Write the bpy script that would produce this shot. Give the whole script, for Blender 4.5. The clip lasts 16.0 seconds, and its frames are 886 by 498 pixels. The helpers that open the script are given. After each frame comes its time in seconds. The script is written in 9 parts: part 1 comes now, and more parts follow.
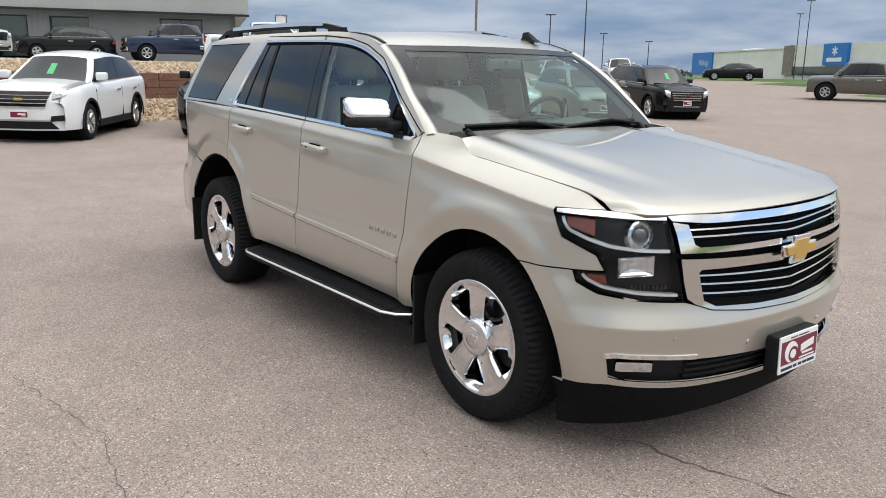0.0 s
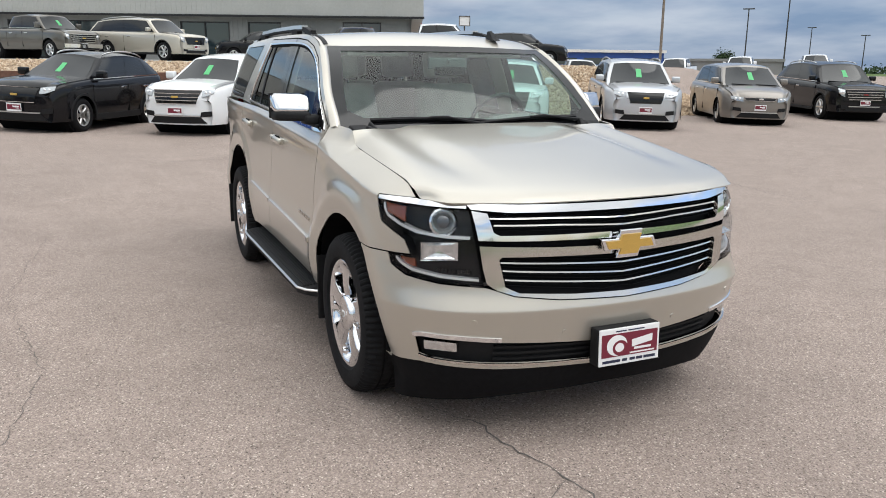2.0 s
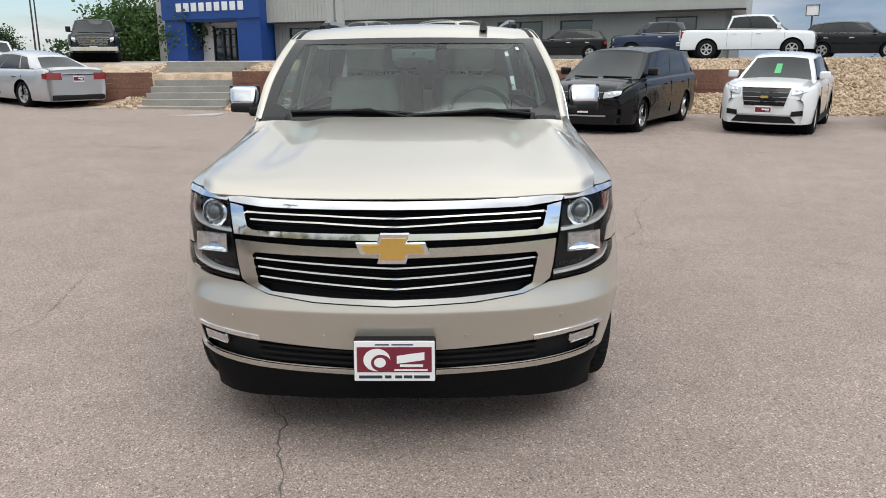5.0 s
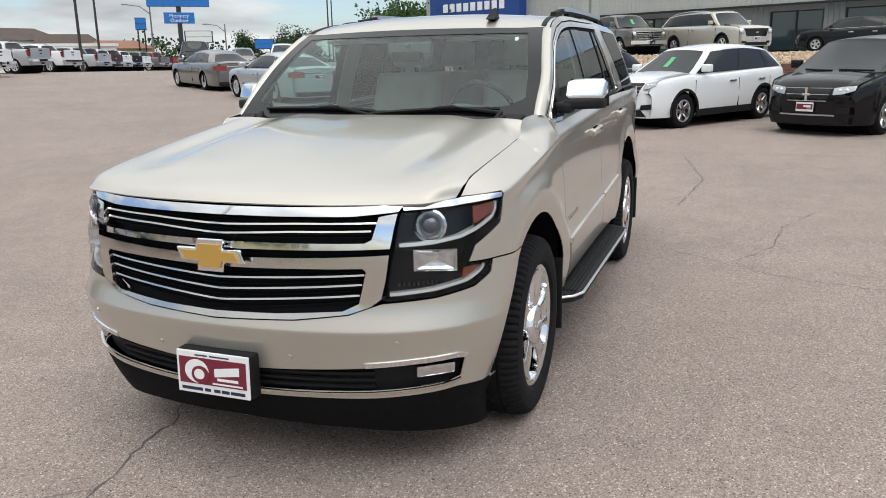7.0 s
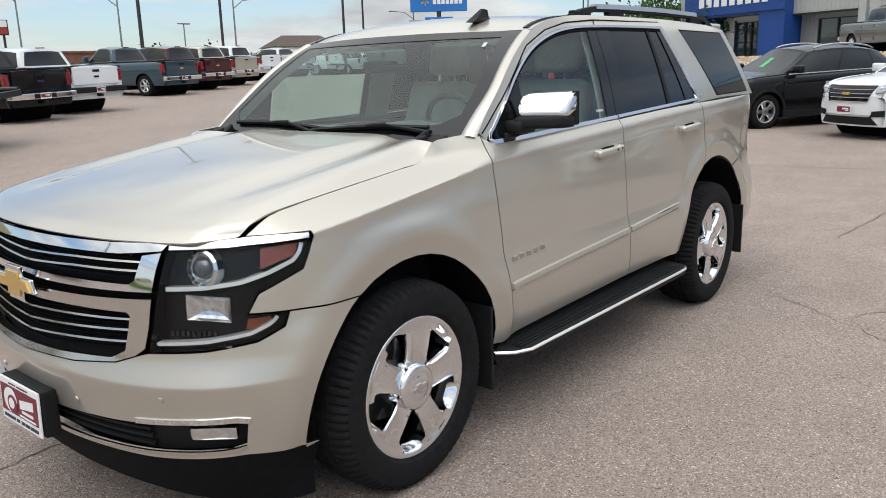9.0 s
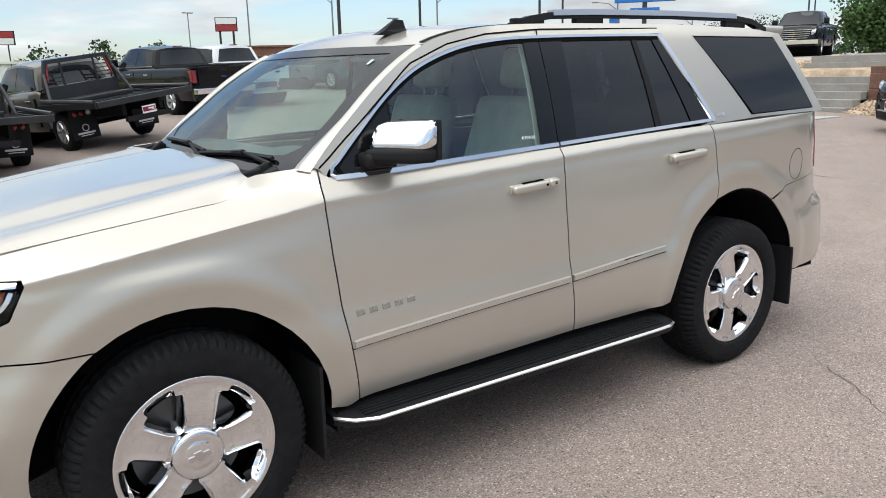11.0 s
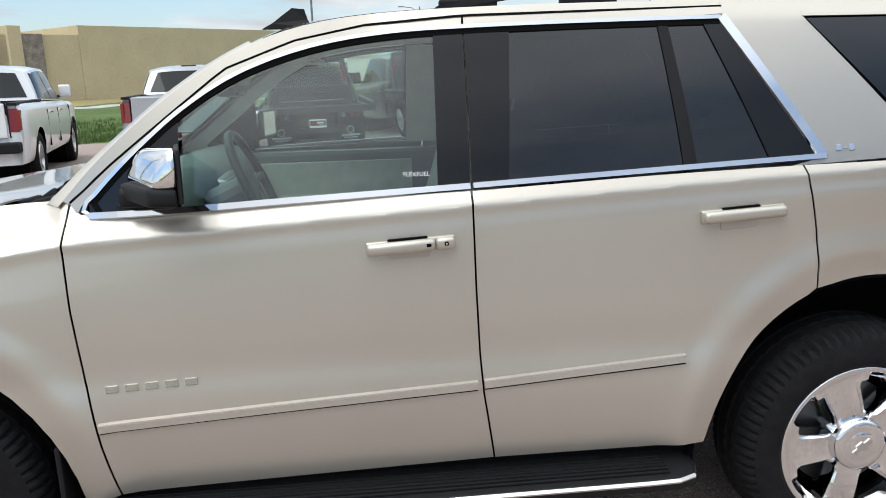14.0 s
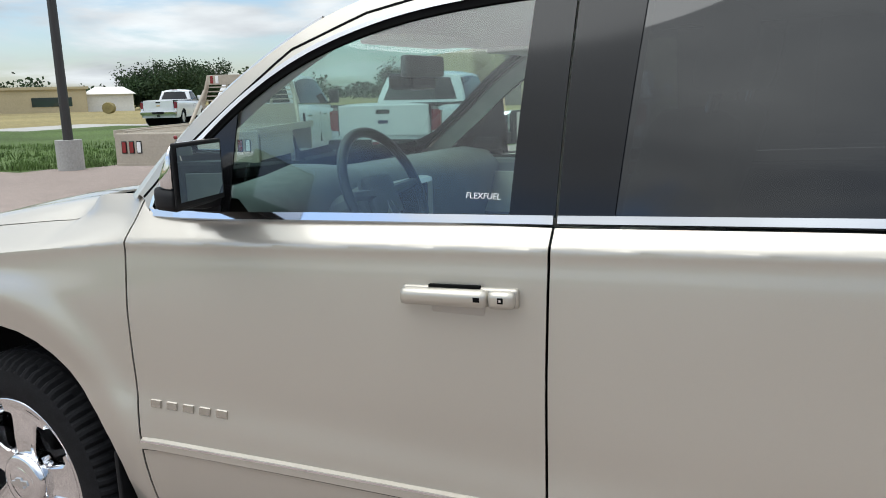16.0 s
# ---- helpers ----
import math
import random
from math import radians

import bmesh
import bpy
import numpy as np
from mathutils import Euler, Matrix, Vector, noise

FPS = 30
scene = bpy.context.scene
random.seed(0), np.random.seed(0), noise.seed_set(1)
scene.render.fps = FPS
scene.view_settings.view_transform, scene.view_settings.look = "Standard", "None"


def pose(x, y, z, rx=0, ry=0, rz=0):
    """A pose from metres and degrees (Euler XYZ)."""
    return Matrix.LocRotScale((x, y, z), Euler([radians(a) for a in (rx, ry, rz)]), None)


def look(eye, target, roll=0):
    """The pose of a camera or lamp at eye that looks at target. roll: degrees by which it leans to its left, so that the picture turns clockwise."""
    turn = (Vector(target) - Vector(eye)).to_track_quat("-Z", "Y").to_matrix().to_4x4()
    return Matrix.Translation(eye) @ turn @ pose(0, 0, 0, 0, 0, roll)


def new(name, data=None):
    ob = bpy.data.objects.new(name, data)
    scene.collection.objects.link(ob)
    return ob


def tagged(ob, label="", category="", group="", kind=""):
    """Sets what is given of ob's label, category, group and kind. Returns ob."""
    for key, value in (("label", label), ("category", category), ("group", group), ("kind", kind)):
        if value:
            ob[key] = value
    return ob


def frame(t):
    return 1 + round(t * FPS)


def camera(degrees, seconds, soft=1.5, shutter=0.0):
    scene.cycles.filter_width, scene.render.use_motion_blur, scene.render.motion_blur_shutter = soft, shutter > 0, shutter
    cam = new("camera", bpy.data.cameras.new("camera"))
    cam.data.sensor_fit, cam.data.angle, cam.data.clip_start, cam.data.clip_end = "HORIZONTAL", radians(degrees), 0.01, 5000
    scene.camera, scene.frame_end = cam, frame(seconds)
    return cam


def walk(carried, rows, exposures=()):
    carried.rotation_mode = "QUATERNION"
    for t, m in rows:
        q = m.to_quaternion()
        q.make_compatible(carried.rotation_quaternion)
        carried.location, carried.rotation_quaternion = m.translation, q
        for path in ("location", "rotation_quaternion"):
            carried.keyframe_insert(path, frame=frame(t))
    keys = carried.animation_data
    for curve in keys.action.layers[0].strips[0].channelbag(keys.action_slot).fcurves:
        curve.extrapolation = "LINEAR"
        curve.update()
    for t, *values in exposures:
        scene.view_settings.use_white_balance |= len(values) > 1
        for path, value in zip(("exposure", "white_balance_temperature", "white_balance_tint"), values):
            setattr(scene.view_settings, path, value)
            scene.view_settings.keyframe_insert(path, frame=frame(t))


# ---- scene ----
cam = camera(59.8, 16.0, 0.95)
PATH = [
    (0, (2.544, -3.157, 1.582), (1.011, -1.952, 1.136), 0.89),
    (0.5, (2.787, -2.895, 1.570), (1.184, -1.785, 1.123), 0.89),
    (1, (3.079, -2.637, 1.562), (1.404, -1.638, 1.116), 0.79),
    (1.5, (3.357, -2.353, 1.598), (1.627, -1.457, 1.147), 0.56),
    (2, (3.568, -2.029, 1.592), (1.791, -1.233, 1.139), 0.49),
    (2.5, (3.654, -1.689, 1.553), (1.834, -0.997, 1.094), 0.46),
    (3, (3.728, -1.278, 1.579), (1.878, -0.677, 1.116), 0.26),
    (3.5, (3.820, -0.932, 1.570), (1.939, -0.432, 1.109), 0.26),
    (4, (3.880, -0.549, 1.573), (1.969, -0.181, 1.112), 0.11),
    (4.5, (3.891, -0.162, 1.568), (1.954, 0.023, 1.108), -0.09),
    (5, (3.848, 0.226, 1.558), (1.902, 0.203, 1.099), -0.33),
    (5.5, (3.748, 0.612, 1.548), (1.815, 0.384, 1.089), -0.56),
    (6, (3.587, 0.991, 1.538), (1.682, 0.590, 1.080), -0.75),
    (6.5, (3.444, 1.400, 1.552), (1.577, 0.853, 1.088), -0.83),
    (7, (3.199, 1.741, 1.524), (1.379, 1.050, 1.065), -1.07),
    (7.5, (2.944, 2.056, 1.541), (1.184, 1.224, 1.083), -1.14),
    (8, (2.686, 2.355, 1.539), (1.006, 1.368, 1.088), -1.38),
    (8.5, (2.349, 2.574, 1.515), (0.766, 1.437, 1.067), -1.53),
    (9, (2.001, 2.780, 1.541), (0.504, 1.530, 1.097), -1.60),
    (9.5, (1.683, 2.988, 1.520), (0.271, 1.637, 1.095), -1.97),
    (10, (1.348, 3.165, 1.539), (0.031, 1.721, 1.116), -2.01),
    (10.5, (1.009, 3.289, 1.578), (-0.210, 1.764, 1.144), -1.78),
    (11, (0.666, 3.365, 1.622), (-0.451, 1.768, 1.172), -1.45),
    (11.5, (0.318, 3.400, 1.655), (-0.690, 1.736, 1.191), -1.16),
    (12, (-0.034, 3.401, 1.661), (-0.925, 1.672, 1.194), -1.07),
    (12.5, (-0.405, 3.398, 1.644), (-1.182, 1.614, 1.180), -1.17),
    (13, (-0.743, 3.372, 1.635), (-1.380, 1.533, 1.176), -1.18),
    (13.5, (-1.077, 3.255, 1.627), (-1.511, 1.357, 1.172), -1.32),
    (14, (-1.374, 3.124, 1.633), (-1.569, 1.185, 1.180), -1.58),
    (14.5, (-1.652, 2.967, 1.624), (-1.581, 1.018, 1.179), -1.71),
    (15, (-1.878, 2.739, 1.580), (-1.514, 0.821, 1.145), -1.97),
    (15.5, (-2.018, 2.522, 1.582), (-1.394, 0.670, 1.156), -2.09),
    (16, (-2.165, 2.316, 1.554), (-1.271, 0.573, 1.148), -1.40),
]
EXPOSURES = [(0.0, 0.33, 6330, 8), (3.5, 0.30, 6330, 8), (7.0, 0.20, 6300, 8), (9.5, 0.26, 6280, 8), (12.0, 0.44, 6180, 8), (14.0, 0.42, 6150, 8), (16.0, 0.30, 6080, 7)]
walk(cam, [(t, look(eye, target, roll)) for t, eye, target, roll in PATH], EXPOSURES)

# ---- light ----
SUN_EL, SUN_AZ = radians(62), radians(40)
world = bpy.data.worlds.new("sky")
scene.world = world
world.use_nodes = True
wn, wl = world.node_tree.nodes, world.node_tree.links
wn.clear()
w_out = wn.new("ShaderNodeOutputWorld")
w_bg = wn.new("ShaderNodeBackground")
w_sky = wn.new("ShaderNodeTexSky")
w_sky.sky_type = "NISHITA"
w_sky.sun_disc = False
w_sky.sun_elevation = SUN_EL
w_sky.sun_rotation = radians(48)
w_sky.air_density, w_sky.dust_density, w_sky.ozone_density = 1.0, 1.0, 1.5
w_co = wn.new("ShaderNodeTexCoord")
w_sep = wn.new("ShaderNodeSeparateXYZ")
wl.new(w_co.outputs["Generated"], w_sep.inputs[0])
# clouds lie on a flat layer: divide the direction by its height
w_h = wn.new("ShaderNodeMath"); w_h.operation = "ADD"; w_h.inputs[1].default_value = 0.16
wl.new(w_sep.outputs["Z"], w_h.inputs[0])
w_hm = wn.new("ShaderNodeMath"); w_hm.operation = "MAXIMUM"; w_hm.inputs[1].default_value = 0.05
wl.new(w_h.outputs[0], w_hm.inputs[0])
w_dx = wn.new("ShaderNodeMath"); w_dx.operation = "DIVIDE"
w_dy = wn.new("ShaderNodeMath"); w_dy.operation = "DIVIDE"
wl.new(w_sep.outputs["X"], w_dx.inputs[0]); wl.new(w_hm.outputs[0], w_dx.inputs[1])
wl.new(w_sep.outputs["Y"], w_dy.inputs[0]); wl.new(w_hm.outputs[0], w_dy.inputs[1])
w_cmb = wn.new("ShaderNodeCombineXYZ")
wl.new(w_dx.outputs[0], w_cmb.inputs[0]); wl.new(w_dy.outputs[0], w_cmb.inputs[1])
w_n = wn.new("ShaderNodeTexNoise")
w_n.inputs["Scale"].default_value = 0.85
w_n.inputs["Detail"].default_value = 9
w_n.inputs["Roughness"].default_value = 0.56
w_n.inputs["Distortion"].default_value = 0.35
wl.new(w_cmb.outputs[0], w_n.inputs["Vector"])
w_r = wn.new("ShaderNodeMapRange")
w_r.interpolation_type = "SMOOTHSTEP"
w_r.inputs["From Min"].default_value = 0.43
w_r.inputs["From Max"].default_value = 0.63
# the cloud closes overhead
w_top = wn.new("ShaderNodeMapRange")
w_top.interpolation_type = "SMOOTHSTEP"
w_top.inputs["From Min"].default_value, w_top.inputs["From Max"].default_value = 0.17, 0.48
w_top.inputs["To Min"].default_value, w_top.inputs["To Max"].default_value = 0.0, 0.22
wl.new(w_sep.outputs["Z"], w_top.inputs["Value"])
w_sum = wn.new("ShaderNodeMath"); w_sum.operation = "ADD"
wl.new(w_n.outputs["Fac"], w_sum.inputs[0]); wl.new(w_top.outputs[0], w_sum.inputs[1])
wl.new(w_sum.outputs[0], w_r.inputs["Value"])
w_n2 = wn.new("ShaderNodeTexNoise")
w_n2.inputs["Scale"].default_value = 1.2
w_n2.inputs["Detail"].default_value = 5
wl.new(w_cmb.outputs[0], w_n2.inputs["Vector"])
w_cr = wn.new("ShaderNodeValToRGB")
w_cr.color_ramp.elements[0].position, w_cr.color_ramp.elements[0].color = 0.33, (2.75, 2.78, 2.85, 1)
w_cr.color_ramp.elements[1].position, w_cr.color_ramp.elements[1].color = 0.66, (4.95, 4.95, 4.85, 1)
wl.new(w_n2.outputs["Fac"], w_cr.inputs[0])
w_mix = wn.new("ShaderNodeMixRGB")
wl.new(w_r.outputs[0], w_mix.inputs[0])
w_thin = wn.new("ShaderNodeVectorMath"); w_thin.operation = "MULTIPLY"
w_thin.inputs[1].default_value = (0.74, 0.745, 0.77)
wl.new(w_sky.outputs[0], w_thin.inputs[0])
wl.new(w_thin.outputs[0], w_mix.inputs[1])
wl.new(w_cr.outputs[0], w_mix.inputs[2])
# a storm stands on one side of the sky
w_dot = wn.new("ShaderNodeVectorMath"); w_dot.operation = "DOT_PRODUCT"
w_dot.inputs[1].default_value = (-0.62, 0.78, 0.0)
wl.new(w_co.outputs["Generated"], w_dot.inputs[0])
w_st = wn.new("ShaderNodeMapRange")
w_st.interpolation_type = "SMOOTHSTEP"
w_st.inputs["From Min"].default_value, w_st.inputs["From Max"].default_value = 0.60, 0.98
w_st.inputs["To Max"].default_value = 0.9
wl.new(w_dot.outputs["Value"], w_st.inputs["Value"])
w_sc = wn.new("ShaderNodeValToRGB")
w_sc.color_ramp.elements[0].position, w_sc.color_ramp.elements[0].color = 0.36, (0.98, 1.42, 2.25, 1)
w_sc.color_ramp.elements[1].position, w_sc.color_ramp.elements[1].color = 0.68, (2.60, 2.85, 3.35, 1)
wl.new(w_n2.outputs["Fac"], w_sc.inputs[0])
w_storm = wn.new("ShaderNodeMixRGB")
wl.new(w_st.outputs[0], w_storm.inputs[0])
wl.new(w_mix.outputs[0], w_storm.inputs[1])
wl.new(w_sc.outputs[0], w_storm.inputs[2])
# a clouded sky is brightest overhead
w_zen = wn.new("ShaderNodeMapRange")
w_zen.interpolation_type = "SMOOTHSTEP"
w_zen.inputs["From Min"].default_value, w_zen.inputs["From Max"].default_value = 0.12, 0.95
w_zen.inputs["To Min"].default_value, w_zen.inputs["To Max"].default_value = 0.92, 2.0
wl.new(w_sep.outputs["Z"], w_zen.inputs["Value"])
w_zm = wn.new("ShaderNodeVectorMath"); w_zm.operation = "SCALE"
wl.new(w_storm.outputs[0], w_zm.inputs[0])
wl.new(w_zen.outputs[0], w_zm.inputs["Scale"])
wl.new(w_zm.outputs[0], w_bg.inputs["Color"])
w_bg.inputs["Strength"].default_value = 0.175
wl.new(w_bg.outputs[0], w_out.inputs["Surface"])

sun = new("sun", bpy.data.lights.new("sun", "SUN"))
sun.data.energy, sun.data.angle, sun.data.color = 1.25, radians(56), (1.0, 0.965, 0.915)
sun.matrix_world = look((20 * math.cos(SUN_AZ), 20 * math.sin(SUN_AZ), 20 * math.tan(SUN_EL)), (0, 0, 0))


# ---- materials ----
def material(name, color, rough=0.5, metal=0.0, coat=0.0, spec=0.5):
    m = bpy.data.materials.new(name)
    m.use_nodes = True
    b = m.node_tree.nodes["Principled BSDF"]
    b.inputs["Base Color"].default_value = (*color, 1)
    b.inputs["Roughness"].default_value = rough
    b.inputs["Metallic"].default_value = metal
    b.inputs["Coat Weight"].default_value = coat
    b.inputs["Coat Roughness"].default_value = 0.03
    b.inputs["Specular IOR Level"].default_value = spec
    return m


def vary(m, scale, amount, scale2=0.0, amount2=0.0, bump=0.0, bump_scale=0.0, rough=0.0):
    """Two scales of colour noise, relief and uneven gloss, in metres of the world."""
    nt = m.node_tree
    n, l = nt.nodes, nt.links
    b = n["Principled BSDF"]
    col = tuple(b.inputs["Base Color"].default_value)
    geo = n.new("ShaderNodeNewGeometry")
    last = None
    for sc, am in ((scale, amount), (scale2, amount2)):
        if am <= 0:
            continue
        t = n.new("ShaderNodeTexNoise")
        t.inputs["Scale"].default_value = sc
        t.inputs["Detail"].default_value = 5
        l.new(geo.outputs["Position"], t.inputs["Vector"])
        r = n.new("ShaderNodeMapRange")
        r.inputs["From Min"].default_value, r.inputs["From Max"].default_value = 0.3, 0.7
        r.inputs["To Min"].default_value, r.inputs["To Max"].default_value = 1 - am, 1 + am
        l.new(t.outputs["Fac"], r.inputs["Value"])
        mu = n.new("ShaderNodeVectorMath")
        mu.operation = "SCALE"
        if last is None:
            mu.inputs[0].default_value = col[:3]
        else:
            l.new(last.outputs[0], mu.inputs[0])
        l.new(r.outputs[0], mu.inputs["Scale"])
        last = mu
        if rough > 0 and sc == scale:
            rr = n.new("ShaderNodeMapRange")
            base = b.inputs["Roughness"].default_value
            rr.inputs["To Min"].default_value, rr.inputs["To Max"].default_value = base - rough, base + rough
            l.new(t.outputs["Fac"], rr.inputs["Value"])
            l.new(rr.outputs[0], b.inputs["Roughness"])
    if last is not None:
        l.new(last.outputs[0], b.inputs["Base Color"])
    if bump > 0:
        t = n.new("ShaderNodeTexNoise")
        t.inputs["Scale"].default_value = bump_scale
        t.inputs["Detail"].default_value = 4
        l.new(geo.outputs["Position"], t.inputs["Vector"])
        bp = n.new("ShaderNodeBump")
        bp.inputs["Strength"].default_value = 0.6
        bp.inputs["Distance"].default_value = bump
        l.new(t.outputs["Fac"], bp.inputs["Height"])
        l.new(bp.outputs[0], b.inputs["Normal"])
    return m


def glass(name, tint, gloss=1.0):
    """Sheet glass: what lies behind shows tinted, with a mirror reflection that grows at grazing angles."""
    m = bpy.data.materials.new(name)
    m.use_nodes = True
    n, l = m.node_tree.nodes, m.node_tree.links
    n.clear()
    out = n.new("ShaderNodeOutputMaterial")
    tr = n.new("ShaderNodeBsdfTransparent")
    tr.inputs[0].default_value = (*tint, 1)
    gl = n.new("ShaderNodeBsdfGlossy")
    gl.inputs["Roughness"].default_value = 0.02
    lw = n.new("ShaderNodeLayerWeight")
    lw.inputs["Blend"].default_value = 0.5
    pw = n.new("ShaderNodeMath")
    pw.operation = "POWER"
    pw.inputs[1].default_value = 5.0
    l.new(lw.outputs["Facing"], pw.inputs[0])
    mu = n.new("ShaderNodeMath")
    mu.operation = "MULTIPLY_ADD"
    mu.inputs[1].default_value = 0.9
    mu.inputs[2].default_value = 0.05 * gloss
    mu.use_clamp = True
    l.new(pw.outputs[0], mu.inputs[0])
    mx = n.new("ShaderNodeMixShader")
    l.new(mu.outputs[0], mx.inputs[0])
    l.new(tr.outputs[0], mx.inputs[1])
    l.new(gl.outputs[0], mx.inputs[2])
    l.new(mx.outputs[0], out.inputs["Surface"])
    return m


def paint(name, color, metal=0.35, rough=0.38):
    return vary(material(name, color, rough, metal, 1.0, 0.12), 1.3, 0.03, 900.0, 0.05, rough=0.03)


M_PAINT = paint("champagne_paint", (0.505, 0.472, 0.415), 0.60, 0.32)
M_CHROME = material("chrome", (0.80, 0.81, 0.83), 0.06, 1.0)
M_SATIN = material("satin_silver", (0.62, 0.62, 0.62), 0.28, 1.0)
M_CHIN = vary(material("matt_black_plastic", (0.006, 0.006, 0.007), 0.75, spec=0.1), 40, 0.2)
M_BLACK = vary(material("black_plastic", (0.011, 0.011, 0.012), 0.62, spec=0.22), 40, 0.2, rough=0.1)
M_GLOSS_BLACK = material("gloss_black", (0.006, 0.006, 0.007), 0.10, 0.0, 0.0, 0.4)
M_WELL = material("wheel_well", (0.006, 0.006, 0.007), 0.95, spec=0.1)
M_GAP = material("panel_gap", (0.004, 0.004, 0.004), 0.9, spec=0.1)
M_RUBBER = vary(material("tyre_rubber", (0.010, 0.010, 0.011), 0.8, spec=0.15), 30, 0.25, 220, 0.2, 0.0006, 260)
M_GLASS = glass("windscreen_glass", (0.58, 0.75, 0.695), 1.5)
M_GLASS_SIDE = glass("side_glass", (0.76, 0.91, 0.87), 2.2)
M_GLASS_DARK = glass("privacy_glass", (0.035, 0.038, 0.042), 1.7)
M_GLASS_CAR = material("dark_car_glass", (0.012, 0.014, 0.016), 0.04, 0.0, 0.0, 0.45)
M_LENS = glass("lamp_lens", (0.95, 0.96, 0.97), 0.45)
M_LAMP_DARK = material("lamp_housing", (0.005, 0.005, 0.006), 0.4, spec=0.2)
M_LAMP_CLEAR = material("lamp_reflector", (0.78, 0.79, 0.80), 0.22, 0.6)
M_AMBER = material("amber_lens", (0.17, 0.034, 0.010), 0.2, 0.0, 0.6)
M_RED = material("red_lens", (0.22, 0.010, 0.012), 0.18, 0.0, 0.8)
M_GOLD = vary(material("gold_badge", (0.66, 0.42, 0.10), 0.34, 0.55, 0.5), 300, 0.15)
M_WHITE = material("white_plastic", (0.78, 0.78, 0.78), 0.4)
M_STICKER = material("pale_sticker", (0.50, 0.58, 0.56), 0.5)
M_MAROON = material("plate_maroon", (0.16, 0.012, 0.03), 0.45)
M_GREEN = material("sticker_green", (0.09, 0.42, 0.16), 0.6)
M_LEATHER = vary(material("grey_leather", (0.48, 0.455, 0.41), 0.55), 12, 0.12, 90, 0.08, 0.002, 120)
M_TRIM_DARK = vary(material("dark_trim", (0.14, 0.14, 0.138), 0.6), 20, 0.15)
M_TRIM_LIGHT = vary(material("light_trim", (0.55, 0.52, 0.46), 0.65), 15, 0.08)
M_CARPET = vary(material("carpet", (0.06, 0.058, 0.055), 0.95), 60, 0.2)

P_WHITE = paint("white_paint", (0.76, 0.77, 0.78), 0.0, 0.3)
P_BLACK = paint("black_paint", (0.006, 0.006, 0.0075), 0.0, 0.2)
P_BLACK.node_tree.nodes["Principled BSDF"].inputs["Coat Weight"].default_value = 0.4
P_NAVY = paint("navy_paint", (0.012, 0.022, 0.055), 0.3, 0.3)
P_SILVER = paint("silver_paint", (0.52, 0.53, 0.55), 0.6, 0.35)
P_GREY = paint("grey_paint", (0.19, 0.18, 0.175), 0.5, 0.35)
P_DKGREY = paint("dark_grey_paint", (0.06, 0.06, 0.06), 0.4, 0.32)
P_TAUPE = paint("taupe_paint", (0.22, 0.20, 0.18), 0.5, 0.35)
P_BLUEGREY = paint("blue_grey_paint", (0.045, 0.075, 0.10), 0.4, 0.32)
P_MAROON = paint("maroon_paint", (0.055, 0.008, 0.012), 0.3, 0.3)
P_RED = paint("red_paint", (0.28, 0.012, 0.02), 0.2, 0.3)
P_TAN = paint("pale_gold_paint", (0.50, 0.46, 0.39), 0.5, 0.35)
P_BROWNGREY = paint("brown_grey_paint", (0.12, 0.11, 0.095), 0.4, 0.35)
M_NAVY_BADGE = material("navy_badge", (0.01, 0.02, 0.10), 0.3, 0.2, 0.8)
P_OLIVE = paint("bronze_paint", (0.10, 0.085, 0.06), 0.4, 0.35)


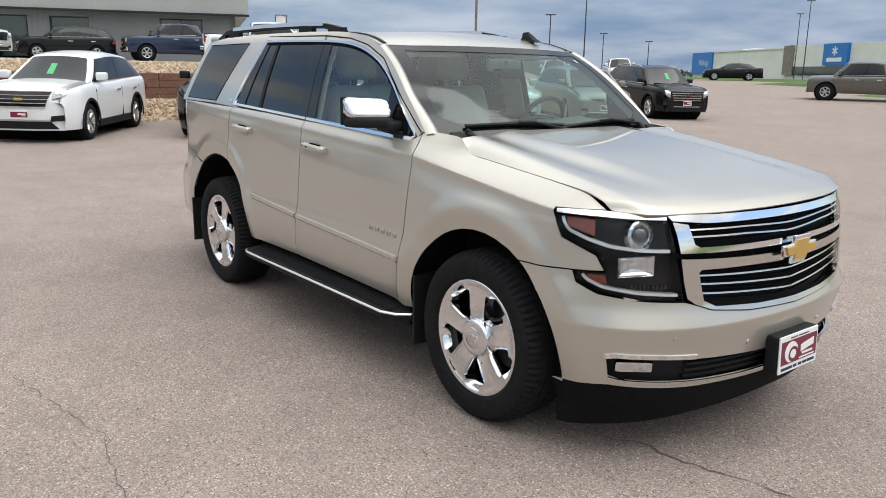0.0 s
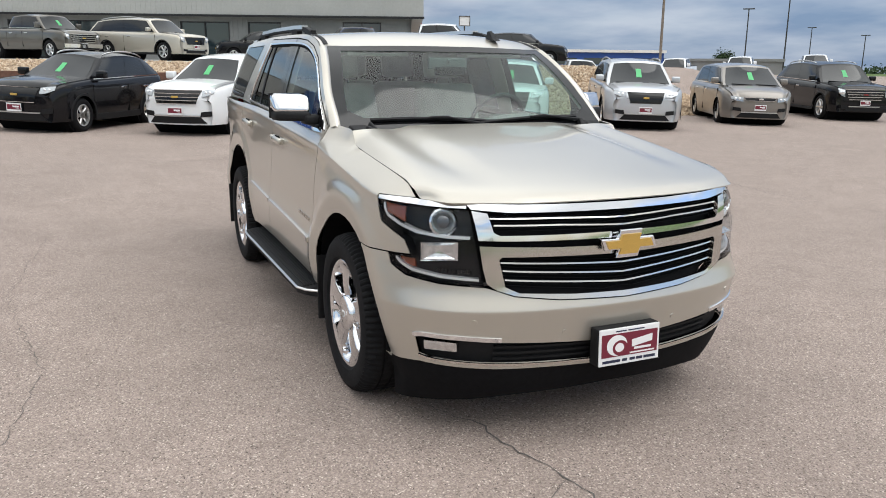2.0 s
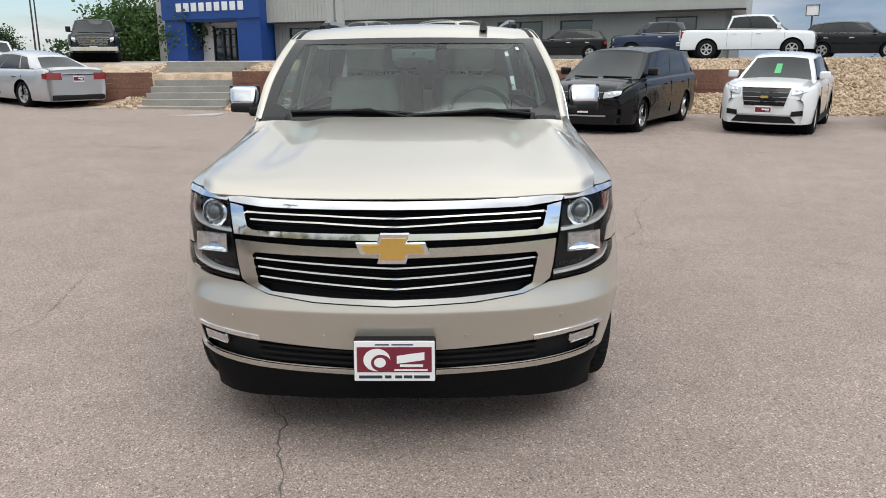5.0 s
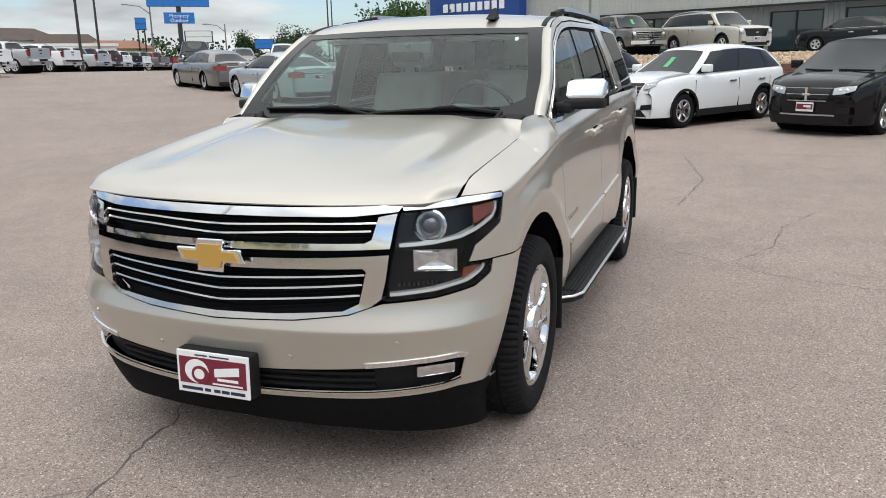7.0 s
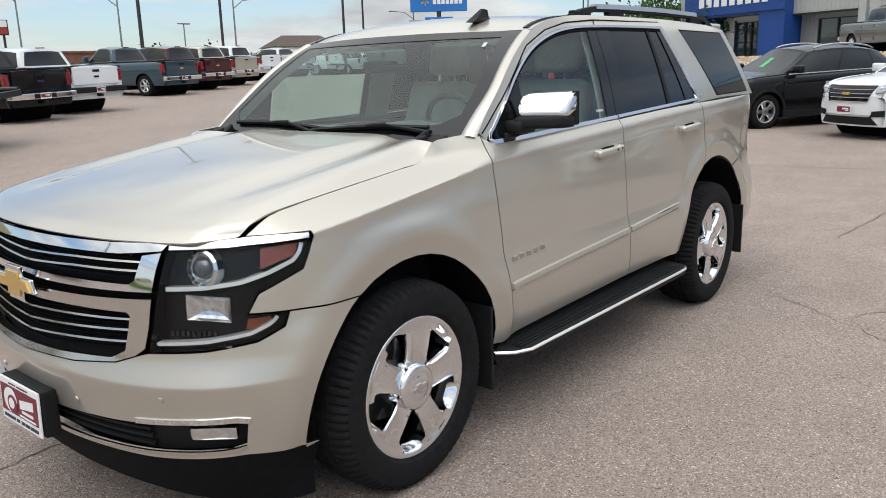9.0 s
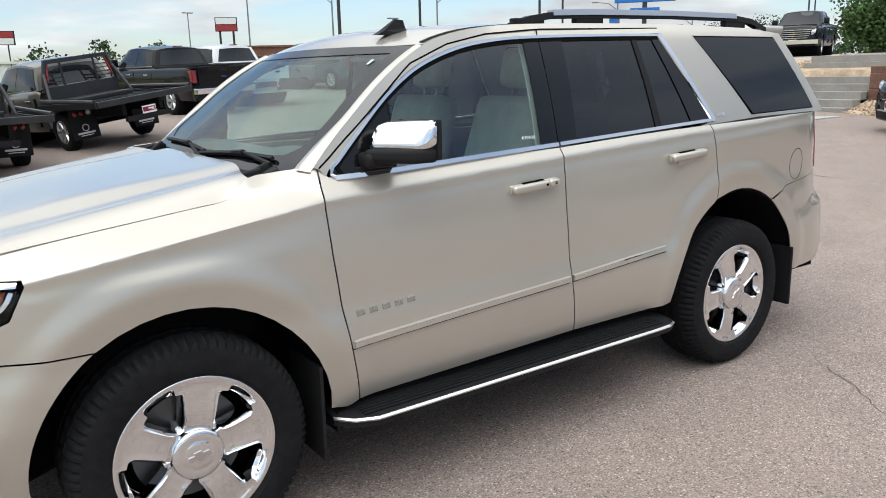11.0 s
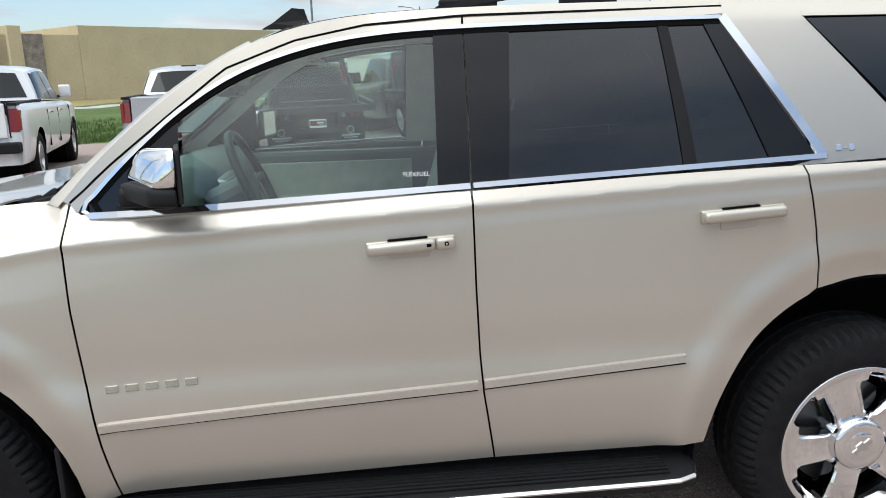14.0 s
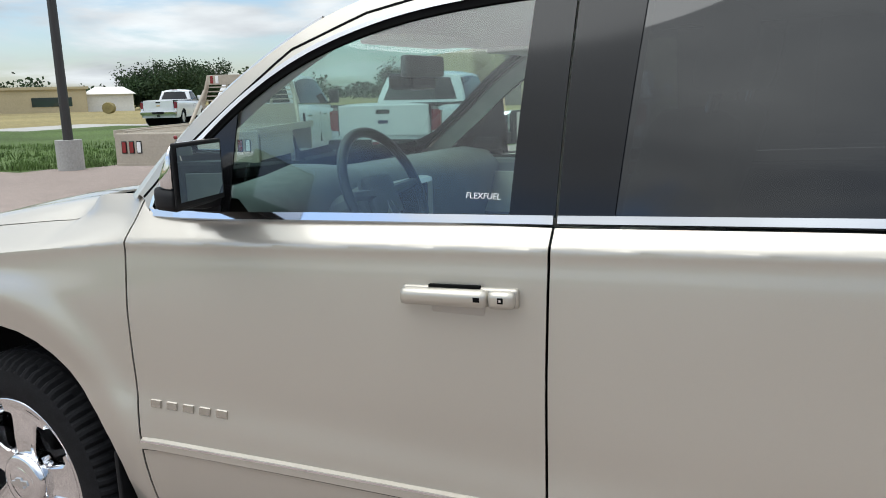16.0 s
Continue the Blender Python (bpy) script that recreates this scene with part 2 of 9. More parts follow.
def asphalt():
    """Pinkish grey chip-sealed asphalt: coarse stones, worn patches, fine dark cracks."""
    m = material("asphalt", (0.2, 0.2, 0.2), 0.85, 0, 0, 0.3)
    n, l = m.node_tree.nodes, m.node_tree.links
    b = n["Principled BSDF"]
    geo = n.new("ShaderNodeNewGeometry")

    def noise_at(scale, detail=4, rough=0.55):
        t = n.new("ShaderNodeTexNoise")
        t.inputs["Scale"].default_value = scale
        t.inputs["Detail"].default_value = detail
        t.inputs["Roughness"].default_value = rough
        l.new(geo.outputs["Position"], t.inputs["Vector"])
        return t

    vor = n.new("ShaderNodeTexVoronoi")
    vor.inputs["Scale"].default_value = 150.0
    l.new(geo.outputs["Position"], vor.inputs["Vector"])
    ramp = n.new("ShaderNodeValToRGB")
    e = ramp.color_ramp.elements
    e[0].position, e[0].color = 0.0, (0.085, 0.066, 0.057, 1)
    e[1].position, e[1].color = 1.0, (0.56, 0.48, 0.425, 1)
    for pos, c in ((0.05, (0.185, 0.148, 0.130)), (0.30, (0.242, 0.194, 0.170)), (0.70, (0.300, 0.242, 0.212)), (0.94, (0.360, 0.294, 0.258))):
        e.new(pos).color = (*c, 1)
    sep = n.new("ShaderNodeSeparateColor")
    l.new(vor.outputs["Color"], sep.inputs[0])
    l.new(sep.outputs[0], ramp.inputs[0])
    big = noise_at(0.35, 6)
    mid_n = noise_at(2.6, 5)
    fine = noise_at(110, 3, 0.7)
    fac = n.new("ShaderNodeMath")
    fac.operation = "ADD"
    l.new(big.outputs["Fac"], fac.inputs[0])
    l.new(mid_n.outputs["Fac"], fac.inputs[1])
    mr = n.new("ShaderNodeMapRange")
    mr.inputs["From Min"].default_value, mr.inputs["From Max"].default_value = 0.65, 1.35
    mr.inputs["To Min"].default_value, mr.inputs["To Max"].default_value = 0.87, 1.14
    l.new(fac.outputs[0], mr.inputs["Value"])
    sc = n.new("ShaderNodeVectorMath")
    sc.operation = "SCALE"
    l.new(ramp.outputs[0], sc.inputs[0])
    l.new(mr.outputs[0], sc.inputs["Scale"])
    fr = n.new("ShaderNodeMapRange")
    fr.inputs["From Min"].default_value, fr.inputs["From Max"].default_value = 0.3, 0.7
    fr.inputs["To Min"].default_value, fr.inputs["To Max"].default_value = 0.80, 1.20
    l.new(fine.outputs["Fac"], fr.inputs["Value"])
    sc2 = n.new("ShaderNodeVectorMath")
    sc2.operation = "SCALE"
    l.new(sc.outputs[0], sc2.inputs[0])
    l.new(fr.outputs[0], sc2.inputs["Scale"])
    l.new(sc2.outputs[0], b.inputs["Base Color"])
    bp = n.new("ShaderNodeBump")
    bp.inputs["Distance"].default_value = 0.004
    bp.inputs["Strength"].default_value = 0.7
    l.new(vor.outputs["Distance"], bp.inputs["Height"])
    l.new(bp.outputs[0], b.inputs["Normal"])
    return m


M_SATIN_CHROME = material("pearl_chrome", (0.62, 0.60, 0.57), 0.16, 1.0)
M_LAMP_FACET = vary(material("lamp_facet", (0.66, 0.68, 0.70), 0.10, 1.0), 40, 0.2, 0, 0, 0.0010, 45)
M_BULB = material("projector_glass", (0.035, 0.040, 0.045), 0.03, 0.0, 1.0, 0.8)
M_MIRROR = material("mirror", (0.85, 0.87, 0.88), 0.01, 1.0)
M_BRAKE = material("brake_steel", (0.10, 0.10, 0.10), 0.45, 0.8)
M_TEXT_NAVY = material("plate_text", (0.015, 0.02, 0.05), 0.5)
M_TRIM_LIGHT_GREY = material("recess_paint", (0.46, 0.43, 0.38), 0.4, 0.4, 0.6)
M_HEADLAMP = material("headlamp_glass", (0.34, 0.36, 0.38), 0.12, 0.55, 1.0)
M_HANDLE = material("handle_paint", (0.50, 0.465, 0.40), 0.30, 0.55, 0.8)
M_NAME = material("name_metal", (0.50, 0.47, 0.42), 0.25, 0.9)
M_GLOSS_GRIP = material("wheel_leather", (0.03, 0.03, 0.03), 0.4)
M_ASPHALT = asphalt()
M_CRACK = material("crack_tar", (0.095, 0.085, 0.080), 0.9)
M_CONCRETE = vary(material("concrete", (0.36, 0.35, 0.33), 0.8), 0.8, 0.12, 25, 0.1, 0.002, 60)
M_GRASS = vary(material("grass", (0.075, 0.115, 0.032), 0.9, spec=0.2), 0.15, 0.35, 6, 0.35, 0.05, 14)
M_BLADES = vary(material("grass_blades", (0.085, 0.135, 0.036), 0.8, spec=0.2), 0.5, 0.35, 7, 0.35)
M_FIELD = vary(material("dry_field", (0.24, 0.20, 0.09), 0.9, spec=0.2), 0.05, 0.25, 2, 0.25, 0.05, 8)
M_ROCK = vary(material("buff_stone", (0.40, 0.30, 0.205), 0.85), 3.0, 0.35, 20, 0.2, 0.01, 40)
M_TIMBER = vary(material("brown_timber", (0.165, 0.080, 0.056), 0.8), 1.2, 0.25, 18, 0.25, 0.006, 40)
M_STEEL_WALL = vary(material("grey_steel_cladding", (0.235, 0.238, 0.232), 0.5, 0.15), 0.5, 0.06, 8, 0.04)
M_STEEL_LIGHT = vary(material("pale_steel_cladding", (0.42, 0.42, 0.40), 0.5, 0.15), 0.5, 0.06, 8, 0.04)
M_BLUE_PANEL = vary(material("blue_panel", (0.012, 0.055, 0.24), 0.35), 0.6, 0.06, 6, 0.04)
M_SIGN_BLUE = vary(material("sign_blue", (0.02, 0.16, 0.50), 0.4), 0.8, 0.05, 9, 0.04)
M_WINDOW = material("shop_window", (0.02, 0.035, 0.042), 0.05, 0.0, 0.4, 0.9)
M_FRAME_DARK = material("dark_frame", (0.02, 0.02, 0.022), 0.4, 0.3)
M_BEIGE_WALL = vary(material("tan_stucco", (0.50, 0.42, 0.27), 0.85), 0.4, 0.07, 6, 0.06)
M_STONE_VENEER = vary(material("stone_veneer", (0.22, 0.19, 0.165), 0.85), 2.0, 0.35, 9, 0.25)
M_OFFWHITE_WALL = vary(material("offwhite_wall", (0.72, 0.70, 0.66), 0.8), 0.3, 0.06, 4, 0.05)
M_BROWN_ROOF = vary(material("brown_roof", (0.075, 0.05, 0.042), 0.8), 0.8, 0.15, 9, 0.2)
M_POLE = vary(material("galvanised_pole", (0.25, 0.25, 0.25), 0.5, 0.6), 3, 0.1, 20, 0.08)
M_POLE_DARK = material("dark_pole", (0.045, 0.042, 0.04), 0.5, 0.3)
M_WOOD_POLE = vary(material("wood_pole", (0.20, 0.165, 0.135), 0.85), 4, 0.2, 30, 0.2)
M_BARK = vary(material("bark", (0.10, 0.075, 0.055), 0.9), 6, 0.3, 40, 0.2)
M_LEAF = vary(material("leaves", (0.055, 0.105, 0.028), 0.7, spec=0.3), 1.2, 0.4, 9, 0.3)
M_LEAF_DARK = vary(material("dark_leaves", (0.030, 0.055, 0.020), 0.75, spec=0.3), 0.4, 0.4, 4, 0.3)
M_FLATBED = vary(material("tan_steel_bed", (0.42, 0.37, 0.30), 0.5, 0.15), 2, 0.1, 30, 0.08)
M_BED_BLACK = vary(material("black_steel_bed", (0.014, 0.014, 0.015), 0.42, 0.0, 0.2), 3, 0.3, 30, 0.2, rough=0.1)
M_STEPS = vary(material("step_concrete", (0.28, 0.265, 0.24), 0.85), 2, 0.12, 25, 0.1)


# ---- builders ----
def sm(a, b, x):
    t = min(1.0, max(0.0, (x - a) / (b - a)))
    return t * t * (3 - 2 * t)


def lerp(a, b, t):
    return a + (b - a) * t


def curve_at(pts, x):
    """Smooth value through (x, value) pairs, x rising."""
    if x <= pts[0][0]:
        return pts[0][1]
    for i in range(len(pts) - 1):
        (x0, y0), (x1, y1) = pts[i], pts[i + 1]
        if x <= x1:
            h = x1 - x0
            m0 = (y1 - y0) / h if i == 0 else (y1 - pts[i - 1][1]) / (x1 - pts[i - 1][0])
            m1 = (y1 - y0) / h if i + 2 == len(pts) else (pts[i + 2][1] - y0) / (pts[i + 2][0] - x0)
            t = (x - x0) / h
            return (2 * t**3 - 3 * t**2 + 1) * y0 + (t**3 - 2 * t**2 + t) * h * m0 + (3 * t**2 - 2 * t**3) * y1 + (t**3 - t**2) * h * m1
    return pts[-1][1]


def empty(name, m, label, category, group="", kind=""):
    ob = new(name)
    ob.empty_display_size = 0.2
    ob.matrix_world = m
    return tagged(ob, label, category, group, kind)


def link_mesh(name, me, mat, parent=None, label="", smooth=False):
    if mat is not None and not me.materials:
        me.materials.append(mat)
    if smooth:
        me.shade_smooth()
    ob = new(name, me)
    if parent is not None:
        ob.parent = parent
    return tagged(ob, label)


def part(name, bm, mat, parent=None, label="", smooth=False):
    me = bpy.data.meshes.new(name)
    bm.to_mesh(me)
    bm.free()
    return link_mesh(name, me, mat, parent, label, smooth)


def raw(name, verts, faces, mat, parent=None, label="", smooth=False):
    me = bpy.data.meshes.new(name)
    me.from_pydata([tuple(v) for v in verts], [], faces)
    me.update()
    return link_mesh(name, me, mat, parent, label, smooth)


def box(bm, x0, x1, y0, y1, z0, z1, m=None, bevel=0.0):
    r = bmesh.ops.create_cube(bm, size=1.0)
    for v in r["verts"]:
        v.co = Vector((lerp(x0, x1, v.co.x + 0.5), lerp(y0, y1, v.co.y + 0.5), lerp(z0, z1, v.co.z + 0.5)))
    vs = list(r["verts"])
    if bevel > 0:
        es = list({e for v in vs for e in v.link_edges})
        rb = bmesh.ops.bevel(bm, geom=es, offset=bevel, segments=2, affect="EDGES", profile=0.6)
        vs = list({v for f in rb["faces"] for v in f.verts} | {v for v in vs if v.is_valid})
    if m is not None:
        for v in vs:
            v.co = m @ v.co
    return vs


def boxed(*a, m=None, bevel=0.0):
    bm = bmesh.new()
    box(bm, *a, m=m, bevel=bevel)
    return bm


def rod(bm, p, q, r0, r1=None, seg=10):
    p, q = Vector(p), Vector(q)
    d = q - p
    m = Matrix.Translation((p + q) / 2) @ d.to_track_quat("Z", "Y").to_matrix().to_4x4()
    return bmesh.ops.create_cone(bm, cap_ends=True, segments=seg, radius1=r0, radius2=r0 if r1 is None else r1, depth=d.length, matrix=m)["verts"]


def rods(pairs, r0, r1=None, seg=10):
    bm = bmesh.new()
    for p, q in pairs:
        rod(bm, p, q, r0, r1, seg)
    return bm


def lathe(profile, seg, axis="y", jag=None):
    """A surface of revolution round y from (radius, y) pairs; jag(i, k) shifts a radius."""
    verts, faces = [], []
    for k in range(seg):
        a = 2 * math.pi * k / seg
        for i, (r, y) in enumerate(profile):
            rr = r + (jag(i, k) if jag else 0)
            verts.append((rr * math.cos(a), y, rr * math.sin(a)))
    n = len(profile)
    for k in range(seg):
        for i in range(n - 1):
            a, b = k * n + i, ((k + 1) % seg) * n + i
            faces.append((a, a + 1, b + 1, b))
    return verts, faces


def sheet(outlines, fn, us, vs, inside=(0, 0, 0), offset=0.0, lines=()):
    """Flat outlines cut along grid lines and laid on the surface fn(u, v); faces look away from the point inside."""
    bm = bmesh.new()
    for pts in outlines:
        bm.faces.new([bm.verts.new((p[0], p[1], 0)) for p in pts])
    lo = [min(p[i] for o in outlines for p in o) for i in (0, 1)]
    hi = [max(p[i] for o in outlines for p in o) for i in (0, 1)]
    for i, step in ((0, us), (1, vs)):
        k = math.floor(lo[i] / step) + 1
        while k * step < hi[i] - 1e-6:
            co = [0, 0, 0]; no = [0, 0, 0]
            co[i], no[i] = k * step, 1
            bmesh.ops.bisect_plane(bm, geom=bm.verts[:] + bm.edges[:] + bm.faces[:], plane_co=co, plane_no=no, dist=1e-5)
            k += 1
    for (u0, v0), (u1, v1) in lines:
        bmesh.ops.bisect_plane(bm, geom=bm.verts[:] + bm.edges[:] + bm.faces[:], plane_co=(u0, v0, 0), plane_no=(v0 - v1, u1 - u0, 0), dist=1e-5)
    bmesh.ops.triangulate(bm, faces=[f for f in bm.faces if len(f.verts) > 4])
    for v in bm.verts:
        v.co = Vector(fn(v.co.x, v.co.y))
    bmesh.ops.remove_doubles(bm, verts=bm.verts[:], dist=1e-5)
    bm.normal_update()
    c = Vector(inside)
    if sum((f.normal.dot(f.calc_center_median() - c)) * f.calc_area() for f in bm.faces) < 0:
        bmesh.ops.reverse_faces(bm, faces=bm.faces[:])
    bm.normal_update()
    if offset:
        for v in bm.verts:
            v.co += v.normal * offset
    return bm


def thick(ob, t, offset=-1.0):
    md = ob.modifiers.new("thickness", "SOLIDIFY")
    md.thickness, md.offset, md.use_even_offset = t, offset, False
    es = ob.modifiers.new("rim", "EDGE_SPLIT")
    es.split_angle = radians(42)
    return ob


def both(bm):
    """Adds the mirror image across y = 0."""
    geo = bmesh.ops.duplicate(bm, geom=bm.verts[:] + bm.edges[:] + bm.faces[:])["geom"]
    for v in geo:
        if isinstance(v, bmesh.types.BMVert):
            v.co.y = -v.co.y
    bmesh.ops.reverse_faces(bm, faces=[f for f in geo if isinstance(f, bmesh.types.BMFace)])
    bmesh.ops.remove_doubles(bm, verts=bm.verts[:], dist=2e-4)
    bm.normal_update()
    return bm


def ribbon(path, width, depth, name, mat, parent, label="", up=None):
    """A strip of rectangular section along 3D points; path rows are (point, outward, across)."""
    verts, faces = [], []
    for p, o, a in path:
        p, o, a = Vector(p), Vector(o).normalized(), Vector(a).normalized()
        for s, t in ((-1, 0), (-0.8, 1), (0.8, 1), (1, 0)):
            verts.append(p + a * (s * width / 2) + o * (t * depth))
    n = len(path)
    for i in range(n - 1):
        for j in range(3):
            b = i * 4 + j
            faces.append((b, b + 1, b + 5, b + 4))
    faces.append((0, 1, 2, 3))
    faces.append(tuple((n - 1) * 4 + j for j in (3, 2, 1, 0)))
    return raw(name, verts, faces, mat, parent, label)


def label_text(words, size, m, mat, name, parent=None, depth=0.004, align="CENTER"):
    cu = bpy.data.curves.new(name, "FONT")
    cu.body, cu.size, cu.extrude, cu.align_x, cu.align_y = words, size, depth, align, "CENTER"
    cu.materials.append(mat)
    ob = new(name, cu)
    if parent is not None:
        ob.parent = parent
    ob.matrix_local = m
    return ob


# ---- the lie of the land ----
WALL_X = -18.65


def land(x, y):
    u, v = max(0.0, -x - 3), max(0.0, -y - 1.5)
    z = 0.022 * min(u, 28) + 0.03 * sm(0, 6, -x) * min(v, 10 + 25 * sm(0, 10, -x))
    if y > 5:
        z -= 0.012 * min(y - 5, 15) * sm(3, 12, -x)
    z -= 0.36 * sm(30, 90, -y) * sm(-10, 5, x)
    z += 0.9 * sm(25, 60, y)
    low = -8.7 - min(14.0, max(0.0, -x - 18))
    fade = sm(low - 0.9, low, y) * (1 - sm(lerp(15, 24, sm(22, 27, -x)), lerp(22, 31, sm(22, 27, -x)), y))
    if fade > 0 and x < -16.9:
        if -10.4 < y < 8.8:
            h = curve_at([(16.9, z), (WALL_X * -1 - 0.04, 0.80)], -x) if x > WALL_X else curve_at([(18.7, 1.40), (21.4, 1.70), (22.2, 1.74)], -x)
        else:
            h = lerp(z, 1.74, sm(16.9, 21.9, -x))
        h += 0.012 * min(max(0, -x - 22), 25)
        z = lerp(z, max(z, h), fade)
    return z


def lot_edge(x):
    return -24.5 + (1.14 * x if x > 0 else 1.0 * x)


# ---- ground ----
def build_ground():
    xs = sorted({*[round(-34 + 0.7 * i, 3) for i in range(75)], -18.60, -18.66, -18.72, -17.0, *[-34 - 3 * 1.32**i for i in range(1, 19)], *[18 + 3 * 1.32**i for i in range(1, 19)]})
    ys = sorted({*[round(-34 + 0.8 * i, 3) for i in range(86)], -10.42, -10.38, 8.78, 8.82, *[-34 - 3 * 1.32**i for i in range(1, 19)], *[34 + 3 * 1.32**i for i in range(1, 19)]})
    verts = [(x, y, land(x, y)) for x in xs for y in ys]
    ny = len(ys)
    faces, kinds = [], []
    for i in range(len(xs) - 1):
        for j in range(ny - 1):
            faces.append((i * ny + j, (i + 1) * ny + j, (i + 1) * ny + j + 1, i * ny + j + 1))
            x, y = (xs[i] + xs[i + 1]) / 2, (ys[j] + ys[j + 1]) / 2
            r = math.hypot(x, y)
            k = 0
            if x < -16.9 and -11.0 < y < 20:
                k = 2 if x > -21.6 else 3
            elif y < lot_edge(x):
                d = lot_edge(x) - y
                k = 1 if d < 40 else (3 if d < 47 else (4 if x > 18 or d > 95 else 1))
            elif y > 57 - (0.75 if x > -35 else 0.4) * (x + 35) and -75 < x < 60:
                k = 1
            elif r > 110:
                k = 1
            kinds.append(k)
    me = bpy.data.meshes.new("ground")
    me.from_pydata(verts, [], faces)
    for m in (M_ASPHALT, M_GRASS, M_ROCK, M_CONCRETE, M_FIELD):
        me.materials.append(m)
    me.polygons.foreach_set("material_index", kinds)
    me.shade_smooth()
    tagged(new("ground", me), "worn pinkish grey asphalt car lot with grass beyond", "ground", kind="structure")


build_ground()

rng = random.Random(4)


def stones():
    """Loose buff river stones over the bank and round the wall."""
    verts, faces = [], []
    base = bmesh.new()
    bmesh.ops.create_icosphere(base, subdivisions=1, radius=1.0)
    bv = [v.co.copy() for v in base.verts]
    bf = [[v.index for v in f.verts] for f in base.faces]
    base.free()
    n = 0
    while n < 24000:
        y = rng.uniform(-8.9, 20)
        x = -rng.uniform(16.8, 22.0)
        if abs(x - WALL_X) < 0.16 and -10.4 < y < 8.8:
            continue
        if -8.3 < y < -5.85:
            continue
        if land(x, y) < land(-16.5, y) + 0.02:
            if rng.random() < 0.7:
                n += 1
                continue
        n += 1
        s = rng.uniform(0.025, 0.065)
        q = Euler((rng.uniform(0, 6), rng.uniform(0, 6), rng.uniform(0, 6))).to_matrix()
        sc = Vector((s * rng.uniform(0.8, 1.5), s, s * rng.uniform(0.5, 0.8)))
        o = Vector((x, y, land(x, y) + 0.015))
        k = len(verts)
        for v in bv:
            w = q @ Vector((v.x * sc.x, v.y * sc.y, v.z * sc.z))
            verts.append(o + w)
        faces += [[i + k for i in f] for f in bf]
    m = vary(material("river_stone", (0.44, 0.33, 0.225), 0.85), 2.0, 0.2, 40, 0.12)
    nt = m.node_tree
    g = nt.nodes.new("ShaderNodeNewGeometry")
    ramp = nt.nodes.new("ShaderNodeValToRGB")
    e = ramp.color_ramp.elements
    e[0].color, e[1].color = (0.24, 0.17, 0.115, 1), (0.58, 0.47, 0.35, 1)
    e.new(0.5).color = (0.42, 0.31, 0.205, 1)
    nt.links.new(g.outputs["Random Per Island"], ramp.inputs[0])
    nt.links.new(ramp.outputs[0], nt.nodes["Principled BSDF"].inputs["Base Color"])
    ob = raw("landscape_stones", verts, faces, m)
    tagged(ob, "loose buff and tan river stones covering the bank", "stones", kind="stuff")


stones()


def retaining_wall():
    wall = empty("retaining_wall", pose(WALL_X, 0, 0), "low weathered brown timber retaining wall in the stone bank", "retaining wall", kind="structure")
    y = -5.82
    while y < 8.7:
        y1 = min(8.75, y + 2.4)
        for k in range(4):
            o = rng.uniform(-0.008, 0.008)
            part("timber", boxed(-0.09 + o, 0.06 + o, y + 0.006 + (0.5 if k == 1 else 0) * (y > -5.8), y1 - 0.006 + (0.5 if k == 1 and y1 < 8.7 else 0), 0.70 + k * 0.19 + 0.003, 0.70 + (k + 1) * 0.19, bevel=0.012), M_TIMBER, wall)
        y = y1
    # taller end beside the steps
    for k in range(7):
        part("timber", boxed(0.5, 0.68, -5.85, -3.2, 0.30 + k * 0.17, 0.465 + k * 0.17, bevel=0.012), M_TIMBER, wall)
        part("timber", boxed(0.2, 0.38, -10.6, -8.25, 0.42 + k * 0.15, 0.565 + k * 0.15, bevel=0.012), M_TIMBER, wall)
    return wall


retaining_wall()


def steps():
    st = empty("entrance_steps", pose(-17.62, -7.05, 0.40), "grey concrete steps up the bank to the upper lot", "steps", kind="structure")
    for k in range(8):
        part("step", boxed(-4.4, 0.6 - 0.36 * k, -1.15, 1.15, 0.17 * k - 0.4, 0.17 * (k + 1), bevel=0.008), M_STEPS, st)
    part("landing", boxed(0.6, 2.2, -1.4, 1.4, -0.5, 0.03), M_CONCRETE, st)


steps()

# ---- dealership building ----
FC, FD = Vector((-42.7, 16.4, 0)), Vector((-10.3, -26.4, 0)).normalized()
FACADE = Matrix.Translation((FC.x, FC.y, 2.05)) @ Matrix(((FD.x, -FD.y, 0, 0), (FD.y, FD.x, 0, 0), (0, 0, 1, 0), (0, 0, 0, 1)))
# along the wall is local x (0 at the right-hand corner), out of the wall is local -y ... turned so that +y points at the lot
if (FACADE.to_3x3() @ Vector((0, 1, 0))).x < 0:
    FACADE = FACADE @ Matrix.Diagonal((1, -1, 1, 1))


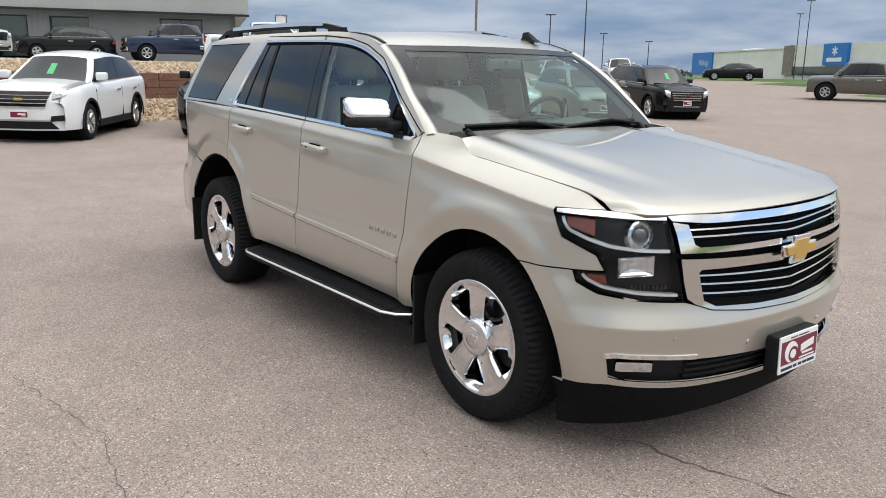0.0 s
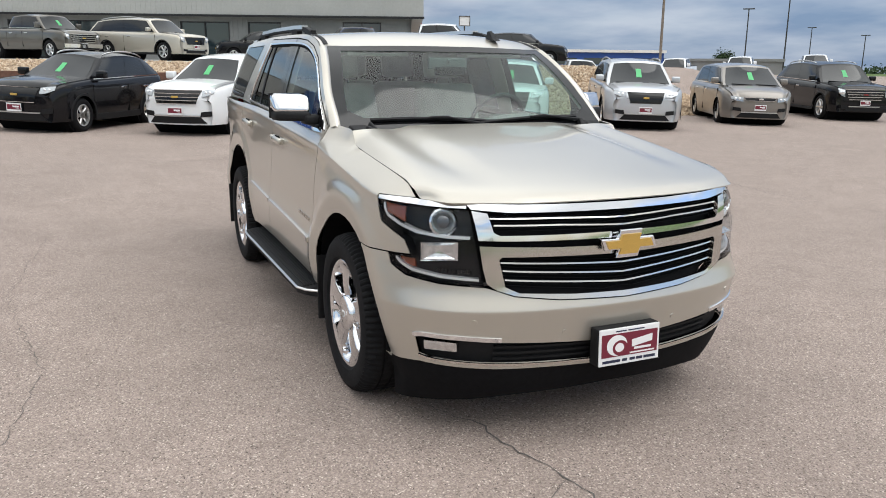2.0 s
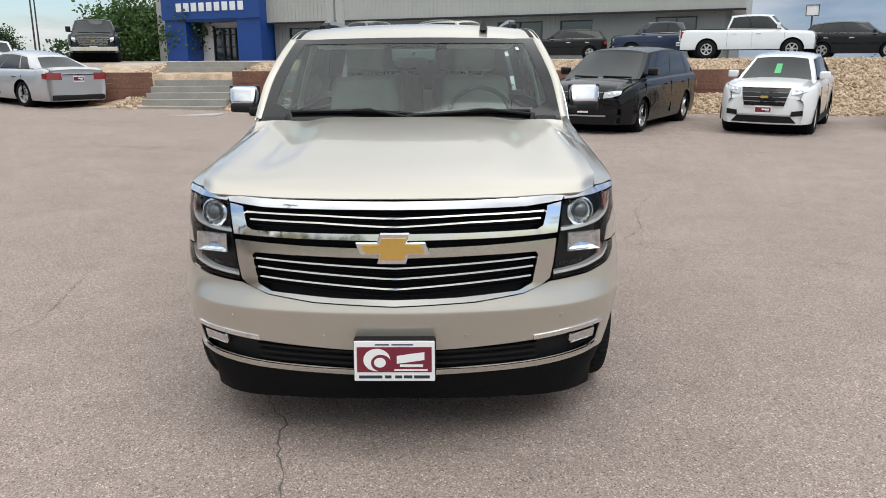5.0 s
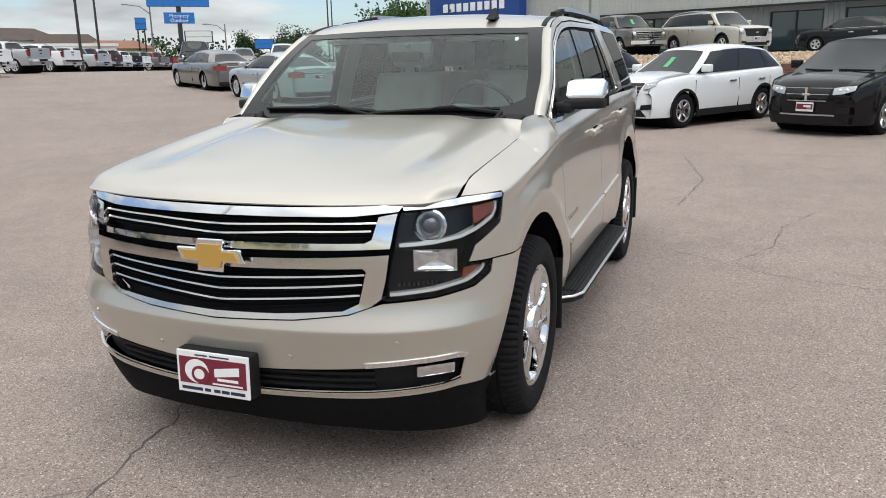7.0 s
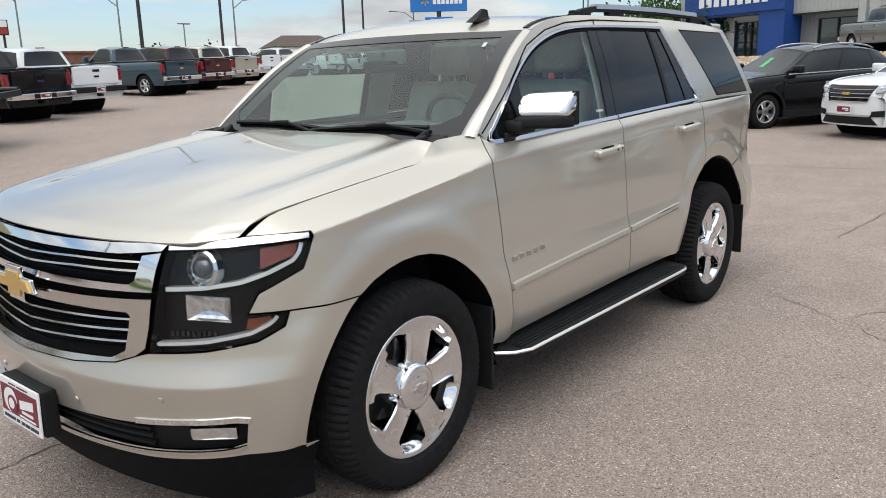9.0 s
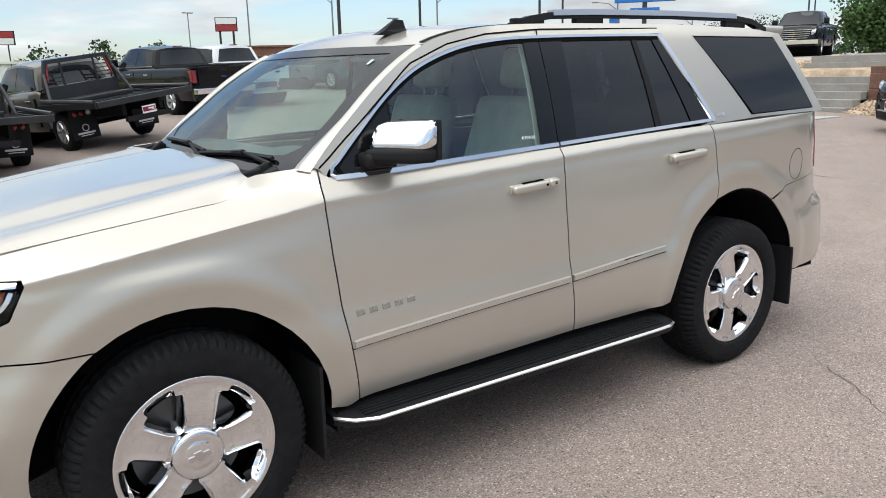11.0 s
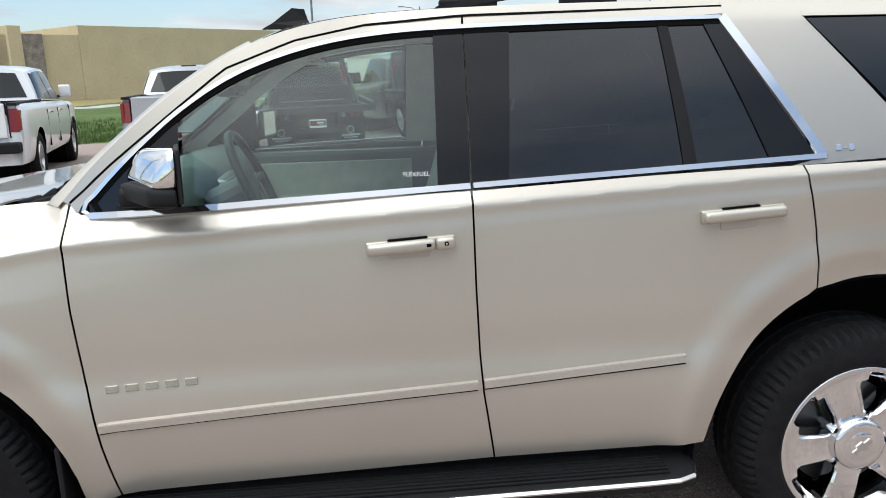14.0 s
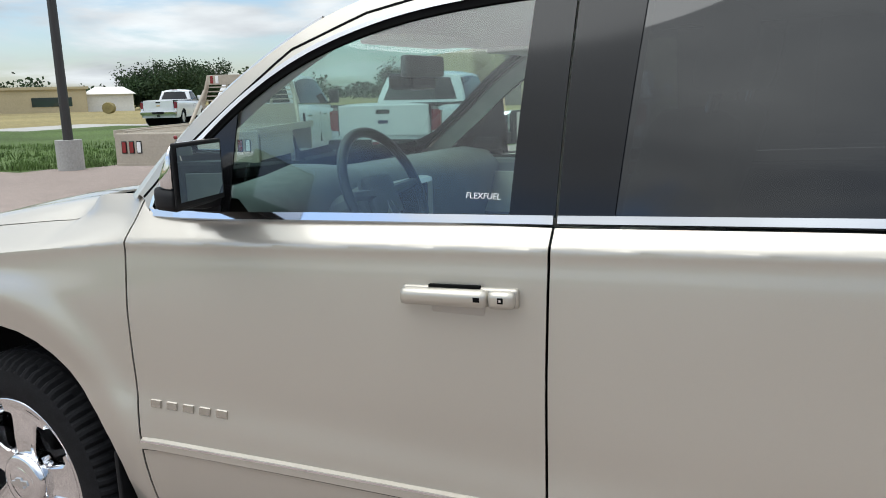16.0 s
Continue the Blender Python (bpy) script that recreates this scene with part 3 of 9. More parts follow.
def dealership():
    b = empty("dealership_building", pose(0, 0, 0), "grey ribbed steel dealership building with a blue entrance portal", "building", kind="structure")
    LEN = 41.2

    def put(name, bm, mat, parent=b, label=""):
        for v in bm.verts:
            v.co = FACADE @ v.co
        bmesh.ops.recalc_face_normals(bm, faces=bm.faces[:])
        return part(name, bm, mat, parent, label)

    wins = [(1.9, 4.2, 0.6, 2.35), (8.0, 10.0, 1.45, 2.30), (11.2, 14.1, 0.1, 2.30), (18.8, 24.4, 0.1, 2.30), (25.8, 29.8, 0.2, 2.30)]
    edges = [0.0] + [e for w in wins for e in w[:2]] + [31.1]
    bm = bmesh.new()
    for a, c in zip(edges[0::2], edges[1::2]):
        box(bm, a, c, -0.3, 0, -0.4, 2.9)
    for a, c, z0, z1 in wins:
        box(bm, a, c, -0.3, 0, z1, 2.9)
        if z0 > 0.2:
            box(bm, a, c, -0.3, 0, -0.4, z0)
    box(bm, 0, 0.3, -22, 0, -0.4, 4.6)
    box(bm, 0.3, LEN, -22, -21.7, -0.4, 4.6)
    box(bm, LEN - 0.3, LEN, -22, -0.3, -0.4, 4.6)
    put("wall", bm, M_STEEL_WALL)
    bm = bmesh.new()
    x = 0.15
    while x < 31:
        if not any(a - 0.05 < x < c + 0.05 for a, c, *_ in wins):
            box(bm, x, x + 0.06, -0.01, 0.03, -0.3, 2.65)
        x += 0.3
    put("wall_rib", bm, M_STEEL_WALL)
    bm = bmesh.new()
    box(bm, -0.75, 31.3, 0.02, 0.75, 2.62, 4.9)
    box(bm, -0.75, -0.05, -22, 0.02, 2.62, 4.9)
    put("fascia", bm, M_STEEL_LIGHT)
    bm = bmesh.new()
    x = -0.6
    while x < 31.0:
        box(bm, x, x + 0.07, 0.74, 0.78, 2.68, 4.9)
        x += 0.3
    put("fascia_rib", bm, M_STEEL_LIGHT)
    put("fascia_trim", boxed(-0.8, 31.3, 0.78, 0.82, 2.55, 2.68), M_FRAME_DARK)
    put("roof", boxed(-0.7, LEN + 0.5, -22, 0.7, 4.9, 5.05), M_STEEL_WALL)
    for a, c, z0, z1 in wins:
        w = put("window", boxed(a, c, -0.14, -0.10, z0, z1), M_WINDOW)
        bm = bmesh.new()
        n = max(1, round((c - a) / 1.35))
        for i in range(n + 1):
            xx = lerp(a, c, i / n)
            box(bm, xx - 0.035, xx + 0.035, -0.12, 0.02, z0, z1)
        box(bm, a, c, -0.12, 0.02, z0, z0 + 0.06)
        box(bm, a, c, -0.12, 0.02, z1 - 0.06, z1)
        put("window_frame", bm, M_FRAME_DARK, w)
    # entrance with a blue portal
    bm = bmesh.new()
    box(bm, 31.2, 33.2, -0.3, 1.6, -0.4, 4.9)
    box(bm, 37.7, 39.6, -0.3, 1.6, -0.4, 4.9)
    box(bm, 33.2, 37.7, -0.3, 1.6, 2.85, 4.9)
    put("entrance_portal", bm, M_BLUE_PANEL, b, "cobalt blue entrance portal")
    put("entrance_wall", boxed(33.2, 37.7, -0.3, -0.2, -0.4, 2.85), M_OFFWHITE_WALL)
    d = put("entrance_door", boxed(33.7, 36.5, -0.16, -0.12, 0.0, 2.45), M_WINDOW)
    for xx in (33.7, 34.55, 35.1, 35.65, 36.5):
        put("door_frame", boxed(xx - 0.05, xx + 0.05, -0.14, 0.0, 0, 2.45), M_FRAME_DARK, d)
    for zz in (0.0, 1.05, 1.95, 2.39):
        put("door_rail", boxed(33.7, 36.5, -0.13, 0.01, zz, zz + 0.06), M_FRAME_DARK, d)
    s = put("name_sign", boxed(31.1, 39.7, 1.6, 1.78, 3.0, 4.95), M_BLUE_PANEL, b, "cobalt blue sign band with white letter bars")
    for i in range(9):
        put("letter_bar", boxed(32.4 + i * 0.68, 32.86 + i * 0.68, 1.78, 1.84, 3.55, 4.15, bevel=0.02), M_WHITE, s)
    put("blank_bay", boxed(39.6, 41.2, -0.3, 0.6, -0.4, 4.9), M_STEEL_LIGHT)
    # slim sign pylon of two columns in front of the entrance
    for dx in (0.0, 0.62):
        put("pylon_column", boxed(22.0 + dx, 22.42 + dx, 6.0, 6.3, -0.2, 7.0, bevel=0.03), M_STEEL_LIGHT)


dealership()


def crack(points, width, seed):
    """A fine branching crack in the asphalt, laid just over the surface."""
    rg = random.Random(seed)
    path = []
    for (x0, y0), (x1, y1) in zip(points, points[1:]):
        n = max(3, int(math.hypot(x1 - x0, y1 - y0) / 0.05))
        for i in range(n):
            t = i / n
            path.append((lerp(x0, x1, t) + rg.gauss(0, 0.012), lerp(y0, y1, t) + rg.gauss(0, 0.012)))
    path.append(points[-1])
    v, f = [], []
    for i, (x, y) in enumerate(path):
        a, b = path[max(0, i - 1)], path[min(len(path) - 1, i + 1)]
        d = Vector((b[0] - a[0], b[1] - a[1])).normalized()
        w = width * rg.uniform(0.35, 1.2) * min(1, 0.2 + i * 0.15, 0.2 + (len(path) - 1 - i) * 0.15)
        z = land(x, y) + 0.0035
        v += [(x - d.y * w, y + d.x * w, z), (x + d.y * w, y - d.x * w, z)]
    for i in range(len(path) - 1):
        f.append((2 * i, 2 * i + 1, 2 * i + 3, 2 * i + 2))
    tagged(raw("pavement_crack", v, f, M_CRACK), "thin dark crack in the asphalt", "crack", "asphalt cracks", "structure")


crack([(0.30, -0.70), (0.62, -0.55), (0.95, -0.50), (1.2, -0.42), (1.75, -0.35), (2.4, -0.1), (3.0, 0.0)], 0.0045, 1)
crack([(1.2, -0.42), (1.5, -0.72), (1.9, -0.95), (2.3, -1.4)], 0.003, 2)
crack([(-3.4, 1.15), (-3.1, 1.6), (-2.7, 2.1), (-2.5, 2.9), (-2.0, 3.6)], 0.004, 3)
crack([(-3.0, 1.75), (-3.6, 2.1), (-4.4, 2.2), (-5.3, 2.6)], 0.004, 4)
crack([(-6.0, 6.5), (-4.0, 6.1), (-2.0, 6.4), (0.5, 6.0), (3.0, 6.3)], 0.006, 5)
crack([(-9.5, -6.0), (-9.2, -2.0), (-9.6, 2.0), (-9.1, 6.0), (-9.4, 11.0)], 0.009, 6)
crack([(-9.3, 1.0), (-7.0, 1.4), (-5.0, 1.2)], 0.006, 7)
crack([(2.0, -2.2), (0.6, -2.6), (-0.8, -2.4), (-2.4, -2.7), (-4.5, -2.5)], 0.0018, 8)
crack([(-4.0, -9.0), (-7.0, -7.5), (-10.5, -6.8), (-13.0, -5.2)], 0.008, 9)


# ---- vehicles round the lot ----
WHEELS = {}


def wheel_meshes(R, rim, width, spokes):
    key = (R, rim, width, spokes)
    if key in WHEELS:
        return WHEELS[key]
    w = width / 2
    prof = [(rim - 0.015, -w * 0.8), (rim + 0.012, -w * 0.92), (rim + (R - rim) * 0.5, -w), (R - 0.03, -w * 0.93), (R - 0.006, -w * 0.72), (R, -w * 0.4), (R, w * 0.4), (R - 0.006, w * 0.72), (R - 0.03, w * 0.93), (rim + (R - rim) * 0.5, w), (rim + 0.012, w * 0.92), (rim - 0.015, w * 0.8)]
    v, f = lathe(prof, 36, jag=lambda i, k: -0.008 if i in (3, 4, 7, 8) and k % 2 else 0)
    ty = bpy.data.meshes.new("tyre")
    ty.from_pydata(v, [], f)
    ty.materials.append(M_RUBBER)
    ty.shade_smooth()
    v, f = lathe([(rim, w * 0.80), (rim - 0.02, w * 0.86), (rim - 0.035, w * 0.80), (rim - 0.05, w * 0.2), (rim - 0.05, -w * 0.8)], 36)
    k0 = len(v)
    hub = 0.075
    for s in range(spokes):
        a = 2 * math.pi * s / spokes
        for sgn in (-1, 1) if spokes < 6 else (0,):
            b = a + sgn * 0.17
            wd = 0.030 if spokes < 6 else 0.036
            k = len(v)
            for r, yy in ((hub * 0.7, 0.62), (rim * 0.62, 0.70), (rim - 0.02, 0.80)):
                c = lerp(a, b, 0.3 + 0.7 * r / rim)
                d = Vector((math.cos(c), 0, math.sin(c)))
                t = Vector((-math.sin(c), 0, math.cos(c)))
                for q, dy in ((-1, -0.028), (-0.55, 0), (0.55, 0), (1, -0.028)):
                    p = d * r + t * (q * wd * (0.85 + 0.4 * r / rim))
                    v.append((p.x, w * yy + dy, p.z))
            for i in range(2):
                for j in range(3):
                    q = k + i * 4 + j
                    f.append((q, q + 1, q + 5, q + 4))
    k = len(v)
    cap = [(0.0, w * 0.72), (hub * 0.6, w * 0.72), (hub, w * 0.66), (hub * 1.05, w * 0.45)]
    cv, cf = lathe(cap, 20)
    v += cv
    f += [tuple(i + k for i in q) for q in cf]
    rm = bpy.data.meshes.new("rim")
    rm.from_pydata(v, [], f)
    rm.materials.append(M_SATIN)
    vb, fb = lathe([(0.0, w * 0.1), (rim - 0.04, w * 0.1)], 24)
    bk = bpy.data.meshes.new("brake_disc")
    bk.from_pydata(vb, [], fb)
    bk.materials.append(M_WELL)
    WHEELS[key] = (ty, rm, bk)
    return WHEELS[key]


def add_wheel(parent, x, y, R, rim, width, spokes, rim_mat=None, turn=0.0):
    ty, rm, bk = wheel_meshes(R, rim, width, spokes)
    w = new("wheel")
    w.empty_display_size = 0.1
    w.parent = parent
    w.matrix_local = pose(x, y, R, 0, 0, (0 if y > 0 else 180) + turn)
    for nm, me in (("tyre", ty), ("rim", rm), ("brake_disc", bk)):
        o = new(nm, me)
        o.parent = w
        if nm == "rim" and rim_mat is not None:
            o.material_slots[0].link = "OBJECT"
            o.material_slots[0].material = rim_mat
    return w


def plate(parent, m, width=0.31):
    """A dealer's plate: white frame, maroon field, pale bars for the lettering."""
    p = part("plate", boxed(-0.006, 0.0, -width / 2, width / 2, -width / 4, width / 4, bevel=0.002), M_WHITE, parent, "white and maroon dealer plate")
    p.matrix_local = m
    part("plate_field", boxed(0.0, 0.003, -width * 0.46, width * 0.46, -width * 0.135, width * 0.165), M_MAROON, p)
    bm = bmesh.new()
    box(bm, 0.003, 0.005, -0.02 * width / 0.31, width * 0.36, 0.0, width * 0.09)
    box(bm, 0.003, 0.005, 0.04 * width / 0.31, width * 0.36, -width * 0.07, -width * 0.03)
    part("letter_bar", bm, M_WHITE, p)
    return p


CAR = dict(L=4.65, W=1.84, H=1.66, wb=2.725, fo=0.93, R=0.35, rim=0.235, tw=0.22, spokes=5, bot=0.24, bed=False, doors=2,
           hood=[(0.0, 0.86), (0.25, 0.98), (1.35, 1.09)], belt=1.05, belt_r=1.13, cowl=1.28, wtop=2.05, rtop=4.15, rbase=4.5,
           roof_w=0.62, belt_w=0.82, bull=0.24, tail=[(0.0, 1.0), (0.12, 1.08)], clad=0.12)


def vehicle(name, at, yaw, mat, label, category="car", group="parked vehicles", sticker=False, front_plate=True, rear_plate=False,
            rim_mat=None, chrome=True, grille="bars", rails=False, **over):
    s = dict(CAR)
    s.update(over)
    L, W, H, wb, R = s["L"], s["W"], s["H"], s["wb"], s["R"]
    z0 = land(*at)
    # seat the car on the sloping ground
    c, sn = math.cos(radians(yaw)), math.sin(radians(yaw))
    dzx = (land(at[0] + c * wb / 2, at[1] + sn * wb / 2) - land(at[0] - c * wb / 2, at[1] - sn * wb / 2)) / wb
    dzy = (land(at[0] - sn * 0.8, at[1] + c * 0.8) - land(at[0] + sn * 0.8, at[1] - c * 0.8)) / 1.6
    base = s.get("z", z0)
    car = empty(name, pose(at[0], at[1], base - 0.004, 0, 0, yaw) @ pose(0, 0, 0, math.degrees(math.atan(dzy)), -math.degrees(math.atan(dzx)), 0), label, category, group)
    xf = wb / 2 + s["fo"]
    xr = xf - L
    wf, wr_ = wb / 2, -wb / 2
    hw = W / 2
    hood = s["hood"]
    bed = s["bed"]
    # the bonnet's leading edge rolls over into the nose
    zr, er = s.get("roll", 0.13), 0.17
    ht = curve_at(hood, 0.0)

    def top(x):
        e = xf - x
        if e < s["cowl"]:
            return curve_at(hood, e) - (zr * (1 - math.sqrt(max(0.0, 1 - (1 - max(0.0, e) / er) ** 2))) if e < er else 0.0)
        q = x - xr
        if not bed and q < s["tail"][-1][0]:
            return curve_at(s["tail"], q)
        if not bed and "deck" in s and q < s["deck"][-1][0]:
            return curve_at(s["deck"], q)
        return lerp(s["belt"], s["belt_r"], sm(xf - s["cowl"], xr + 0.3, x))

    def plan(x):
        e, q = xf - x, x - xr
        p = 1.0
        if e < 0.7:
            p -= s.get("taper", 0.21) * (1 - e / 0.7) ** 2.2
        if q < 0.5:
            p -= (0.05 if bed else 0.11) * (1 - q / 0.5) ** 2.2
        return p

    SEC = [(0.0, 0.93), (0.10, 0.965), (0.25, 0.985), (0.42, 1.0), (0.62, 0.995), (0.76, 0.993), (0.86, 0.982), (0.93, 0.962), (0.975, 0.935), (1.0, 0.885)]
    xs = [lerp(xr, xf - er, i / 76) for i in range(77)] + [xf - er * (1 - k / 10) ** 1.6 for k in range(1, 11)]
    NX = len(xs) - 1

    def nose(y, z):
        return -s["bull"] * (abs(y) / hw) ** 2.4 - 0.05 * max(0, (z - 0.62)) - 0.10 * max(0, 0.45 - z)

    verts, idx = [], {}
    for i, x in enumerate(xs):
        zt, p = top(x), plan(x)
        for sgn in (1, -1):
            for j, (t, k) in enumerate(SEC):
                z = lerp(s["bot"], zt, t)
                y = sgn * hw * p * k
                e = xf - x
                px = x + nose(y, z) * max(0, 1 - e / 0.6) ** 1.5
                q = x - xr
                px += (0.07 * max(0, (z - 0.7)) + 0.08 * (abs(y) / hw) ** 3) * max(0, 1 - q / 0.4)
                idx[i, sgn, j] = len(verts)
                verts.append(Vector((px, y, z)))
    arch = R * 1.17

    def inside(v):
        return any(math.hypot(v.x - xw, v.z - R) < arch for xw in (wf, wr_))

    faces, clad = [], []
    n = len(SEC)
    for i in range(NX):
        for sgn in (1, -1):
            for j in range(n - 1):
                q = [idx[i, sgn, j], idx[i + 1, sgn, j], idx[i + 1, sgn, j + 1], idx[i, sgn, j + 1]]
                if all(inside(verts[a]) for a in q):
                    continue
                faces.append(q if sgn < 0 else q[::-1])
        # bonnet, deck or shelf between the two top edges
        x = xs[i]
        open_bed = bed and x < s["cab_rear"] - 0.02
        if not open_bed:
            col = []
            for ii in (i, i + 1):
                a, b = verts[idx[ii, 1, n - 1]], verts[idx[ii, -1, n - 1]]
                row = [idx[ii, 1, n - 1]]
                for t in (0.12, 0.3, 0.5, 0.7, 0.88):
                    key = (ii, "t", t)
                    if key not in idx:
                        pnt = a.lerp(b, t)
                        pnt.z += 0.035 * (1 - (2 * t - 1) ** 2) + (0.012 if 0.2 < t < 0.8 and xf - xs[ii] < s["cowl"] else 0)
                        pnt.x = xs[ii] + nose(pnt.y, pnt.z) * max(0, 1 - (xf - xs[ii]) / 0.6) ** 1.5
                        idx[key] = len(verts)
                        verts.append(pnt)
                    row.append(idx[key])
                row.append(idx[ii, -1, n - 1])
                col.append(row)
            for k in range(6):
                faces.append((col[0][k], col[1][k], col[1][k + 1], col[0][k + 1]))
    # nose and tail panels
    for i, flip in ((NX, False), (0, True)):
        cols = []
        for t in (0.0, 0.1, 0.25, 0.4, 0.5, 0.6, 0.75, 0.9, 1.0):
            cc = []
            for j in range(n):
                a, b = verts[idx[i, 1, j]], verts[idx[i, -1, j]]
                if t in (0.0, 1.0):
                    cc.append(idx[i, 1 if t == 0 else -1, j])
                else:
                    pnt = a.lerp(b, t)
                    pnt.x = (xf + nose(pnt.y, pnt.z)) if i else (xr + 0.07 * max(0, (pnt.z - 0.7)) + 0.08 * (abs(pnt.y) / hw) ** 3)
                    if j == n - 1:
                        pnt.z += 0.035 * (1 - (2 * t - 1) ** 2)
                    verts.append(pnt)
                    cc.append(len(verts) - 1)
            cols.append(cc)
        for a, b in zip(cols, cols[1:]):
            for j in range(n - 1):
                q = (a[j], b[j], b[j + 1], a[j + 1])
                faces.append(q[::-1] if flip else q)
    for v in verts:
        for xw in (wf, wr_):
            d = math.hypot(v.x - xw, v.z - R)
            if 0 < d < arch and abs(v.y) > hw * 0.6:
                k = arch / d
                v.x, v.z = xw + (v.x - xw) * k, max(s["bot"], R + (v.z - R) * k)
    body = raw("body", verts, faces, mat, car, smooth=True)
    if s["clad"] > 0:
        # dark sill and arch cladding
        for sgn in (1, -1):
            part("sill", boxed(wr_ + arch, wf - arch, min(sgn * hw * 0.87, sgn * (hw * 0.975 + 0.01)), max(sgn * hw * 0.87, sgn * (hw * 0.975 + 0.01)), s["bot"] - 0.02, s["bot"] + s["clad"], bevel=0.015), M_BLACK, car)
            for xw in (wf, wr_):
                pts = [(xw + (arch + 0.012) * math.cos(a * math.pi / 16), R + (arch + 0.012) * math.sin(a * math.pi / 16)) for a in range(-1, 18)]
                ribbon([((px, sgn * (hw * (plan(px) - 0.012) + 0.004), max(pz, s["bot"])), (0, sgn, 0), (px - xw, 0, pz - R)) for px, pz in pts], 0.055, 0.012, "arch_cladding", M_BLACK, car)
    for xw in (wf, wr_) if not s.get("chassis") else (wf,):
        bm = bmesh.new()
        bmesh.ops.create_cone(bm, cap_ends=True, segments=28, radius1=arch * 0.995, radius2=arch * 0.995, depth=W * 0.86, matrix=pose(xw, 0, R, 90, 0, 0))
        for f in bm.faces:
            f.normal_flip()
        part("wheel_well", bm, M_WELL, car)
    floor_z = s["bot"]
    part("underbody", boxed(wr_ + arch, wf - arch, -hw * 0.86, hw * 0.86, floor_z - 0.03, floor_z + 0.06), M_WELL, car)
    for xw in (wf, wr_):
        for sgn in (1, -1):
            add_wheel(car, xw, sgn * (hw - s["tw"] / 2 - 0.02), R, s["rim"], s["tw"], s["spokes"], rim_mat)
    # cabin
    x_c, x_w = xf - s["cowl"] + 0.05, xf - s["wtop"]
    x_rt, x_rb = xf - s["rtop"], xf - s["rbase"]
    zb0, zb1 = s["belt"] - 0.01, s["belt_r"] - 0.01
    bw, rw = s["belt_w"], s["roof_w"]
    if s["W"] > 1.95:
        bw, rw = hw * 0.9, hw * 0.74

    def cab_side(x_t, t, sgn=1, out=0.0):
        """x_t 0 at the rear edge to 1 at the front edge, t 0 at the belt to 1 at the roof."""
        xa, xb = lerp(x_rb, x_rt, t), lerp(x_c, x_w, t ** 0.92)
        x = lerp(xa, xb, x_t)
        zb = lerp(zb1, zb0, x_t)
        zr = H - 0.07 - (0.05 if bed else 0.085) * (2 * x_t - 1.1) ** 2
        y = lerp(bw, rw, t ** 1.25) - 0.05 * max(0, x_t - 0.85) / 0.15 - 0.05 * max(0, 0.12 - x_t) / 0.12
        return Vector((x, sgn * (y + out), lerp(zb, zr, t)))

    verts, faces = [], []
    NA, NB = 18, 7

    def add_grid(fn, nu, nv, flip):
        k = len(verts)
        for i in range(nu + 1):
            for j in range(nv + 1):
                verts.append(fn(i / nu, j / nv))
        for i in range(nu):
            for j in range(nv):
                a = k + i * (nv + 1) + j
                q = (a, a + nv + 1, a + nv + 2, a + 1)
                faces.append(q[::-1] if flip else q)

    def screen(yt, t, out=0.0):
        a, b = cab_side(1, t, 1), cab_side(1, t, -1)
        p = a.lerp(b, yt)
        p.x += 0.13 * (1 - (2 * yt - 1) ** 2) + out
        p.z += 0.07 * (1 - (2 * yt - 1) ** 2) ** 0.7 * t ** 3
        return p

    def back(yt, t, out=0.0):
        a, b = cab_side(0, t, 1), cab_side(0, t, -1)
        p = a.lerp(b, yt)
        p.x -= 0.06 * (1 - (2 * yt - 1) ** 2) + out
        p.z += 0.07 * (1 - (2 * yt - 1) ** 2) ** 0.7 * t ** 3
        return p

    def roof(xt, yt):
        p = cab_side(xt, 1, 1).lerp(cab_side(xt, 1, -1), yt)
        bow = 1 - (2 * yt - 1) ** 2
        p.z += 0.07 * bow ** 0.7
        p.x += (0.13 if xt > 0.5 else -0.06) * bow * abs(2 * xt - 1) ** 6
        return p

    add_grid(lambda u, v: cab_side(u, v, 1), NA, NB, True)
    add_grid(lambda u, v: cab_side(u, v, -1), NA, NB, False)
    add_grid(screen, 10, NB, True)
    add_grid(back, 10, NB, False)
    add_grid(roof, NA, 10, True)
    raw("cabin_shell", verts, faces, mat, car, smooth=True)

    def pane(nm, fn, poly, mat2=M_GLASS_CAR, lab=""):
        bm = sheet([poly], fn, 0.08, 0.14, inside=(0, 0, H * 0.7))
        return part(nm, bm, mat2, car, lab, True)

    pane("windscreen", lambda u, v: screen(u, v, 0.008), [(0.04, 0.0), (0.96, 0.0), (0.94, 0.93), (0.06, 0.93)])
    pane("rear_window", lambda u, v: back(u, v, 0.008), [(0.07, 0.12), (0.93, 0.12), (0.90, 0.90), (0.10, 0.90)])
    span = s.get("cuts", [(0.03, 0.20), (0.215, 0.54), (0.555, 0.95)])
    cuts = s.get("cuts", [(0.03, 0.20), (0.215, 0.54), (0.555, 0.95)])
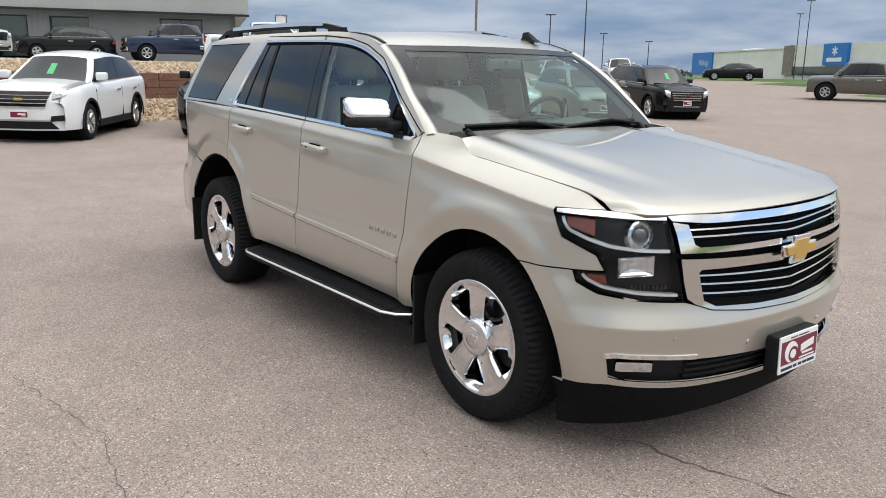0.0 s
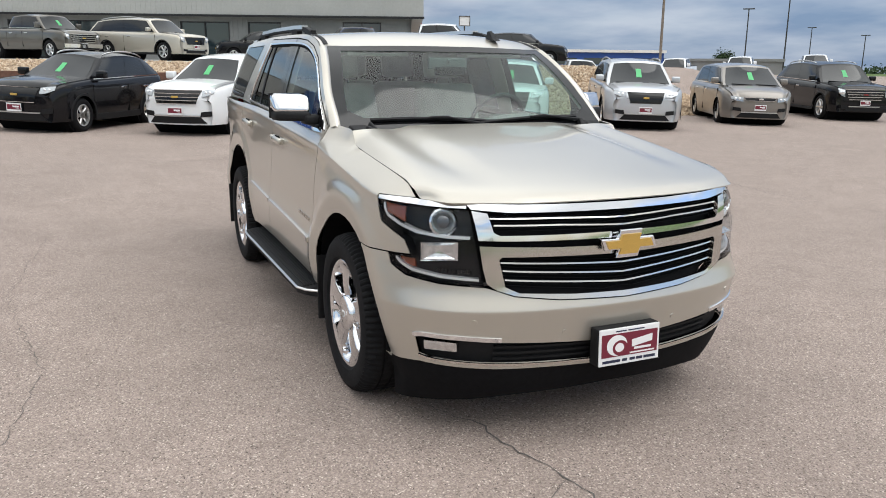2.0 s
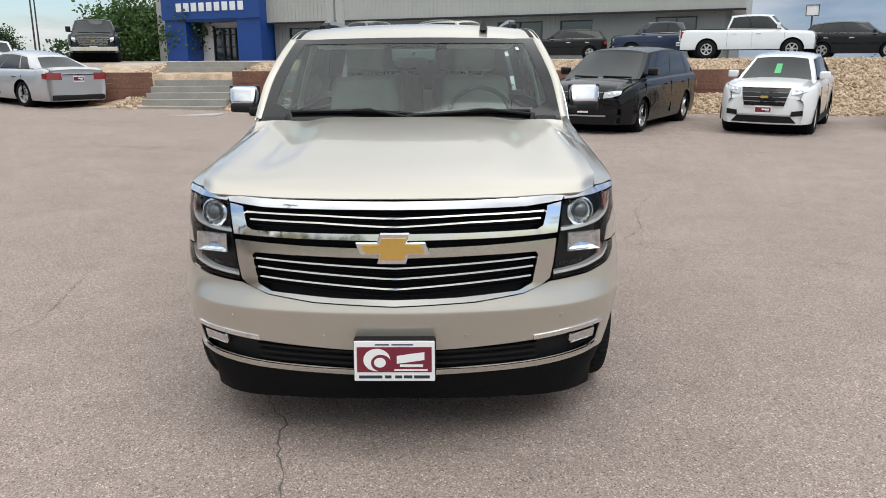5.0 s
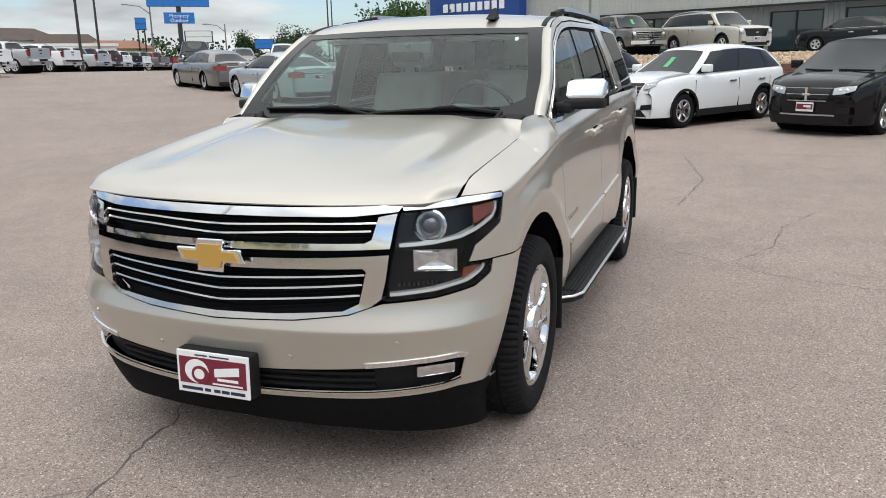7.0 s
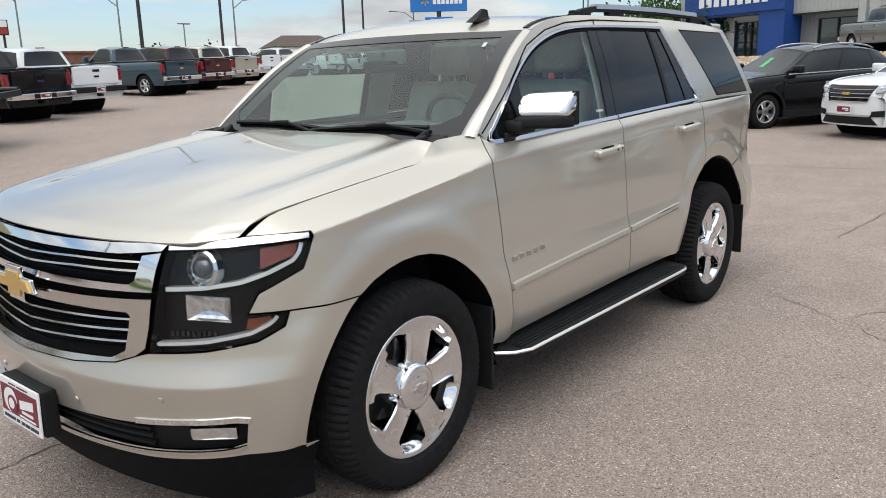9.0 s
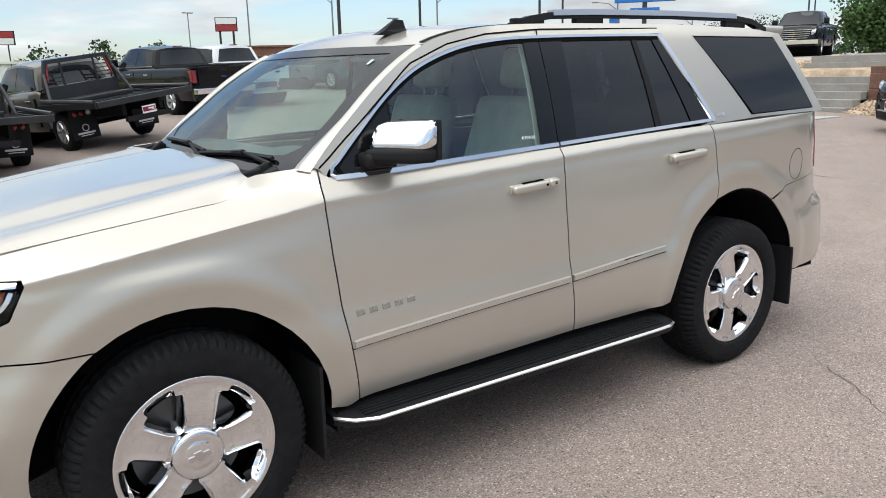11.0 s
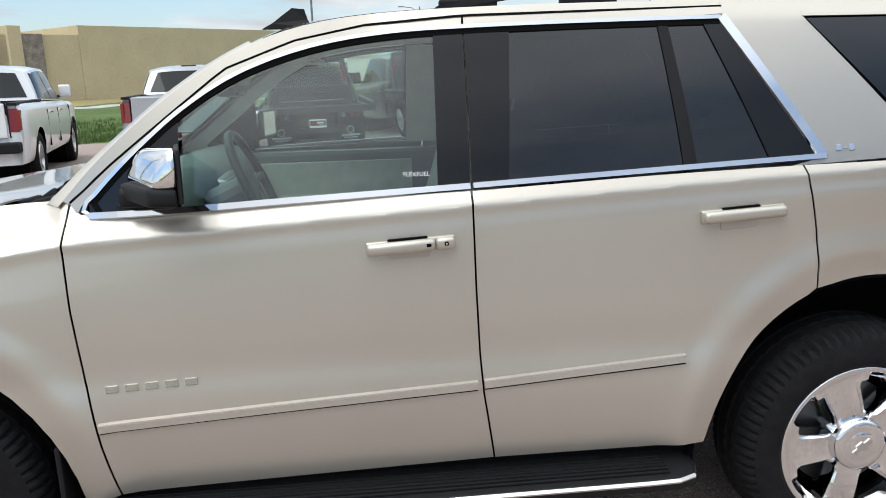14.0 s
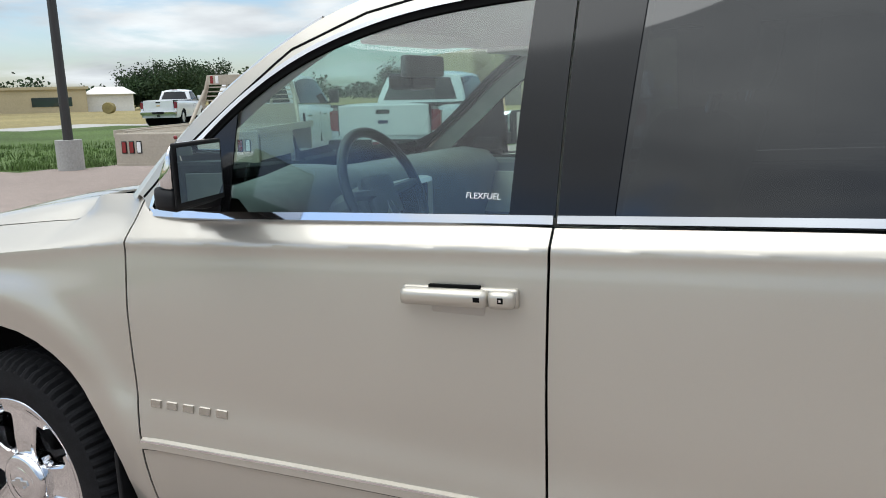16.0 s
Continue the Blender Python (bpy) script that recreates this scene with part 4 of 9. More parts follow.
    for sgn in (1, -1):
        if not s.get("kick", False):
            a, b = span[0][0] - 0.005, span[-1][1]
            pane("window_band", lambda u, v: cab_side(u, v, sgn, 0.003), [(a, 0.06), (b + 0.015, 0.06), (min(b + 0.01, 0.98), 0.92), (a + 0.02, 0.92)], M_GLOSS_BLACK)
        for a, b in cuts:
            hi = 0.90
            poly = [(a, 0.08), (b, 0.08), (min(b, 0.97), hi), (a + (0.02 if a < 0.1 else 0), hi)]
            if a < 0.1 and s.get("kick", False):
                poly = [(a + 0.02, 0.30), (b, 0.08), (b, hi), (a + 0.10, hi - 0.05)]
            pane("side_window", lambda u, v: cab_side(u, v, sgn, 0.007), poly)
        bm = bmesh.new()
        if chrome:
            pts = [cab_side(u / 20, 0.055, sgn, 0.010) for u in range(1, 20)]
            ribbon([(p, (0, sgn, 0.3), (0, 0, 1)) for p in pts], 0.022, 0.006, "window_trim", M_CHROME, car)
        bm.free()
    if rails:
        for sgn in (1, -1):
            pts = [cab_side(u / 12, 1.0, sgn) + Vector((0, -sgn * 0.05, 0.05 + 0.035 * math.sin(math.pi * (u - 1) / 10) ** 0.4)) for u in range(1, 12)]
            bm = rods(list(zip(pts, pts[1:])), 0.018, seg=6)
            part("roof_rail", bm, M_SATIN if chrome else M_BLACK, car)
    # door shuts
    for u in s.get("shuts", (0.20, 0.545, 1.0)):
        p0 = cab_side(min(u, 0.97), 0.0, 1)
        x = p0.x + (0.08 if u >= 1 else 0)
        for sgn in (1, -1):
            yy = hw * 0.998 * sgn
            part("door_gap", boxed(x - 0.004, x + 0.004, min(yy - sgn * 0.05, yy), max(yy - sgn * 0.05, yy), s["bot"] + 0.12, s["belt"] - 0.10), M_GAP, car)
    for u in s.get("handles", (0.30, 0.62)):
        for sgn in (1, -1):
            x = cab_side(u, 0.0).x
            part("door_handle", boxed(x - 0.11, x + 0.11, min(sgn * hw * 0.985, sgn * (hw * 0.985 + 0.035)), max(sgn * hw * 0.985, sgn * (hw * 0.985 + 0.035)), s["belt"] - 0.17, s["belt"] - 0.135, bevel=0.008), M_CHROME if chrome else mat, car)
    for sgn in (1, -1):
        p = cab_side(0.93, 0.16, sgn, 0.0)
        mr = part("mirror", boxed(p.x - 0.05, p.x + 0.09, min(p.y + sgn * 0.04, p.y + sgn * 0.25), max(p.y + sgn * 0.04, p.y + sgn * 0.25), p.z - 0.03, p.z + 0.13 * s.get("mir", 1.0), bevel=0.035), s.get("mirror_mat", mat), car, "", True)
        part("mirror_arm", boxed(p.x - 0.02, p.x + 0.04, min(p.y - sgn * 0.03, p.y + sgn * 0.08), max(p.y - sgn * 0.03, p.y + sgn * 0.08), p.z - 0.03, p.z + 0.01), M_BLACK, mr)

    # nose: grille, lamps, bumper
    def set_back(z):
        """How far behind the nose the bonnet reaches the height z."""
        if z <= top(xf):
            return 0.0
        lo, hi = 0.0, 1.0
        for _ in range(16):
            m_ = (lo + hi) / 2
            lo, hi = (m_, hi) if top(xf - m_) < z else (lo, m_)
        return min(lo, 0.5)

    def on_nose(y, z):
        drop = 0.035 * max(0.0, 1 - (y / hw) ** 2)
        e_ = set_back(z - (drop if z > top(xf) else 0.0))
        return Vector((xf + nose(y, z) * max(0, 1 - e_ / 0.6) ** 1.5 + 0.012 - e_, y, z))

    def face_part(nm, poly, m2, out=0.0, lab=""):
        bm = sheet([poly], on_nose, 0.08, 0.06, inside=(0, 0, 0.7), offset=out)
        o = part(nm, bm, m2, car, lab, True)
        return thick(o, 0.02)

    gt, gb, gw = s.get("gt", ht - 0.06), s.get("gb", ht - 0.30), s.get("gw", 0.52)
    face_part("grille", [(-gw, gt), (-gw * 0.82, gb), (gw * 0.82, gb), (gw, gt)], M_GLOSS_BLACK, 0.002)
    bars = [] if grille == "dark" else [gt - 0.012, (gt + gb) / 2, gb + 0.008] if grille == "cross" else [gt - 0.005, gb + 0.005] if grille == "edge" else [lerp(gb, gt, k / 4) for k in range(5)]
    for zz in bars:
        w = lerp(gw * 0.82, gw, (zz - gb) / (gt - gb)) * 1.02
        ribbon([(on_nose(lerp(-w, w, k / 12), zz), (1, 0, 0), (0, 0, 1)) for k in range(13)], s.get("bar", 0.014), 0.016, "grille_bar", M_CHROME, car)
    if grille == "cross":
        bm = boxed(xf - 0.02, xf + 0.03, -0.02, 0.02, gb, gt)
        part("grille_bar", bm, M_CHROME, car)
    part("badge", boxed(xf + 0.005, xf + 0.035, -0.07, 0.07, (gt + gb) / 2 - 0.022, (gt + gb) / 2 + 0.022, bevel=0.008), s.get("badge", M_GOLD), car)
    lw = s.get("lamp_w", 0.30)
    lh = s.get("lamp_h", 0.13)
    for sgn in (1, -1):
        a, b = sgn * (gw + 0.02), sgn * min(hw * 0.82, gw + 0.02 + lw)
        hl = face_part("headlamp", [(a, gt - lh), (lerp(a, b, 0.5), gt - lh * 0.85), (b, gt - lh * 0.40), (b * 1.01, gt + 0.025), (lerp(a, b, 0.5), gt + 0.012), (a, gt - 0.012)], M_HEADLAMP, 0.006, "clear swept-back headlamp")
        for t_ in (0.30, 0.62):
            yy = lerp(a, b, t_)
            p = on_nose(yy, gt - lh * 0.40)
            v_, f_ = lathe([(0.0, 0.014), (0.030, 0.012), (0.040, 0.0)], 16)
            raw("lamp_bulb", v_, f_, M_LAMP_CLEAR, hl, "", True).matrix_local = Matrix.Translation(p) @ pose(0, 0, 0, 0, 0, -90) @ Matrix.Scale(lh / 0.14, 4)
        face_part("fog_lamp", [(sgn * 0.50, 0.40), (sgn * 0.72, 0.42), (sgn * 0.72, 0.52), (sgn * 0.52, 0.50)], M_BLACK, 0.004)
    face_part("air_dam", [(-0.62, s["bot"] + 0.03), (0.62, s["bot"] + 0.03), (0.50, s["bot"] + 0.16), (-0.50, s["bot"] + 0.16)], M_BLACK, 0.004)
    if s.get("steel_bumper"):
        ribbon([(on_nose(lerp(-hw * 0.93, hw * 0.93, k / 14), 0.58), (1, 0, 0), (0, 0, 1)) for k in range(15)], 0.20, 0.05, "bumper", M_CHROME, car)
    else:
        ribbon([(on_nose(lerp(-0.5, 0.5, k / 10), s["bot"] + 0.18), (1, 0, 0), (0, 0, 1)) for k in range(11)], 0.03, 0.015, "bumper_trim", M_SATIN, car)
    if front_plate:
        plate(car, pose(xf + 0.045, 0, s.get("plate_z", 0.52)), 0.32)
    # tail
    zt = top(xr + 0.05)

    def on_tail(y, z):
        return Vector((xr + 0.07 * max(0, z - 0.7) + 0.08 * (abs(y) / hw) ** 3 - 0.008, y, z))

    for sgn in (1, -1) if not s.get("chassis") else ():
        t0, t1 = (zt - 0.42, zt - 0.08) if bed else (zt - 0.26, zt - 0.08)
        t_in = hw * 0.80 if bed else hw * 0.50
        bm = sheet([[(sgn * t_in, t0), (sgn * hw * 0.93, t0), (sgn * hw * 0.93, t1), (sgn * t_in, t1)]], on_tail, 0.08, 0.06, inside=(0, 0, 0.7))
        thick(part("tail_lamp", bm, M_RED, car, "red tail lamp", True), 0.03)
        part("tail_lamp_side", boxed(xr + 0.06, xr + 0.22, min(sgn * hw * 0.90, sgn * hw * 0.957), max(sgn * hw * 0.90, sgn * hw * 0.957), t0 + 0.02, t1 - 0.02, bevel=0.01), M_RED, car)
    if bed:
        xc = s["cab_rear"]
        zb = s["belt_r"] - 0.005
        cb = part("bed_floor", boxed(xr + 0.10, xc - 0.04, -hw * 0.80, hw * 0.80, zb - 0.52, zb - 0.50), M_BLACK, car)
        for sgn in (1, -1):
            part("bed_rail", boxed(xr + 0.05, xc - 0.02, min(sgn * hw * 0.80, sgn * hw * 0.93), max(sgn * hw * 0.80, sgn * hw * 0.93), zb - 0.03, zb + 0.012), M_BLACK, car)
            part("bed_side", boxed(xr + 0.05, xc - 0.04, min(sgn * hw * 0.79, sgn * hw * 0.81), max(sgn * hw * 0.79, sgn * hw * 0.81), zb - 0.50, zb - 0.032), M_BLACK, cb)
        part("gate_cap", boxed(xr + 0.07, xr + 0.12, -hw * 0.79, hw * 0.79, zb - 0.50, zb + 0.01), M_BLACK, cb)
        part("bed_front", boxed(xc - 0.06, xc - 0.02, -hw * 0.79, hw * 0.79, zb - 0.50, zb), M_BLACK, cb)
        tg = part("tailgate", boxed(xr - 0.005, xr + 0.05, -hw * 0.775, hw * 0.775, zb - 0.50, zb + 0.004, bevel=0.015), mat, car)
        part("tailgate_handle", boxed(xr - 0.015, xr, -0.12, 0.12, zb - 0.14, zb - 0.07, bevel=0.006), M_BLACK, tg)
        part("tailgate_badge", boxed(xr - 0.016, xr, -0.09, 0.09, zb - 0.30, zb - 0.245, bevel=0.008), s.get("badge", M_GOLD), tg)
        bb = part("rear_bumper", boxed(xr - 0.14, xr + 0.12, -hw * 0.93, hw * 0.93, zb - 0.72, zb - 0.56, bevel=0.03), s.get("rear_bumper_mat", M_CHROME), car)
        part("bumper_step", boxed(xr - 0.145, xr + 0.05, -0.32, 0.32, zb - 0.70, zb - 0.58, bevel=0.01), M_BLACK, bb)
        part("hitch", boxed(xr - 0.16, xr + 0.2, -0.05, 0.05, zb - 0.84, zb - 0.76), M_BLACK, car)
        if rear_plate:
            plate(car, pose(xr - 0.152, 0, zb - 0.64, 0, 0, 180), 0.31)
        part("high_stop_lamp", boxed(x_rt - 0.03, x_rt + 0.03, -0.14, 0.14, H - 0.045, H - 0.015, bevel=0.006), M_RED, car)
    elif not s.get("chassis"):
        part("rear_bumper", boxed(xr - 0.03, xr + 0.25, -hw * 0.80, hw * 0.80, s["bot"] + 0.02, s["bot"] + 0.16, bevel=0.04), M_BLACK, car)
        part("tail_trim", boxed(xr - 0.012, xr + 0.02, -0.45, 0.45, zt - 0.14, zt - 0.11, bevel=0.004), M_CHROME, car)
        if rear_plate:
            plate(car, pose(xr - 0.02, 0, zt - 0.24, 0, 0, 180), 0.31)
    # wipers and a sale sticker
    for a, b in ((0.10, 0.46), (0.52, 0.86)):
        pts = [screen(lerp(a, b, k / 4), 0.06 + 0.03 * k / 4, 0.02) for k in range(5)]
        ribbon([(p, (0.7, 0, 0.7), (0.7, 0, -0.7)) for p in pts], 0.018, 0.016, "wiper", M_BLACK, car)
    if sticker:
        st = sheet([[(0.455, 0.34), (0.545, 0.34), (0.545, 0.70), (0.455, 0.70)]], lambda u, v: screen(u, v, 0.016), 0.1, 0.1, inside=(0, 0, 1))
        part("price_sticker", st, M_GREEN, car, "bright green price sticker")
    return car


SUV = dict(L=5.18, W=2.04, H=1.88, wb=2.946, fo=1.0, R=0.40, rim=0.275, tw=0.27, spokes=6, bot=0.30, hood=[(0.0, 1.02), (0.2, 1.10), (1.35, 1.20)],
           roll=0.07, taper=0.15, bar=0.02, belt=1.20, belt_r=1.28, cowl=1.42, wtop=2.05, rtop=4.65, rbase=5.05, bull=0.13, clad=0.06, tail=[(0.0, 1.15), (0.1, 1.26)],
           gt=1.02, gb=0.70, gw=0.62, lamp_w=0.26, lamp_h=0.24, plate_z=0.60)
VAN = dict(L=5.17, W=1.99, H=1.75, wb=3.09, fo=0.98, R=0.345, hood=[(0.0, 0.82), (0.25, 0.95), (1.1, 1.10)], belt=1.10, belt_r=1.14, cowl=1.05,
           wtop=1.95, rtop=4.75, rbase=5.0, bull=0.30, bot=0.20, clad=0.0, lamp_w=0.32)
SEDAN = dict(L=4.93, W=1.85, H=1.46, wb=2.83, fo=0.95, R=0.335, hood=[(0.0, 0.74), (0.25, 0.84), (1.25, 0.96)], belt=0.94, belt_r=1.0, cowl=1.28,
             wtop=2.15, rtop=3.75, rbase=4.45, bull=0.18, bot=0.19, clad=0.0, tail=[(0.0, 0.98), (0.15, 1.04)], deck=[(0.15, 1.04), (0.5, 1.03)], roof_w=0.56, belt_w=0.82,
             cuts=[(0.10, 0.24), (0.26, 0.56), (0.575, 0.93)], kick=True)
TRUCK = dict(L=5.9, W=2.03, H=1.92, wb=3.65, fo=0.98, R=0.41, rim=0.265, tw=0.27, spokes=6, bot=0.42, hood=[(0.0, 1.08), (0.2, 1.18), (1.4, 1.24)],
             roll=0.06, taper=0.13, bar=0.022, belt=1.26, belt_r=1.33, cowl=1.38, wtop=2.0, rtop=3.62, rbase=3.80, bull=0.10, clad=0.0, bed=True, gt=1.06, gb=0.74, gw=0.66, lamp_w=0.22,
             lamp_h=0.22, steel_bumper=True, plate_z=0.60, cuts=[(0.04, 0.42), (0.47, 0.95)], shuts=(0.02, 0.45, 1.0), handles=(0.14, 0.56), mir=1.6)


def truck(name, at, yaw, mat, label, **over):
    s = dict(TRUCK)
    s.update(over)
    s["cab_rear"] = s["wb"] / 2 + s["fo"] - s["rbase"]
    return vehicle(name, at, yaw, mat, label, "pickup truck", **s)


def flatbed(at, yaw, mat, label, bed_mat, width, deck_len, deck_z, style, **over):
    """A crew cab with a steel flat deck: deck, skirts, headache rack, lamps and mudflaps."""
    s = dict(TRUCK)
    s.update(bed=False, chassis=True, L=s["rbase"] + 0.10, tail=[(0.0, 1.28), (0.12, 1.33)], H=1.97, R=0.42, front_plate=False, mirror_mat=M_BLACK, mir=2.0)
    s.update(over)
    car = vehicle("flatbed_truck", at, yaw, mat, label, "flatbed truck", **s)
    xa = s["wb"] / 2 + s["fo"] - s["rbase"] - 0.22
    xb = xa - deck_len
    hw = width / 2
    axle = -s["wb"] / 2
    deck = part("deck", boxed(xb, xa, -hw, hw, deck_z - 0.06, deck_z, bevel=0.008), bed_mat, car, "steel plate deck")
    for sg in (1, -1):
        part("frame_rail", boxed(xb + 0.2, xa + 0.6, min(sg * 0.38, sg * 0.46), max(sg * 0.38, sg * 0.46), deck_z - 0.32, deck_z - 0.06), M_BLACK, car)
        part("deck_edge", boxed(xb, xa, min(sg * (hw - 0.01), sg * (hw + 0.035)), max(sg * (hw - 0.01), sg * (hw + 0.035)), deck_z - 0.07, deck_z + 0.05, bevel=0.006), bed_mat, deck)
        part("post_rail", boxed(xb + 0.05, xa, min(sg * (hw - 0.16), sg * (hw - 0.10)), max(sg * (hw - 0.16), sg * (hw - 0.10)), deck_z, deck_z + 0.035, bevel=0.006), bed_mat, deck)
        for k in range(14):
            u = lerp(xb + 0.1, xa - 0.1, k / 13)
            part("deck_slat", boxed(u - 0.02, u + 0.02, min(0, sg * (hw - 0.18)), max(0, sg * (hw - 0.18)), deck_z + 0.001, deck_z + 0.012), bed_mat, deck)
        yo = sg * (hw - 0.36)
        fl = part("mudflap", boxed(axle - 0.53, axle - 0.51, yo - 0.29, yo + 0.29, 0.24, deck_z - 0.10, bevel=0.004), M_BLACK, car, "black rubber mudflap with white marks")
        if style == "dark":
            part("flap_ring", raw_ring(0.075, 0.060), M_WHITE, fl).matrix_local = pose(axle - 0.533, yo, 0.475, 0, 0, 0)
            part("flap_bar", boxed(axle - 0.534, axle - 0.531, yo - 0.19, yo + 0.19, 0.345, 0.385), M_WHITE, fl)
            part("flap_bar", boxed(axle - 0.534, axle - 0.531, yo - 0.14, yo + 0.14, 0.305, 0.322), M_WHITE, fl)
            for k, (dy, m2) in enumerate(((0.16, M_RED), (0.02, M_RED), (-0.13, M_WHITE))):
                v, f = lathe([(0.0, 0.012), (0.046, 0.010), (0.052, 0.0)], 20)
                lp = raw("round_lamp", v, f, m2, car, "round lamp", True)
                lp.matrix_local = pose(axle - 0.535, yo + sg * dy, deck_z - 0.20, 0, 0, 90)
        else:
            part("flap_bar", boxed(axle - 0.534, axle - 0.531, yo - 0.20, yo + 0.20, 0.27, 0.31), M_WHITE, fl)
    zt = s["H"] - 0.06
    zm = deck_z + 0.38
    rack = part("headache_rack", boxed(xa - 0.06, xa, -hw * 0.80, hw * 0.80, deck_z, zm, bevel=0.006), bed_mat, car, "steel headache rack behind the cab")
    for sg in (1, -1):
        part("rack_post", rods([((xa - 0.03, sg * hw * 0.80, zm), (xa - 0.03, sg * hw * 0.66, zt))], 0.045, 0.045, 8), bed_mat, rack)
        part("rack_brace", rods([((xa - 0.42, sg * hw * 0.90, deck_z), (xa - 0.05, sg * hw * 0.74, zm + 0.28))], 0.035, 0.035, 8), bed_mat, rack)
        for k in range(4):
            zz = zm + 0.08 + 0.085 * k
            part("rack_louvre", boxed(xa - 0.05, xa - 0.02, min(sg * hw * 0.36, sg * hw * (0.78 - 0.035 * k)), max(sg * hw * 0.36, sg * hw * (0.78 - 0.035 * k)), zz, zz + 0.022), bed_mat, rack)
        part("rack_upright", boxed(xa - 0.05, xa - 0.02, sg * hw * 0.36 - 0.02, sg * hw * 0.36 + 0.02, zm, zt - 0.05), bed_mat, rack)
    part("rack_top", boxed(xa - 0.07, xa + 0.01, -hw * 0.68, hw * 0.68, zt - (0.16 if style == "pale" else 0.06), zt + 0.03, bevel=0.008), bed_mat, rack)
    if style == "pale":
        # deep tail panel with oval lamps, tool boxes before and behind the wheels
        tp = part("tail_panel", boxed(xb - 0.04, xb + 0.02, -hw, hw, deck_z - 0.50, deck_z - 0.01, bevel=0.008), bed_mat, car, "tan steel tail panel with oval lamps")
        part("tail_lip", boxed(xb - 0.06, xb + 0.02, -hw, hw, deck_z - 0.53, deck_z - 0.49), bed_mat, tp)
        for sg in (1, -1):
            for k, m2 in enumerate((M_RED, M_RED, M_WHITE)):
                yy = sg * (hw - 0.16 - 0.13 * (2 - k if sg < 0 else k))
                part("oval_rim", boxed(xb - 0.052, xb - 0.04, yy - 0.045, yy + 0.045, deck_z - 0.33, deck_z - 0.13, bevel=0.005), M_BLACK, tp)
                part("oval_lamp", boxed(xb - 0.060, xb - 0.05, yy - 0.032, yy + 0.032, deck_z - 0.315, deck_z - 0.145, bevel=0.004), m2, tp, "oval lamp")
                if k < 2:
                    yr = sg * (hw * 0.60 - 0.11 * k)
                    part("rack_lamp", boxed(xa - 0.082, xa - 0.07, yr - 0.03, yr + 0.03, zt - 0.135, zt + 0.01, bevel=0.004), M_RED if k == 0 else M_WHITE, rack)
            part("tool_box", boxed(xb + 0.1, axle - 0.55, min(sg * (hw - 0.45), sg * hw), max(sg * (hw - 0.45), sg * hw), deck_z - 0.48, deck_z - 0.07, bevel=0.01), bed_mat, car)
            part("tool_box", boxed(axle + 0.55, xa - 0.05, min(sg * (hw - 0.45), sg * hw), max(sg * (hw - 0.45), sg * hw), deck_z - 0.48, deck_z - 0.07, bevel=0.01), bed_mat, car)
        for k in (-1, 0, 1):
            for nm, xx, zz, par in (("marker_lamp", xb - 0.05, deck_z - 0.08, tp), ("marker_lamp", xa - 0.08, zt - 0.06, rack)):
                v, f = lathe([(0.0, 0.012), (0.028, 0.010), (0.034, 0.0)], 16)
                lp = raw(nm, v, f, M_RED, par, "", True)
                lp.matrix_local = pose(xx, k * 0.16, zz, 0, 0, 90)
        plate(tp, pose(xb - 0.055, 0, deck_z - 0.24, 0, 0, 180), 0.31)
    else:
        part("tail_bar", boxed(xb - 0.05, xb + 0.04, -hw, hw, deck_z - 0.07, deck_z + 0.05, bevel=0.01), bed_mat, car)
        for sg in (1, -1):
            part("bale_arm", rods([((xa - 0.1, sg * (hw - 0.05), deck_z + 0.12), (xb + 0.05, sg * (hw + 0.02), deck_z + 0.06))], 0.05, 0.04, 8), bed_mat, car, "folded bale arm")
            part("arm_cylinder", rods([((xa - 0.02, sg * hw * 0.62, zt - 0.05), (xa - 0.06, sg * hw * 0.70, zm + 0.1))], 0.028, 0.028, 8), M_RED, rack, "red hydraulic cylinder")
        part("bale_spinner", boxed(xa - 0.9, xa - 0.15, -hw * 0.62, hw * 0.62, deck_z + 0.01, deck_z + 0.10, bevel=0.02), bed_mat, car)
        plate(car, pose(xb - 0.02, 0, deck_z - 0.26, 0, 0, 180), 0.31)
        part("hitch_beam", boxed(xb, xb + 0.1, -0.5, 0.5, deck_z - 0.44, deck_z - 0.34), M_BLACK, car)
    return car


def raw_ring(ro, ri):
    """A flat ring facing -x."""
    bm = bmesh.new()
    n = 28
    rows = [[bm.verts.new((x, r * math.cos(2 * math.pi * k / n), r * math.sin(2 * math.pi * k / n))) for k in range(n)] for x, r in ((0, ro), (-0.003, ro), (-0.003, ri), (0, ri))]
    for a, b in zip(rows, rows[1:]):
        for k in range(n):
            bm.faces.new((a[k], a[(k + 1) % n], b[(k + 1) % n], b[k]))
    return bm


# ---- the champagne sport utility: body surface ----
TP = [(0.985, 0), (0.972, 0.25), (0.930, 0.50), (0.862, 0.69), (0.760, 0.835), (0.62, 0.93), (0.42, 0.978), (0.20, 0.995), (-0.10, 1.0), (-0.60, 0.99), (-1.2, 0.985), (-2.0, 0.985), (-2.6, 0.99), (-3.1, 0.995),
      (-3.5, 0.975), (-3.8, 0.925), (-4.0, 0.84), (-4.12, 0.68), (-4.17, 0.40), (-4.19, 0.0)]


